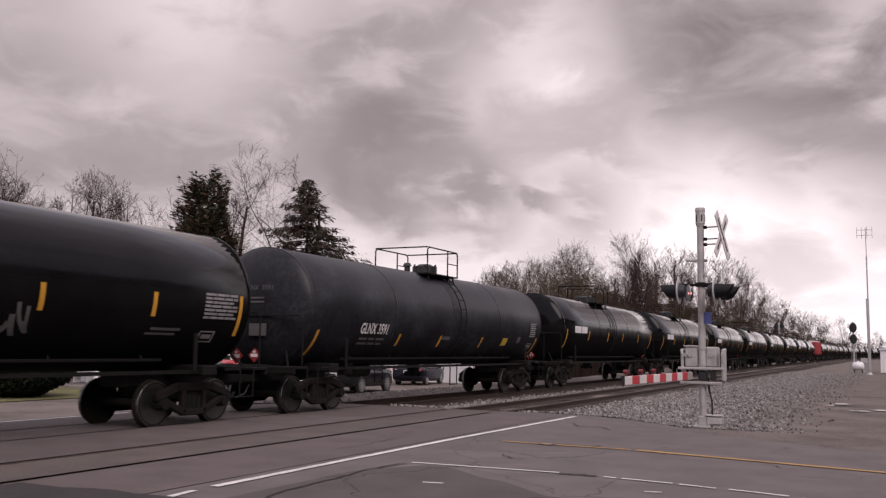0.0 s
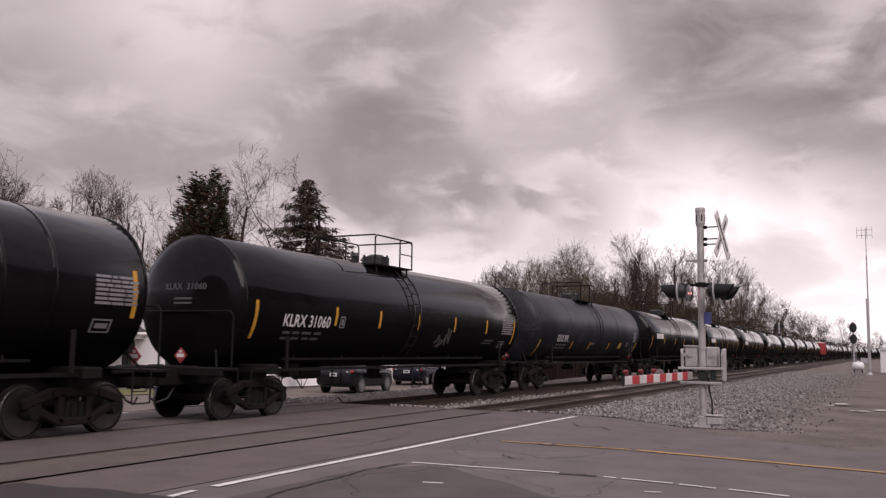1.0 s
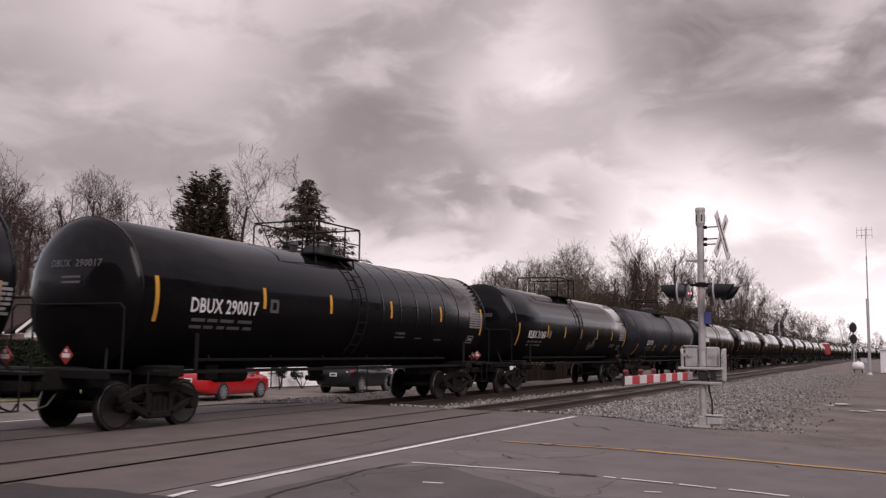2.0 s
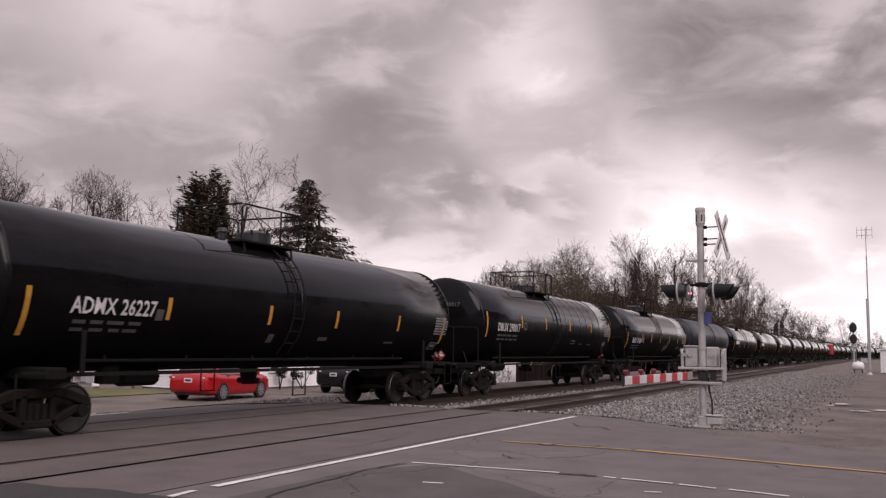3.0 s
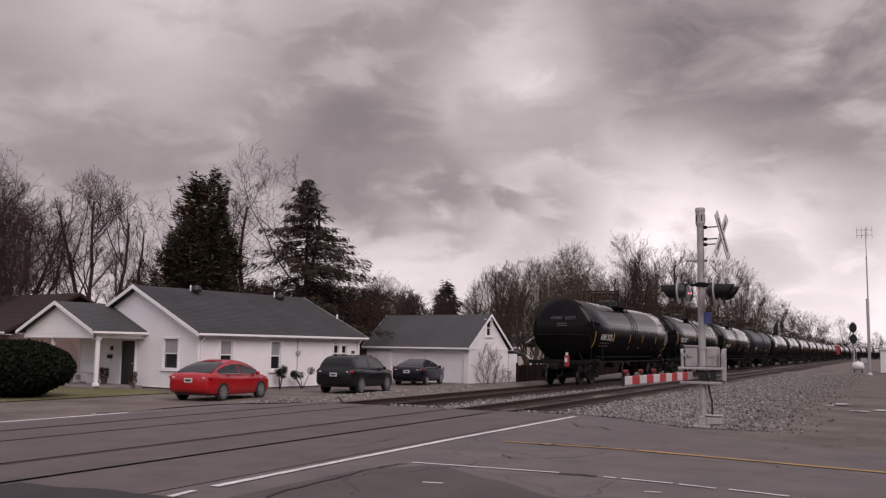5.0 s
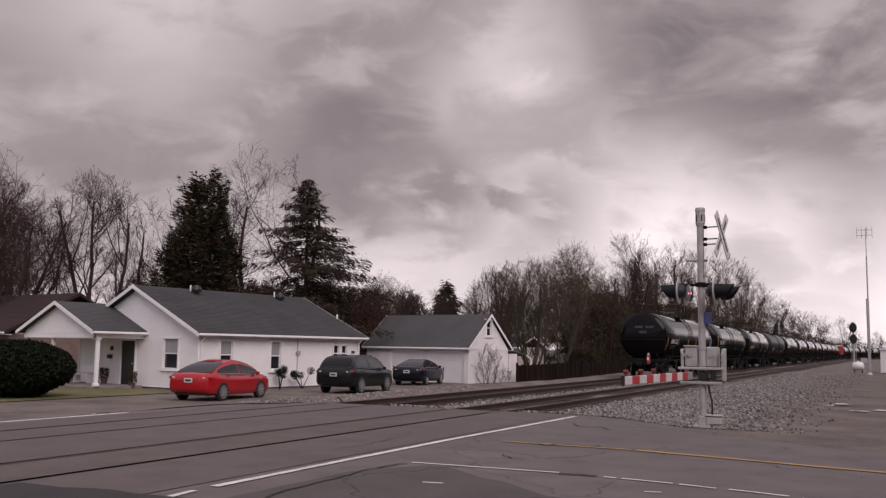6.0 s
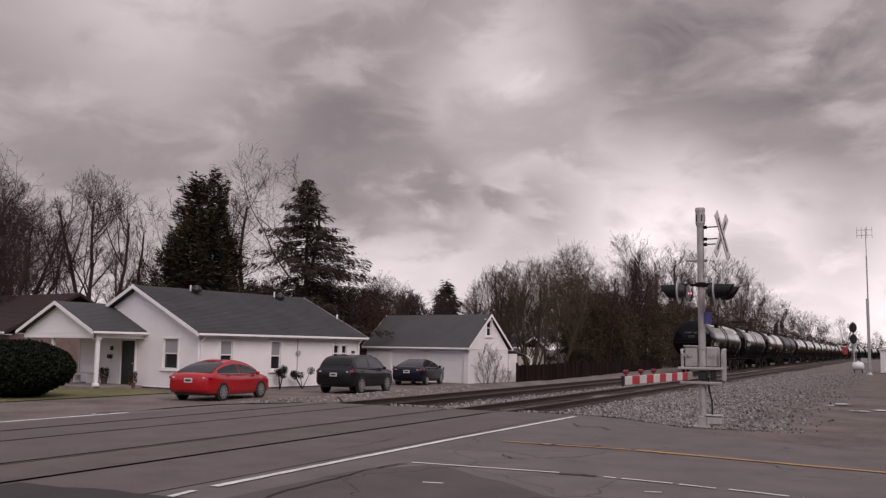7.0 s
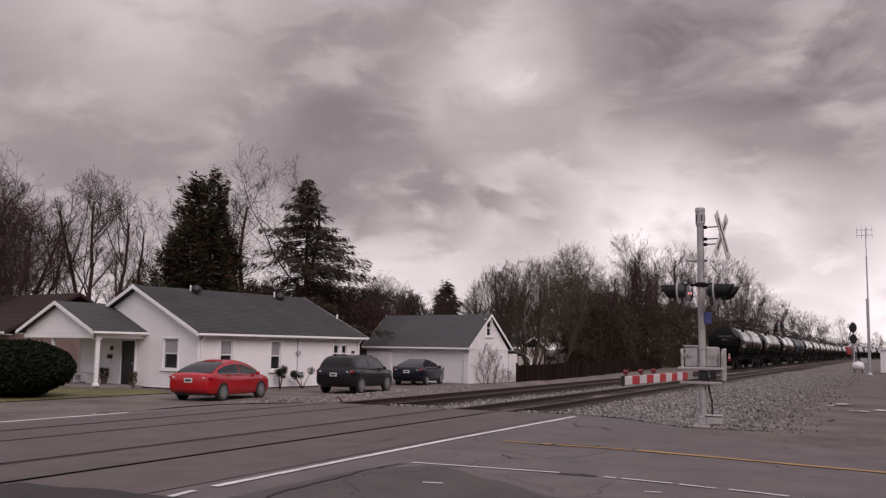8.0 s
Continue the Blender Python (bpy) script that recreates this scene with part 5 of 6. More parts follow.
    for s in (1, -1):
        cut = ym + 0.08
        for ya, yb in ((r0 + (0.45 if suv else 0.42), cut - 0.04), (cut + 0.04, f0 - 0.42)):
            part("side_window", skin(B(), steps(ya, yb, 12), [s * q for q in steps(0.6, 0.94, 6)], 0.014), CAR_GLASS, c, smooth=True)
        if suv:
            part("roof_rail", pipe(B(), [(s * hr * 0.93, r1 + 0.1, zr - 0.02), (s * hr * 0.93, r1 + 0.2, zr + 0.045), (s * hr * 0.93, f1 - 0.2, zr + 0.045), (s * hr * 0.93, f1, zr - 0.02)], 0.016), M["black"], c)
        bm = B()
        box(bm, 0.16, 0.1, 0.13, s * (hw + 0.06), f0 - 0.55, bf + 0.06, bevel=0.03)
        part("mirror", bm, paint, c)
        bm = B()
        rod(bm, (s * (hb + 0.006), r0 + 0.4, br + 0.0), (s * (hb + 0.006), f0 - 0.45, bf + 0.0), 0.011, seg=5)
        part("belt_trim", bm, M["galv"] if not suv else M["black"], c)
        for y in (-wb / 2, wb / 2):
            bm = B()
            rod(bm, (s * (hw - 0.12), y, wr), (s * (hw + 0.006), y, wr), wr + 0.03, seg=24)
            part("wheel_arch", bm, M["black"], c)
            bm = B()
            lathe(bm, [(wr - 0.08, -0.1), (wr - 0.02, -0.1), (wr, -0.07), (wr, 0.07), (wr - 0.03, 0.085), (wr - 0.08, 0.088)], Matrix.Translation((s * (hw - 0.07), y, wr)) @ Matrix.Rotation(s * math.pi / 2, 4, "Y"), 24)
            tyre = part("wheel", bm, TYRE, c)
            bm = B()
            mm = Matrix.Translation((s * (hw - 0.07), y, wr)) @ Matrix.Rotation(s * math.pi / 2, 4, "Y")
            part("rim_well", lathe(B(), [(wr - 0.09, 0.02), (wr - 0.09, 0.05), (0.05, 0.055)], mm, 20), M["black"], tyre)
            lathe(bm, [(wr - 0.1, 0.05), (wr - 0.082, 0.088), (wr - 0.1, 0.092), (wr - 0.115, 0.07)], mm, 24)
            for k in range(10):
                box(bm, 0.06, wr - 0.1, 0.03, 0, (wr - 0.1) / 2 + 0.01, 0.08, mm @ Matrix.Rotation(k * math.pi / 5, 4, "Z"))
            rod(bm, mm @ Vector((0, 0, 0.04)), mm @ Vector((0, 0, 0.11)), 0.06, seg=10)
            part("rim", bm, RIM, tyre)
        bm = B()
        zt = st[3][2]
        rear = st[0][0]
        box(bm, 0.44, 0.22, 0.13, s * (hw - 0.24), rear + 0.14, zt - 0.16, bevel=0.04)
        lamp = part("tail_lamp", bm, LAMP_RED, c, "red tail lamp")
        bm = B()
        box(bm, 0.1, 0.03, 0.04, s * (hw - 0.26), rear + 0.022, zt - 0.16)
        part("reversing_lamp", bm, LAMP_WHITE, lamp)
        for yy in (r0 + 1.0, ym + 0.9):
            bm = B()
            box(bm, 0.03, 0.2, 0.035, s * (hw + 0.004), yy, (br + 0.3) / 2 + 0.28, bevel=0.008)
            part("door_handle", bm, paint, c)
    bm = B()
    rear = st[0][0]
    box(bm, hw * 1.75, 0.2, 0.24, 0, rear + 0.12, st[0][1] + 0.12, bevel=0.06)
    part("bumper", bm, M["black"], c, "black lower bumper")
    bm = B()
    box(bm, 0.34, 0.02, 0.16, 0, rear - 0.012, st[3][2] - 0.26 if not suv else 0.84)
    pl = part("number_plate", bm, PLATE, c)
    bm = B()
    box(bm, 0.24, 0.01, 0.07, 0, rear - 0.024, st[3][2] - 0.26 if not suv else 0.84)
    part("plate_bar", bm, M["black"], pl)
    bm = B()
    box(bm, hw * 1.6, st[-1][0] - st[0][0] - 0.5, 0.1, 0, 0, st[2][1] - 0.02)
    part("underbody", bm, M["black"], c)
    return c


RED = mat("red_car_paint", (0.36, 0.007, 0.011), 0.25, 0, 0.08, 0.6, 6, 0.0, coat=0.3)
CHARCOAL = mat("charcoal_car_paint", (0.008, 0.0085, 0.01), 0.25, 0, 0.2, 0.6, 6, 0.0, spec=0.35)
NAVY = mat("navy_car_paint", (0.005, 0.0055, 0.012), 0.22, 0, 0.2, 0.6, 6, 0.0, spec=0.35)
SEDAN = [(-2.24, 0.46, 0.80, 0.74), (-2.2, 0.36, 0.93, 0.83), (-2.05, 0.28, 1.0, 0.885), (-1.7, 0.24, 1.02, 0.905), (-1.2, 0.22, 0.98, 0.91), (0.0, 0.2, 0.93, 0.91), (1.0, 0.2, 0.95, 0.91), (1.45, 0.22, 0.92, 0.9), (1.9, 0.22, 0.84, 0.87), (2.15, 0.26, 0.74, 0.78), (2.27, 0.36, 0.62, 0.62)]
SUVB = [(-2.28, 0.55, 0.92, 0.78), (-2.24, 0.45, 1.06, 0.87), (-2.1, 0.36, 1.12, 0.915), (-1.7, 0.32, 1.13, 0.93), (-1.0, 0.3, 1.1, 0.93), (0.0, 0.28, 1.05, 0.93), (1.0, 0.28, 1.06, 0.93), (1.6, 0.3, 1.03, 0.92), (2.0, 0.3, 0.96, 0.88), (2.24, 0.34, 0.84, 0.78), (2.3, 0.42, 0.7, 0.66)]
car("sedan_car", "bright red four-door sedan parked on the gravel lot", pose(-23.2, 27.55, -0.42, 0, 0, 7), RED, SEDAN, (-2.0, -0.55, 0.15, 1.5, 1.0, 0.92, 1.46, 0.6), 2.65, 0.325, 0.91)
car("suv_car", "charcoal grey sport utility car parked on the lot", pose(-22.1, 35.6, -0.42, 0, 0, 5), CHARCOAL, SUVB, (-2.18, -1.45, 0.3, 1.42, 1.12, 1.04, 1.65, 0.66), 2.69, 0.36, 0.93, True)
car("coupe_car", "dark navy two-door car parked before the garage", pose(-24.1, 45.6, -0.42, 0, 0, 9), NAVY, SEDAN, (-1.95, -0.6, 0.05, 1.4, 1.0, 0.93, 1.38, 0.56), 2.57, 0.32, 0.88)

# ---- crossing signal with lowered gate ----


ARM_RED = mat("dark_red_lens", (0.16, 0.01, 0.012), 0.3, 0, 0.1, 3, 20, 0.0)


def crossing_signal():
    s = thing("crossing_signal", "grey railway crossing signal mast with flashing lamps and crossbuck", "crossing signal", pose(-3.73, 20.56, 0))
    bm = B()
    rod(bm, (0, 0, 0.1), (0, 0, 4.55), 0.078, seg=18)
    part("mast", bm, M["alu"], s)
    for z in (1.36, 1.72, 4.5, 4.62):
        bm = B()
        rod(bm, (0, 0, z), (0, 0, z + 0.06), 0.092, seg=18)
        part("collar", bm, M["alu"], s)
    bm = B()
    lathe(bm, [(0.06, 0), (0.085, 0.0), (0.105, 0.06), (0.105, 0.32), (0.11, 0.34), (0.11, 0.4), (0.1, 0.42), (0.0, 0.42)], Matrix.Translation((0, 0, 4.5)), 18)
    bell = part("bell_housing", bm, M["alu"], s)
    for a in (-0.7, 0.5, 1.9):
        bm = B()
        box(bm, 0.03, 0.012, 0.16, 0, -0.107, 0, Matrix.Translation((0, 0, 4.68)) @ Matrix.Rotation(a, 4, "Z"), bevel=0.005)
        part("slot", bm, M["black"], bell)
    bm = B()
    box(bm, 0.36, 0.36, 0.05, 0, 0, 0.03, bevel=0.01)
    box(bm, 0.22, 0.22, 0.22, 0, 0, 0.15, bevel=0.03)
    for x in (-0.13, 0.13):
        for y in (-0.13, 0.13):
            rod(bm, (x, y, 0.04), (x, y, 0.12), 0.02, seg=6)
    part("base_casting", bm, M["alu"], s)
    bm = B()
    box(bm, 0.34, 0.3, 0.2, 0.24, 0.02, 0.16, bevel=0.04)
    box(bm, 0.36, 0.32, 0.03, 0.24, 0.02, 0.275, bevel=0.01)
    part("junction_box", bm, M["alu"], s)
    bm = B()
    pipe(bm, [(0.2, 0, 0.28), (0.19, 0, 0.6), (0.14, 0, 0.8), (0.12, 0, 1.1)], 0.022)
    part("cable", bm, M["black"], s)
    # gate mechanism
    bm = B()
    box(bm, 0.3, 0.36, 0.46, -0.24, 0.16, 1.55, bevel=0.03)
    box(bm, 0.34, 0.4, 0.035, -0.24, 0.16, 1.79, bevel=0.01)
    box(bm, 0.26, 0.36, 0.46, 0.2, 0.16, 1.55, bevel=0.03)
    gm = part("gate_mechanism", bm, M["alu"], s, "grey gate machine box")
    for x in (-0.26, -0.36, 0.2):
        bm = B()
        rod(bm, (x, -0.02, 1.6), (x, -0.06, 1.6), 0.05, seg=10)
        part("boss", bm, M["alu"], gm)
    for x, e in ((-0.42, -1), (0.45, 1)):
        bm = B()
        pipe(bm, [(x, -0.1, 1.32), (x, -0.12, 1.62), (x + 0.02 * e, -0.08, 1.7), (x + 0.03, 0.1, 1.72)], 0.035)
        part("counter_arm", bm, M["alu"], s)
    bm = B()
    box(bm, 0.1, 0.16, 0.72, 0.47, -0.05, 1.38, bevel=0.03)
    part("counterweight", bm, M["alu"], s)
    for z in (1.3, 0.98):
        bm = B()
        box(bm, 0.98 if z > 1.2 else 0.9, 0.08, 0.06, -0.02, -0.12, z, bevel=0.012)
        part("gate_frame_bar", bm, M["alu"], s)
    bm = B()
    box(bm, 0.2, 0.2, 0.22, 0.02, -0.02, 1.14, bevel=0.03)
    box(bm, 0.12, 0.12, 0.2, 0.24, -0.05, 1.14, bevel=0.02)
    part("gate_pivot", bm, M["black"], s)
    # arm, lowered across the road
    a0, a1 = Vector((-0.2, -0.2, 1.14)), Vector((-0.33, -5.45, 1.155))
    d = a1 - a0
    ang = Matrix.Translation(a0) @ d.to_track_quat("Y", "Z").to_matrix().to_4x4()
    L = d.length
    arm = thing("crossing_gate_arm", "lowered red and white striped crossing gate arm with red lamps", "gate arm", pose(-3.73, 20.56, 0))
    n = 11
    for k in range(n):
        bm = B()
        a, b = L * k / n, L * (k + 1) / n
        hgt = 0.17 - 0.0025 * k
        box(bm, 0.04, b - a - 0.002, hgt, 0, (a + b) / 2, 0, ang, bevel=0.006)
        part("band", bm, M["alu"] if k == 0 else (M["red_tape"] if k % 2 else M["white_tape"]), arm)
    bm = B()
    box(bm, 0.05, 0.05, 0.17, 0, L + 0.02, 0, ang)
    part("tip", bm, M["black"], arm)
    for k in (0.62, 0.79, 0.97):
        bm = B()
        box(bm, 0.03, 0.03, 0.07, 0, L * k, 0.1, ang)
        rod(bm, ang @ Vector((-0.04, L * k, 0.145)), ang @ Vector((0.04, L * k, 0.145)), 0.038, seg=12)
        part("arm_lamp", bm, ARM_RED, arm, "red gate lamp")
    # crossarm and lamps, facing both ways along the road
    bm = B()
    rod(bm, (-0.5, 0, 3.17), (0.36, 0, 3.17), 0.03, seg=8)
    rod(bm, (-0.42, -0.42, 3.17), (-0.42, 0.42, 3.17), 0.028, seg=8)
    rod(bm, (0.32, -0.42, 3.17), (0.32, 0.42, 3.17), 0.028, seg=8)
    box(bm, 0.24, 0.24, 0.1, 0, 0, 3.17, bevel=0.02)
    part("crossarm", bm, M["iron"], s)
    for e, xo in ((-1, -0.42), (1, 0.36)):
        for k, y in enumerate((-0.4, 0.4)):
            mm = Matrix.Translation((xo, y, 3.0)) @ Matrix.Rotation(e * math.pi / 2, 4, "Y")
            bm = B()
            lathe(bm, [(0.02, -0.012), (0.27, -0.012), (0.275, 0.0), (0.27, 0.012), (0.02, 0.012)], mm, 24)
            disc = part("background", bm, M["galv"], s, "round signal background plate")
            bm = B()
            lathe(bm, [(0.05, -0.16), (0.13, -0.14), (0.16, -0.02), (0.16, 0.02)], mm, 18)
            lamp = part("lamp_case", bm, M["black"], s)
            bm = B()
            seg = 18
            for i in range(seg):
                t0, t1 = (math.radians(360 * q / seg) for q in (i, i + 1))
                ring = []
                for t in (t0, t1):
                    for r, z in ((0.165, 0.01), (0.15, 0.42 - 0.2 * (1 - math.cos(t)) / 2)):
                        ring.append(mm @ Vector((-e * r * math.cos(t), r * math.sin(t), z)))
                v = [bm.verts.new(p) for p in ring]
                bm.faces.new((v[0], v[2], v[3], v[1]))
            bmesh.ops.solidify(bm, geom=list(bm.faces), thickness=0.008)
            part("hood", bm, M["black"], lamp)
            bm = B()
            lathe(bm, [(0.02, 0.03), (0.15, 0.02), (0.15, 0.03), (0.02, 0.07)], mm, 18)
            part("lens", bm, LAMP_RED, lamp)
    bm = B()
    lathe(bm, [(0.005, -0.02), (0.03, -0.02), (0.035, 0.02), (0.005, 0.03)], Matrix.Translation((-0.22, -0.15, 2.97)) @ Matrix.Rotation(math.pi / 2, 4, "X"), 12)
    part("side_light", bm, glow("red_signal_glow", (1.0, 0.25, 0.25), 4.0), s, "small red signal light, lit")
    bm = B()
    lathe(bm, [(0.02, -0.01), (0.18, -0.008), (0.18, 0.008), (0.02, 0.01)], Matrix.Translation((-0.27, -0.1, 2.99)) @ Matrix.Rotation(0.5, 4, "Z") @ Matrix.Rotation(math.pi / 2, 4, "Y"), 20)
    part("background", bm, M["galv"], s)
    # crossbuck
    for t in (-1, 1):
        bm = B()
        box(bm, 0.02, 0.23, 1.22, 0, 0, 0, Matrix.Translation((0.46, 0.05, 4.28)) @ Matrix.Rotation(radians(-10), 4, "Z") @ Matrix.Translation((0.012 * t, 0, 0)) @ Matrix.Rotation(t * radians(40), 4, "X"), bevel=0.004)
        blade = part("crossbuck_blade", bm, M["white_tape"], s, "white crossbuck board")
        bm = B()
        box(bm, 0.006, 0.06, 0.9, 0, 0, 0, Matrix.Translation((0.46, 0.05, 4.28)) @ Matrix.Rotation(radians(-10), 4, "Z") @ Matrix.Translation((0.012 * t + 0.011, 0, 0)) @ Matrix.Rotation(t * radians(40), 4, "X"))
        part("lettering_bar", bm, M["letter_dim"], blade)
    for z in (4.47, 4.2, 4.08):
        bm = B()
        rod(bm, (0.05, 0, z), (0.45, 0.03, z + 0.01), 0.014, seg=6)
        br = part("bracket", bm, M["iron"], s)
        part("clamp", box(B(), 0.09, 0.08, 0.07, 0.1, 0, z, bevel=0.01), M["iron"], br)
    bm = B()
    box(bm, 0.05, 0.16, 0.06, 0.1, 0, 3.38, bevel=0.01)
    part("clamp", bm, M["alu"], s)
    bm = B()
    box(bm, 0.46, 0.1, 0.06, -0.24, 0.05, 3.72, m=Matrix.Rotation(0.04, 4, "Y"), bevel=0.02)
    part("bracket", bm, M["alu"], s)
    bm = B()
    box(bm, 0.02, 0.02, 0.5, 0.47, 0.05, 3.45)
    part("sign_post", bm, M["galv"], s)
    bm = B()
    box(bm, 0.16, 0.012, 0.26, 0.14, -0.06, 2.42, bevel=0.003)
    part("notice_plate", bm, mat("blue_plate", (0.06, 0.07, 0.22), 0.5), s, "small blue notice plate")


crossing_signal()

# ---- railway equipment down the line ----


def block_signal(at, heads, h, label):
    s = thing("railway_signal", label, "railway signal", at)
    bm = B()
    rod(bm, (0, 0, -0.3), (0, 0, h), 0.09, seg=10)
    part("post", bm, M["galv"], s)
    for x, z in heads:
        bm = B()
        lathe(bm, [(0.05, -0.02), (0.46, -0.02), (0.46, 0.02), (0.05, 0.02)], Matrix.Translation((x, -0.16, z)) @ Matrix.Rotation(math.pi / 2, 4, "X") @ Matrix.Diagonal((0.78, 1.08, 1, 1)), 20)
        t = part("target", bm, M["black"], s)
        for dz in (-0.28, 0.0, 0.28):
            bm = B()
            rod(bm, (x, -0.18, z + dz), (x, -0.42, z + dz), 0.11, seg=10)
            part("hood", bm, M["black"], t)
    bm = B()
    for k in range(12):
        rod(bm, (-0.2, 0.18, 0.3 + k * 0.35), (0.2, 0.18, 0.3 + k * 0.35), 0.015, seg=4)
    for x in (-0.2, 0.2):
        rod(bm, (x, 0.18, 0), (x, 0.18, h), 0.02, seg=4)
    part("ladder", bm, M["galv"], s)
    bm = B()
    box(bm, 0.6, 0.6, 0.5, 0, 0, -0.1, bevel=0.03)
    part("footing", bm, mat("signal_concrete", (0.35, 0.33, 0.32), 0.9), s)


block_signal(pose(-3.15, 100, -0.15), [(0, 4.5), (0, 3.35)], 5.1, "grey railway block signal with two black heads")
block_signal(pose(-18.2, 178, -0.2), [(-0.5, 6.9), (0.5, 6.9)], 7.6, "railway signal with twin black heads behind the train")

ant = thing("antenna_pole", "tall slim grey pole with a small antenna", "antenna pole", pose(-1.55, 92, -0.2))
for a, b, r in ((0, 7, 0.09), (7, 11, 0.065), (11, 13.7, 0.04)):
    part("pole", rod(B(), (0, 0, a), (0, 0, b), r, seg=10), M["galv"], ant)
for z in (13.0, 13.5):
    bm = B()
    rod(bm, (-0.75, 0, z), (0.55, 0, z), 0.025, seg=5)
    for x in (-0.75, -0.35, 0.1, 0.55):
        rod(bm, (x, 0, z - 0.3), (x, 0, z + 0.3), 0.02, seg=4)
    part("antenna", bm, M["galv"], ant)
pole = thing("post", "plain thick grey post beside the antenna pole", "post", pose(-1.6, 90.4, -0.2))
part("shaft", rod(B(), (0, 0, 0), (0, 0, 6.9), 0.1, seg=10), M["galv"], pole)
part("cap", rod(B(), (0, 0, 6.85), (0, 0, 6.95), 0.115, seg=10), M["galv"], pole)
part("collar", rod(B(), (0, 0, 0), (0, 0, 0.25), 0.3, 0.2, seg=10), M["galv"], pole)

bung = thing("equipment_cabinet", "white metal railway equipment cabinet", "cabinet", pose(0.75, 100, -0.2))
bm = B()
box(bm, 3.0, 2.2, 2.2, 0, 0, 1.2, bevel=0.02)
part("body", bm, M["trim"], bung)
bm = B()
slab(bm, [(-1.6, -1.2, 2.3), (1.6, -1.2, 2.3), (1.6, 1.2, 2.42), (-1.6, 1.2, 2.42)], 0.07, (0, 0, 1))
part("roof", bm, M["galv"], bung)
bm = B()
box(bm, 0.8, 0.04, 1.8, -0.4, -1.11, 1.15, bevel=0.01)
part("door", bm, M["trim"], bung)

dome = thing("gas_tank", "small white rounded tank on dark legs", "gas tank", pose(-2.7, 97, -0.1))
bm = B()
lathe(bm, [(0.02, -0.55), (0.25, -0.5), (0.4, -0.36), (0.4, 0.36), (0.25, 0.5), (0.02, 0.55)], Matrix.Translation((0, 0, 0.62)) @ Matrix.Rotation(math.pi / 2, 4, "Y"), 20)
part("tank", bm, M["trim"], dome, smooth=True)
bm = B()
for x in (-0.35, 0.35):
    box(bm, 0.1, 0.6, 0.3, x, 0, 0.12)
part("legs", bm, M["black"], dome)
part("cap", rod(B(), (0, 0, 1.0), (0, 0, 1.14), 0.12, seg=10), M["trim"], dome)
bx = thing("relay_box", "small pale relay box on a post beside the signal", "relay box", pose(-2.2, 99, -0.1))
bm = B()
box(bm, 0.6, 0.5, 0.5, 0, 0, 1.15, bevel=0.02)
part("case", bm, M["galv"], bx)
part("post", box(B(), 0.12, 0.12, 1.0, 0, 0, 0.45), M["galv"], bx)


# ---- fence and shed beyond the garage ----
FENCE_WOOD = mat("weathered_fence_wood", (0.016, 0.010, 0.008), 1.0, 0, 0.5, 1.5, 20, 0.4, rnd=0.6, spec=0.05)


def fence():
    f = thing("wooden_fence", "weathered brown board fence beside the railway", "fence")
    rng = random.Random(8)
    a, b = Vector((-20.4, 51.5, 0)), Vector((-25.2, 112, 0))
    d = b - a
    ang = math.degrees(math.atan2(d.y, d.x))
    bm = B()
    box(bm, 0.19, 0.025, 1.45, bevel=0.004)
    board = part("board", bm, FENCE_WOOD, f)
    board.matrix_basis = pose(a.x, a.y, -0.03, 0, 0, ang)
    n = 290
    for i in range(1, n):
        p = a + d * (i / n)
        share("board", board.data, f, pose(p.x, p.y, -0.03 + rng.uniform(-0.05, 0.03), 0, 0, ang + rng.uniform(-2, 2)))
    bm = B()
    box(bm, 0.1, 0.1, 1.7)
    post = part("fence_post", bm, FENCE_WOOD, f)
    post.matrix_basis = pose(a.x - 0.07, a.y, -0.03)
    for i in range(1, 25):
        p = a + d * (i / 24)
        share("fence_post", post.data, f, pose(p.x - 0.1, p.y, -0.03))
    for z in (-0.3, 0.42):
        bm = B()
        rod(bm, a + Vector((-0.04, 0, z)), b + Vector((-0.04, 0, z)), 0.035, seg=4)
        part("fence_rail", bm, FENCE_WOOD, f)


fence()


def shed():
    s = thing("shed", "small beige shed with a low roof behind the fence", "shed", pose(-32.5, 80, -0.45, 0, 0, -15))
    bm = B()
    box(bm, 5.0, 4.0, 2.3, 0, 0, 1.15)
    part("wall", bm, mat("beige_boards", (0.4, 0.36, 0.33), 0.8, 0, 0.15, 1, 12, 0.2), s)
    gable_roof(s, -2.5, 2.5, -2, 2, 2.3, 3.3, M["shingle"], "x", 0.25)
    bm = B()
    box(bm, 0.9, 0.05, 1.9, 0.9, -2.02, 0.97, bevel=0.01)
    part("door", bm, M["trim"], s)


shed()

# ---- trees ----


def tube(vs, fs, a, b, ra, rb, sides, ref):
    d = (b - a)
    if d.length < 1e-5:
        return
    d.normalize()
    u = d.cross(ref)
    if u.length < 0.1:
        u = d.orthogonal()
    u.normalize()
    w = d.cross(u)
    k = len(vs)
    for c, r in ((a, ra), (b, rb)):
        for i in range(sides):
            t = 2 * math.pi * i / sides
            vs.append(c + (u * math.cos(t) + w * math.sin(t)) * r)
    for i in range(sides):
        j = (i + 1) % sides
        fs.append((k + i, k + j, k + sides + j, k + sides + i))


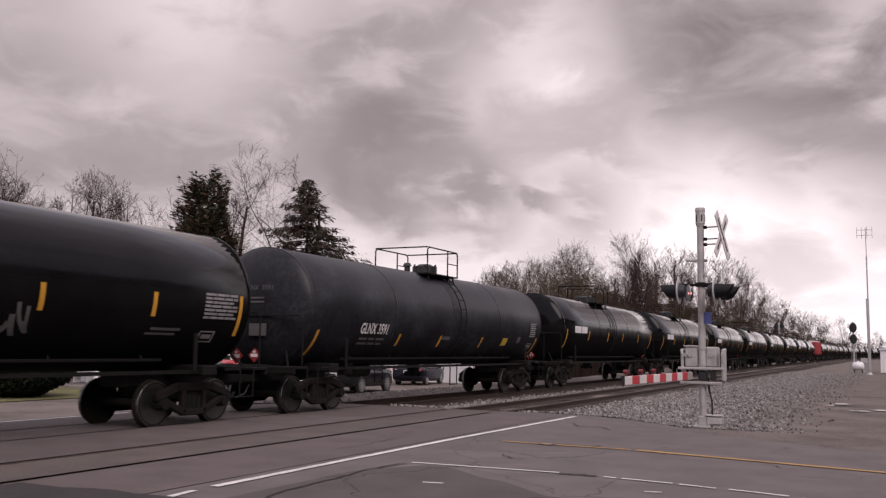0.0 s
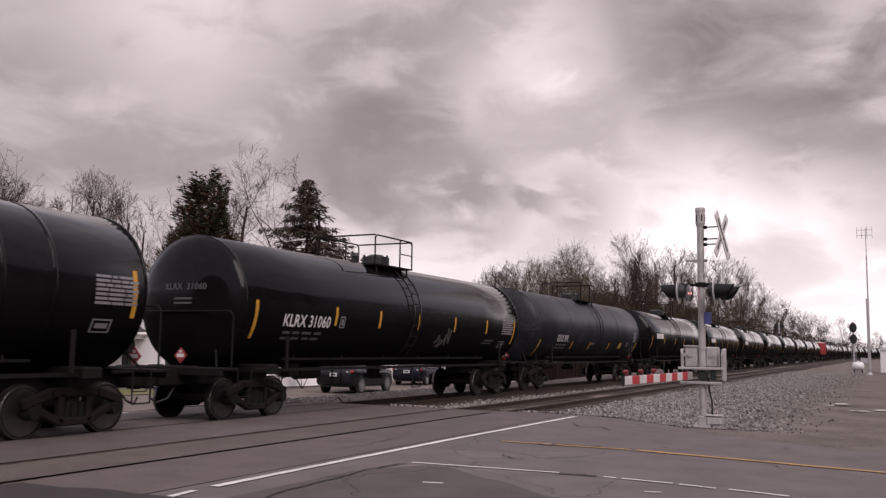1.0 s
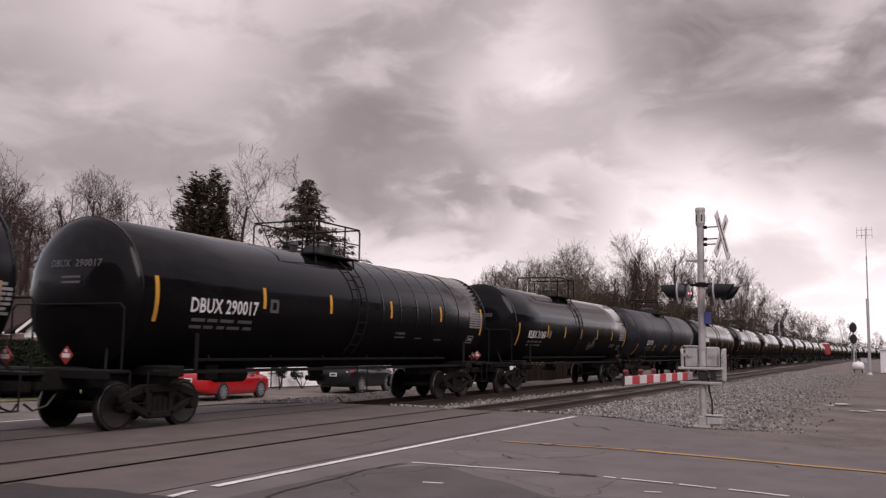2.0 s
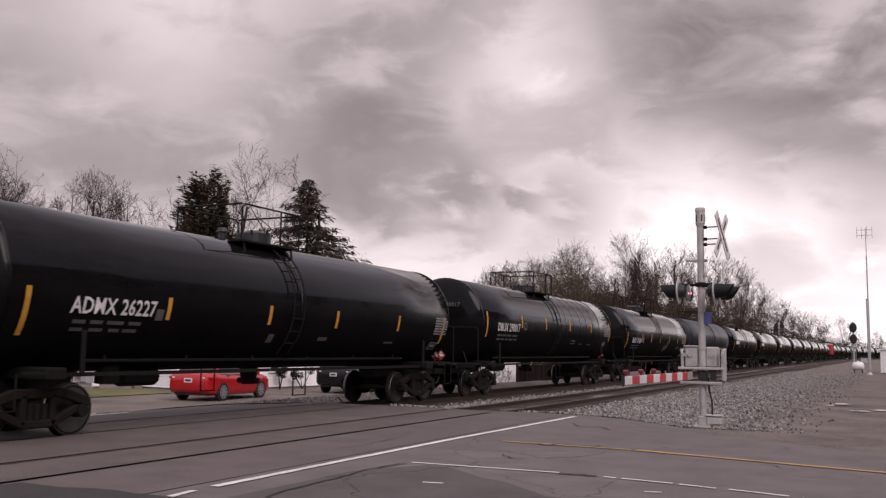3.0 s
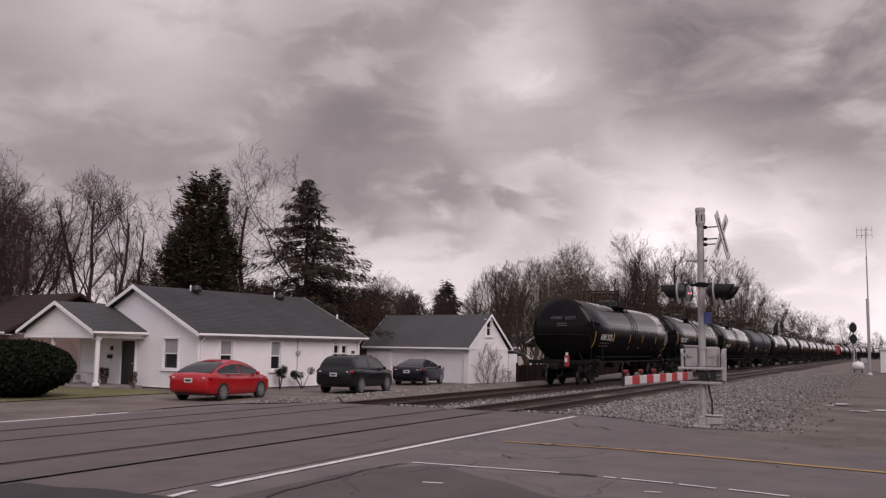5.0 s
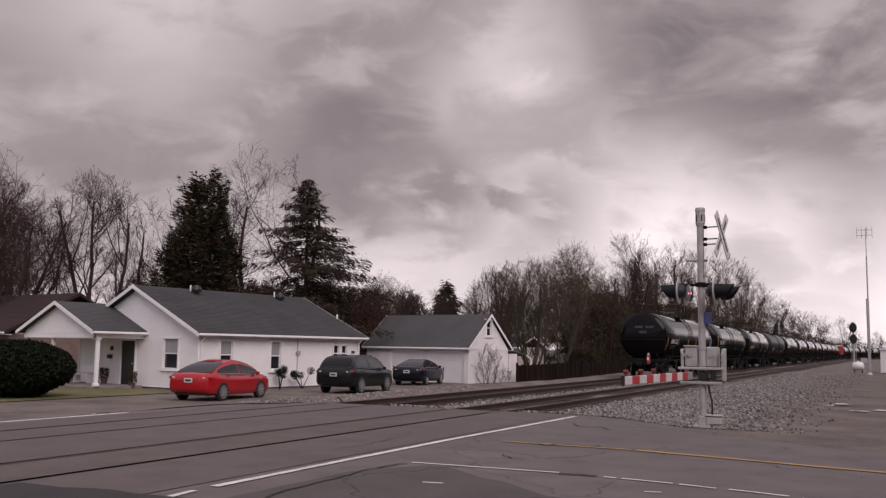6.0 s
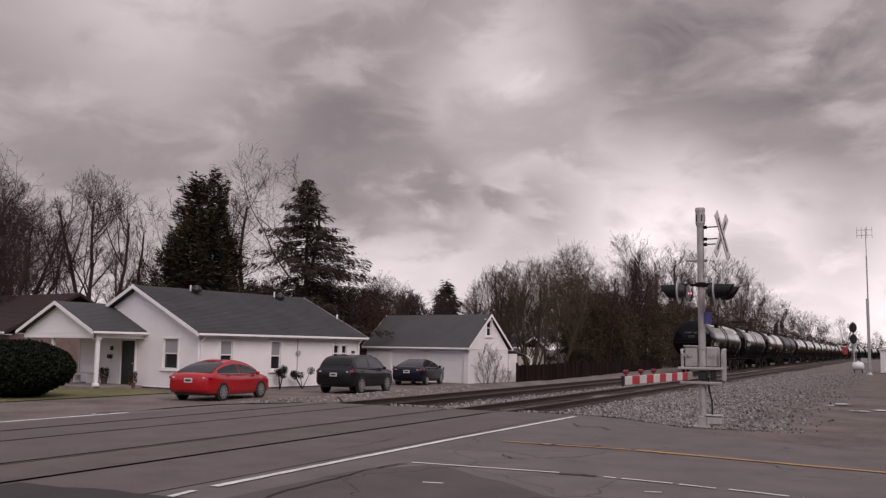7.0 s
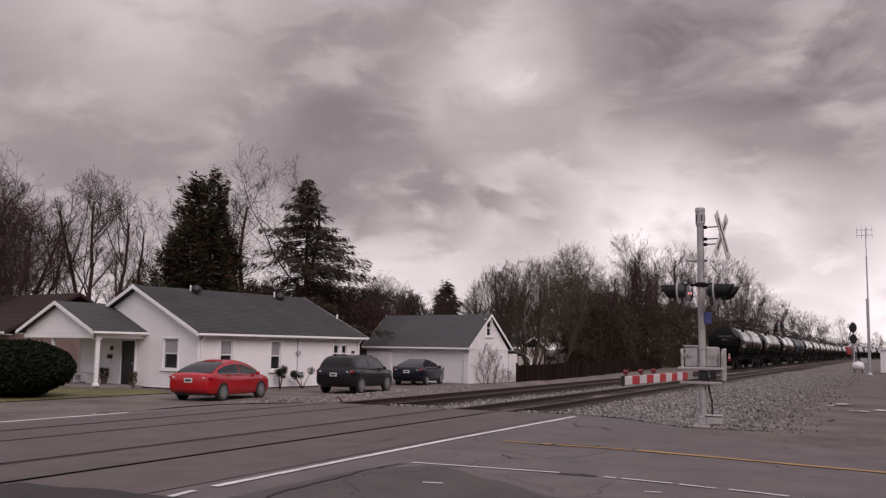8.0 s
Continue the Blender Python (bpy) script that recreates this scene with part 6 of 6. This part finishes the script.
def bare_tree(seed, h, wide, stems=1, kids=(9, 7, 6, 5), low=0.3, spread=0.7, up=0.22, r0=None, twig=0.0075, bow=0.08):
    """Limbs and twigs of a leafless tree of height h whose crown fills a rounded outline of that half width, from the height low * h up."""
    rng = random.Random(seed)
    limbs, twigs = ([], []), ([], [])
    ref = Vector((0.3, 0.5, 0.81))
    zc, rz = h * (0.42 + 0.4 * low), h * (0.58 - 0.4 * low)

    def room(p, d):
        """Distance from p along d to the crown's outline, lumpy by direction."""
        k = 0.85 + 0.3 * noise.noise(Vector((d.x * 2 + seed, d.y * 2, p.z * 0.5)))
        a = Vector((p.x / (wide * k), p.y / (wide * k), (p.z - zc) / rz))
        b = Vector((d.x / (wide * k), d.y / (wide * k), d.z / rz))
        bb, ab, aa = b.dot(b), a.dot(b), a.dot(a) - 1
        disc = ab * ab - bb * aa
        return max(0.0, (-ab + math.sqrt(disc)) / bb) if disc > 0 else 0.0

    def grow(p, d, length, r, level):
        n = (8, 5, 4, 2, 2)[level]
        out = limbs if level < 2 else twigs
        sides = (7, 5, 3, 3, 3)[level]
        pts = [(p, r)]
        for i in range(n):
            d = (d + Vector((rng.gauss(0, 1), rng.gauss(0, 1), rng.gauss(0, 0.7))) * (bow + 0.03 * level) + Vector((0, 0, up * (0.3 if level == 0 else 0.5 if level < 3 else 0.25)))).normalized()
            q = p + d * (length / n)
            rr = max(twig * 0.6, r * (1 - 0.68 * (i + 1) / n))
            tube(out[0], out[1], p, q, max(twig, pts[-1][1]), max(twig * 0.7, rr), sides, ref)
            p = q
            pts.append((p, rr))
        if level >= len(kids):
            return
        m = kids[level]
        for k in range(m):
            first = low if level == 0 else 0.16
            t = min(0.985, first + (1 - first) * (k + rng.random()) / m)
            i = min(n - 1, int(t * n))
            f = t * n - i
            c = pts[i][0].lerp(pts[i + 1][0], f)
            rc = pts[i][1] + (pts[i + 1][1] - pts[i][1]) * f
            side = Vector((rng.gauss(0, 1), rng.gauss(0, 1), rng.gauss(0, 0.5)))
            side = (side - d * side.dot(d)).normalized()
            a = spread * rng.uniform(0.7, 1.3)
            dd = (d * math.cos(a) + side * math.sin(a)).normalized()
            lim = room(c, dd)
            ln = max(lim * rng.uniform(0.6, 0.88), 0.12 * h * rng.uniform(0.5, 1.2)) if level == 0 else max(min(length * rng.uniform(0.4, 0.7), lim), length * rng.uniform(0.2, 0.38))
            grow(c, dd, ln, max(twig, rc * rng.uniform(0.42, 0.6)), level + 1)
    for s in range(stems):
        ang = 6.283 * (s + rng.random() * 0.7) / stems
        off = Vector((math.cos(ang), math.sin(ang), 0)) * (0.22 * (stems > 1))
        tilt = (0.45 + 0.55 * rng.random()) * min(0.75, 1.25 * wide / h) * (stems > 1) + 0.05
        d0 = Vector((math.cos(ang) * tilt, math.sin(ang) * tilt, 1)).normalized()
        start = off + Vector((0, 0, -0.3))
        grow(start, d0, max(h * 0.5, room(Vector((0, 0, zc)), d0) + zc) * rng.uniform(0.72, 0.9), (r0 or h * 0.0125) * (1 if stems == 1 else 0.7), 0)
    k = h / max(v.z for part_ in (limbs, twigs) for v in part_[0])
    for part_ in (limbs, twigs):
        for v in part_[0]:
            v *= k
    return limbs, twigs


def tree_thing(label, data, bark, at, twig_mat=None, group="", name="bare_tree", cat="tree"):
    t = thing(name, label, cat, at, group)
    limbs, twigs = data
    quads("trunk", limbs[0], limbs[1], bark, t, smooth=True)
    quads("crown", twigs[0], twigs[1], twig_mat or bark, t)
    return t


def spot(x, y, z=-0.5, turn=0.0, s=1.0, sz=None):
    return pose(x, y, z, 0, 0, turn) @ Matrix.Diagonal((s, s, sz or s, 1))


def conifer(name, label, at, h, w, mat_leaf, seed, droop=0.5, base=0.06, sprays=22, gap=0.0, pointed=1.0, big=1.0, leaders=((0.0, 0.0, 1.0, 1.0),), dense=3.0, jitter=0.2):
    t = thing(name, label, "conifer tree", at)
    rng = random.Random(seed)
    bv, bf, lv, lf = [], [], [], []
    ref = Vector((0.1, 0.2, 0.97))
    for dx, dy, hs, ws in leaders:
        foot, hh = Vector((dx, dy, 0)), h * hs
        part("trunk", rod(B(), foot * 0.4 + Vector((0, 0, -0.3)), foot + Vector((0, 0, hh * 0.97)), h * 0.017, 0.02, seg=9), M["bark"], t)
        levels = int(hh * dense)
        for k in range(levels):
            f = (k + rng.random() * 0.8) / levels
            z = hh * (base + (0.985 - base) * f)
            reach = w * ws * (1 - f) ** (0.75 * pointed) * rng.uniform(0.62, 1.12) + 0.22
            for j in range(rng.choice((4, 5, 6))):
                if rng.random() < gap:
                    continue
                a = rng.uniform(0, 6.28)
                L = reach * rng.uniform(0.6, 1.1)
                d = Vector((math.cos(a), math.sin(a), 0))
                zj = z + rng.uniform(-0.45, 0.45) * (1 - f)
                p = foot + Vector((0, 0, zj))
                n = 5
                for i in range(n):
                    g = (i + 1) / n
                    q = foot + d * (L * g) + Vector((0, 0, zj + L * (0.12 * g - droop * g * g + (0.3 * abs(droop)) * g ** 4)))
                    tube(bv, bf, p, q, 0.035 * (1 - i / n) + 0.008, 0.03 * (1 - g) + 0.006, 3, ref)
                    m = int(sprays * (0.4 + 0.9 * g) * L / w / n * 3.2) + 2
                    side = d.cross(Vector((0, 0, 1)))
                    for _ in range(m):
                        c = p.lerp(q, rng.random()) + side * rng.gauss(0, 0.13 * L * (1.15 - g)) + Vector((0, 0, -abs(rng.gauss(0, jitter)) - 0.02 if droop > 0.2 else rng.gauss(0, jitter)))
                        sz = rng.uniform(0.1, 0.22) * big
                        tip = c + (d * rng.uniform(0.2, 1) + side * rng.gauss(0, 0.6) + Vector((0, 0, -rng.uniform(0.2, 1.5) * max(droop, -0.6) * 1.6 - 0.1))) * sz * 1.5
                        e = Vector((rng.gauss(0, 1), rng.gauss(0, 1), rng.gauss(0, 0.5))).normalized() * sz * 0.26
                        kk = len(lv)
                        lv += [c - e, c + e, tip]
                        lf.append((kk, kk + 1, kk + 2))
                    p = q
    tagged(quads("branch_work", bv, bf, M["bark"], t), kind="stuff")
    tagged(quads("foliage", lv, lf, mat_leaf, t), kind="stuff")
    return t


def bush(name, label, at, rx, ry, rz, n, leafm, seed, size=0.1, lump=0.25, cat="bush", slim=0.16, rise=0.0):
    """A dense shrub: stems inside, many small leaves in lumpy clumps."""
    t = thing(name, label, cat, at)
    rng = random.Random(seed)
    bm = B()
    for _ in range(9):
        a = rng.uniform(0, 6.28)
        rod(bm, (0, 0, -0.2), (rx * 0.7 * math.cos(a) * rng.random(), ry * 0.7 * math.sin(a) * rng.random(), rz * rng.uniform(0.9, 1.6)), 0.04, 0.01, seg=5)
    part("stems", bm, M["bark"], t)
    vs, fs = [], []
    for _ in range(n):
        d = Vector((rng.gauss(0, 1), rng.gauss(0, 1), rng.gauss(0, 1))).normalized()
        k = 1 + lump * noise.noise(d * 2.2 + Vector((seed, 0, 0))) + 0.1 * lump * rng.gauss(0, 1)
        r = k * rng.uniform(0.55, 1.0) ** 0.33
        c = Vector((d.x * rx * r, d.y * ry * r, rz + d.z * rz * r))
        if c.z < 0:
            c.z = -c.z * 0.3
        leaf(vs, fs, c, size * rng.uniform(0.6, 1.2), rng, -rise, slim)
    quads("foliage", vs, fs, leafm, t)
    return t


def plant():
    # behind the houses
    tree_thing("wide leafless tree with many fine twigs", bare_tree(11, 13.0, 5.4, 5, (9, 6, 5, 4), 0.15, 0.7, r0=0.26, twig=0.009), M["bark"], spot(-49.4, 38.0, -0.5, 0))
    tree_thing("leafless fork-stemmed tree behind the porch", bare_tree(12, 13.9, 3.9, 3, (11, 7, 5, 4), 0.33, 0.7, r0=0.28, twig=0.009), M["bark"], spot(-45.9, 41.5, -0.5, 40))
    tree_thing("slim leafless tree near the cedar", bare_tree(13, 12.5, 2.2, 2, (12, 6, 5, 4), 0.25, 0.6, r0=0.22, twig=0.009), M["bark"], spot(-44.1, 44.6, -0.5, 10))
    tree_thing("tall winding leafless tree between the conifers", bare_tree(19, 16.2, 3.8, 3, (7, 7, 6, 5), 0.5, 0.75, up=0.14, r0=0.34, bow=0.12), M["bark"], spot(-38.9, 49.3, -0.5, 80))
    tree_thing("broad leafless tree over the brown roof", bare_tree(15, 12.6, 5.6, 4, (9, 6, 5, 4), 0.2, 0.7, twig=0.009), M["bark"], spot(-54.0, 42.5, -0.5, 130))
    tree_thing("leafless tree at the edge of the yard", bare_tree(16, 15.6, 5.2, 3, (10, 7, 5, 4), 0.4, 0.75, r0=0.3, twig=0.009), M["bark"], spot(-51.6, 36.8, -0.5, 200))
    tree_thing("low pale leafless tree behind the yard", bare_tree(17, 8.6, 3.4, 3, (8, 6, 5, 4), 0.2, 0.7), M["bark_pale"], spot(-47.5, 49.5, -0.5, 70))
    conifer("cedar_tree", "dense dark cedar with browned foliage behind the house", spot(-40.0, 44.2), 13.2, 3.3, M["needle_green"], 21, -0.25, 0.1, 70, 0.0, 0.72, 1.5,
            ((-0.1, 0.0, 0.985, 0.95), (1.25, 0.3, 1.0, 0.72), (-1.5, -0.2, 0.7, 0.85), (2.3, 0.2, 0.68, 0.75)), 2.6, 0.3)
    conifer("spruce_tree", "tall dark spruce with drooping open branches", spot(-33.6, 47.6), 13.2, 5.7, M["needle"], 22, 0.22, 0.2, 85, 0.14, 0.85, 1.25, dense=3.2, jitter=0.22)
    conifer("pine_tree", "small dark pine beyond the garage", spot(-42.5, 86), 9.0, 2.6, M["needle"], 23, 0.1, 0.1, 50, 0.0, 0.7, 2.0, jitter=0.35)
    # thicket behind the house and garage
    thick = tree_thing("thicket of bare reddish brush behind the house", bare_tree(31, 6.0, 2.6, 5, (8, 6, 5, 3), 0.1, 0.6, twig=0.012), M["bark_red"], spot(-36.5, 46.5), name="brush_thicket", cat="brush")
    for x, y, s, a in ((-34, 51, 1.1, 40), (-34.5, 54.5, 1.1, 120), (-38, 49, 1.2, 200), (-33.5, 56, 1.2, 300), (-33.5, 61.0, 1.2, 75), (-41, 46, 0.9, 20), (-36, 53, 1.3, 160)):
        copy_thing(thick, spot(x, y, -0.5, a, s))
    for i, (x, y, rx, rz) in enumerate([(-37.5, 50.5, 3.0, 4.3), (-34.8, 52.0, 3.0, 4.2), (-32.6, 51.5, 2.6, 3.4), (-33.8, 55.5, 2.4, 2.6), (-40.5, 49.5, 2.8, 3.2), (-33, 60, 2.2, 2.1), (-44.5, 47, 2.6, 2.0), (-39, 53, 3.2, 4.0)]):
        bush("brush_bush", "dense reddish-brown brush behind the house", spot(x, y), rx, rx, rz, 7000, M["scrub_red"], 90 + i, 0.1, 0.75)
    # woods along the line: place and height
    grove = [tree_thing("leafless woodland tree beside the railway", bare_tree(40 + i * 9, 12.0, wide, st, (10, 6, 5, 4), lo, 0.62, up=0.24, r0=0.19, twig=0.008), M["bark"] if i % 2 else M["bark_pale"], spot(*xy), group="woodland trees")
             for i, (st, wide, lo, xy) in enumerate([(6, 4.3, 0.15, (-25.1, 66, -0.5, 0, 0.82)), (2, 3.6, 0.35, (-26.5, 101, -0.5, 0, 1.36)), (3, 3.8, 0.2, (-27, 79, -0.5, 0, 0.9)), (1, 3.4, 0.3, (-25.5, 122, -0.5, 0, 1.45))])]
    thin = [tree_thing("distant leafless woodland tree", bare_tree(145 + i, 12.0, 3.8, 2, (9, 7, 5, 4), 0.15, 0.65, twig=0.011), M["bark"] if i else M["bark_pale"], spot(*xy), group="woodland trees")
            for i, xy in enumerate([(-27, 205, -0.5, 0, 1.5), (-29, 250, -0.5, 0, 1.3)])]
    rng = random.Random(77)
    woods = [(-27, 62, 8.6), (-28.5, 72, 10), (-30, 84, 11.5), (-26, 90, 11), (-31, 97, 15), (-27, 110, 14.5), (-30, 118, 15), (-26.5, 130, 14.5), (-29, 141, 15), (-27, 152, 15), (-31, 163, 16), (-27, 175, 16), (-29, 190, 17),
             (-27, 205, 17), (-30, 218, 16), (-27, 232, 15), (-29, 250, 14), (-27, 270, 13.5), (-28, 290, 13.5), (-26, 315, 13.5), (-26, 340, 13.5), (-25, 365, 14), (-23, 400, 14), (-20, 440, 15), (-14, 480, 14), (-6, 520, 15),
             (4, 550, 15), (16, 570, 14), (30, 560, 15), (24, 470, 12), (14, 330, 9), (19, 300, 9.5), (22, 360, 9.5), (16, 400, 9.5), (11, 430, 8.5), (-40, 98, 9), (-46, 108, 8.5), (-52, 112, 9.5), (-57, 104, 9), (-36, 108, 13), (-38, 125, 14), (-37, 145, 16),
             (-36, 165, 17), (-34, 80, 11), (-37, 64, 8.5), (-35, 68, 7.5), (-33.5, 60, 7), (-62, 60, 12), (-66, 50, 12.5), (-58, 70, 11)]
    for i, (x, y, hh) in enumerate(woods):
        src = thin[i % 2] if math.hypot(x, y) > 135 else grove[i % 4]
        copy_thing(src, spot(x + rng.uniform(-0.8, 0.8), y, -0.5, rng.uniform(0, 360), hh * (1.3 if 145 < y < 450 and x < 5 else 1.0) / 12.0 / src.scale.x))
    for i, (x, y, rx, rz) in enumerate([(-27.5, 92, 4, 3.9), (-27, 104, 4.2, 4.2), (-28, 118, 4.5, 4.3), (-27, 132, 4.5, 4.4), (-27.5, 150, 5, 4.6), (-27, 172, 5, 4.4), (-32, 98, 4.5, 3.6), (-33, 112, 4.5, 4.5), (-26.5, 196, 5, 4.5), (-26, 225, 6, 4.2), (-26, 260, 7, 4),
                                        (-26, 300, 8, 4), (-24, 345, 8, 4), (-22, 395, 8, 4), (-16, 445, 9, 4), (-5, 500, 9, 4.5), (14, 520, 10, 5), (17, 310, 5, 2.6), (17, 380, 6, 3)]):
        bush("scrub_bush", "olive-brown tangled scrub along the railway", spot(x, y), rx, rx * 1.3, rz, 24000 if y < 160 else 6000, M["scrub"], 50 + i, 0.26 if y < 160 else 0.4, 0.75, slim=0.1, rise=0.8)
    tree_thing("small bare bush against the garage wall", bare_tree(61, 2.6, 1.2, 5, (6, 4, 3), 0.15, 0.6, twig=0.007, r0=0.03), M["bark"], spot(-21.6, 49.6, -0.5), name="bare_bush", cat="bush")
    tree_thing("low bare bush at the garage corner", bare_tree(62, 1.2, 0.8, 5, (5, 4, 3), 0.1, 0.8, twig=0.007, r0=0.02), M["bark"], spot(-21.2, 50.8, -0.5), name="bare_bush", cat="bush")
    bush("hedge_bush", "large clipped dark evergreen bush on the grass", spot(-29.3, 23.0, -0.42), 2.1, 2.1, 1.06, 24000, M["hedge"], 71, 0.085, 0.08, slim=0.5)


plant()


def unseen_woods():
    """Unseen dark woods sheet closing the place round the camera, added to darken reflections."""
    pts = [(120, 700), (60, 520), (22, 360), (15, 270), (17, 190), (26, 110), (24, 60), (24, -45), (8, -75), (-40, -80), (-75, -40), (-82, 10)]
    vs, fs = [], []
    k = 0
    for (xa, ya), (xb, yb) in zip(pts, pts[1:]):
        n = int(math.hypot(xb - xa, yb - ya) / 2)
        for i in range(n):
            x, y = xa + (xb - xa) * i / n, ya + (yb - ya) * i / n
            hh = (20 if x > 20 and y < 110 else 12 if x > 0 and y > 0 else 9) + 2.5 * noise.noise((x * 0.09, y * 0.09, 5)) + 1.2 * noise.noise((x * 0.6, y * 0.6, 2))
            vs += [(x, y, -1), (x + 0.4, y, hh * 0.6), (x + 0.8, y, hh)]
            if k:
                for j in (0, 1):
                    fs.append((3 * (k - 1) + j, 3 * k + j, 3 * k + j + 1, 3 * (k - 1) + j + 1))
            k += 1
    tagged(quads("backdrop_woods", vs, fs, mat("unseen_woods_tone", (0.045, 0.036, 0.03), 1.0, 0, 0.5, 0.3, 3, 0.0)), "unseen dark woods sheet added to darken reflections in the tanks", "backdrop", kind="structure")


unseen_woods()


def motions():
    """The train runs away along the far track; the clouds drift slowly; wheels roll on the four last cars."""
    times = [0.5 * i for i in range(17)]
    for car, s0 in cars:
        walk(car, [(t, track_pose(FAR_X, s0 + SPEED * t)) for t in times])
    walk(clouds, [(t, pose(0, 0, 0, 0, 0, 0.36 * (t - 4.0))) for t in (0.0, 2.0, 4.0, 6.0, 8.0)])
    for car, s0 in cars[:4]:
        for tr in car.children:
            if not tr.name.startswith("truck"):
                continue
            for w in tr.children:
                if w.name.startswith("wheelset"):
                    y = w.location.y
                    walk(w, [(k / FPS, pose(0, y, 0.457) @ Matrix.Rotation(-SPEED * k / FPS / 0.457, 4, "X")) for k in range(0, 241)])


motions()
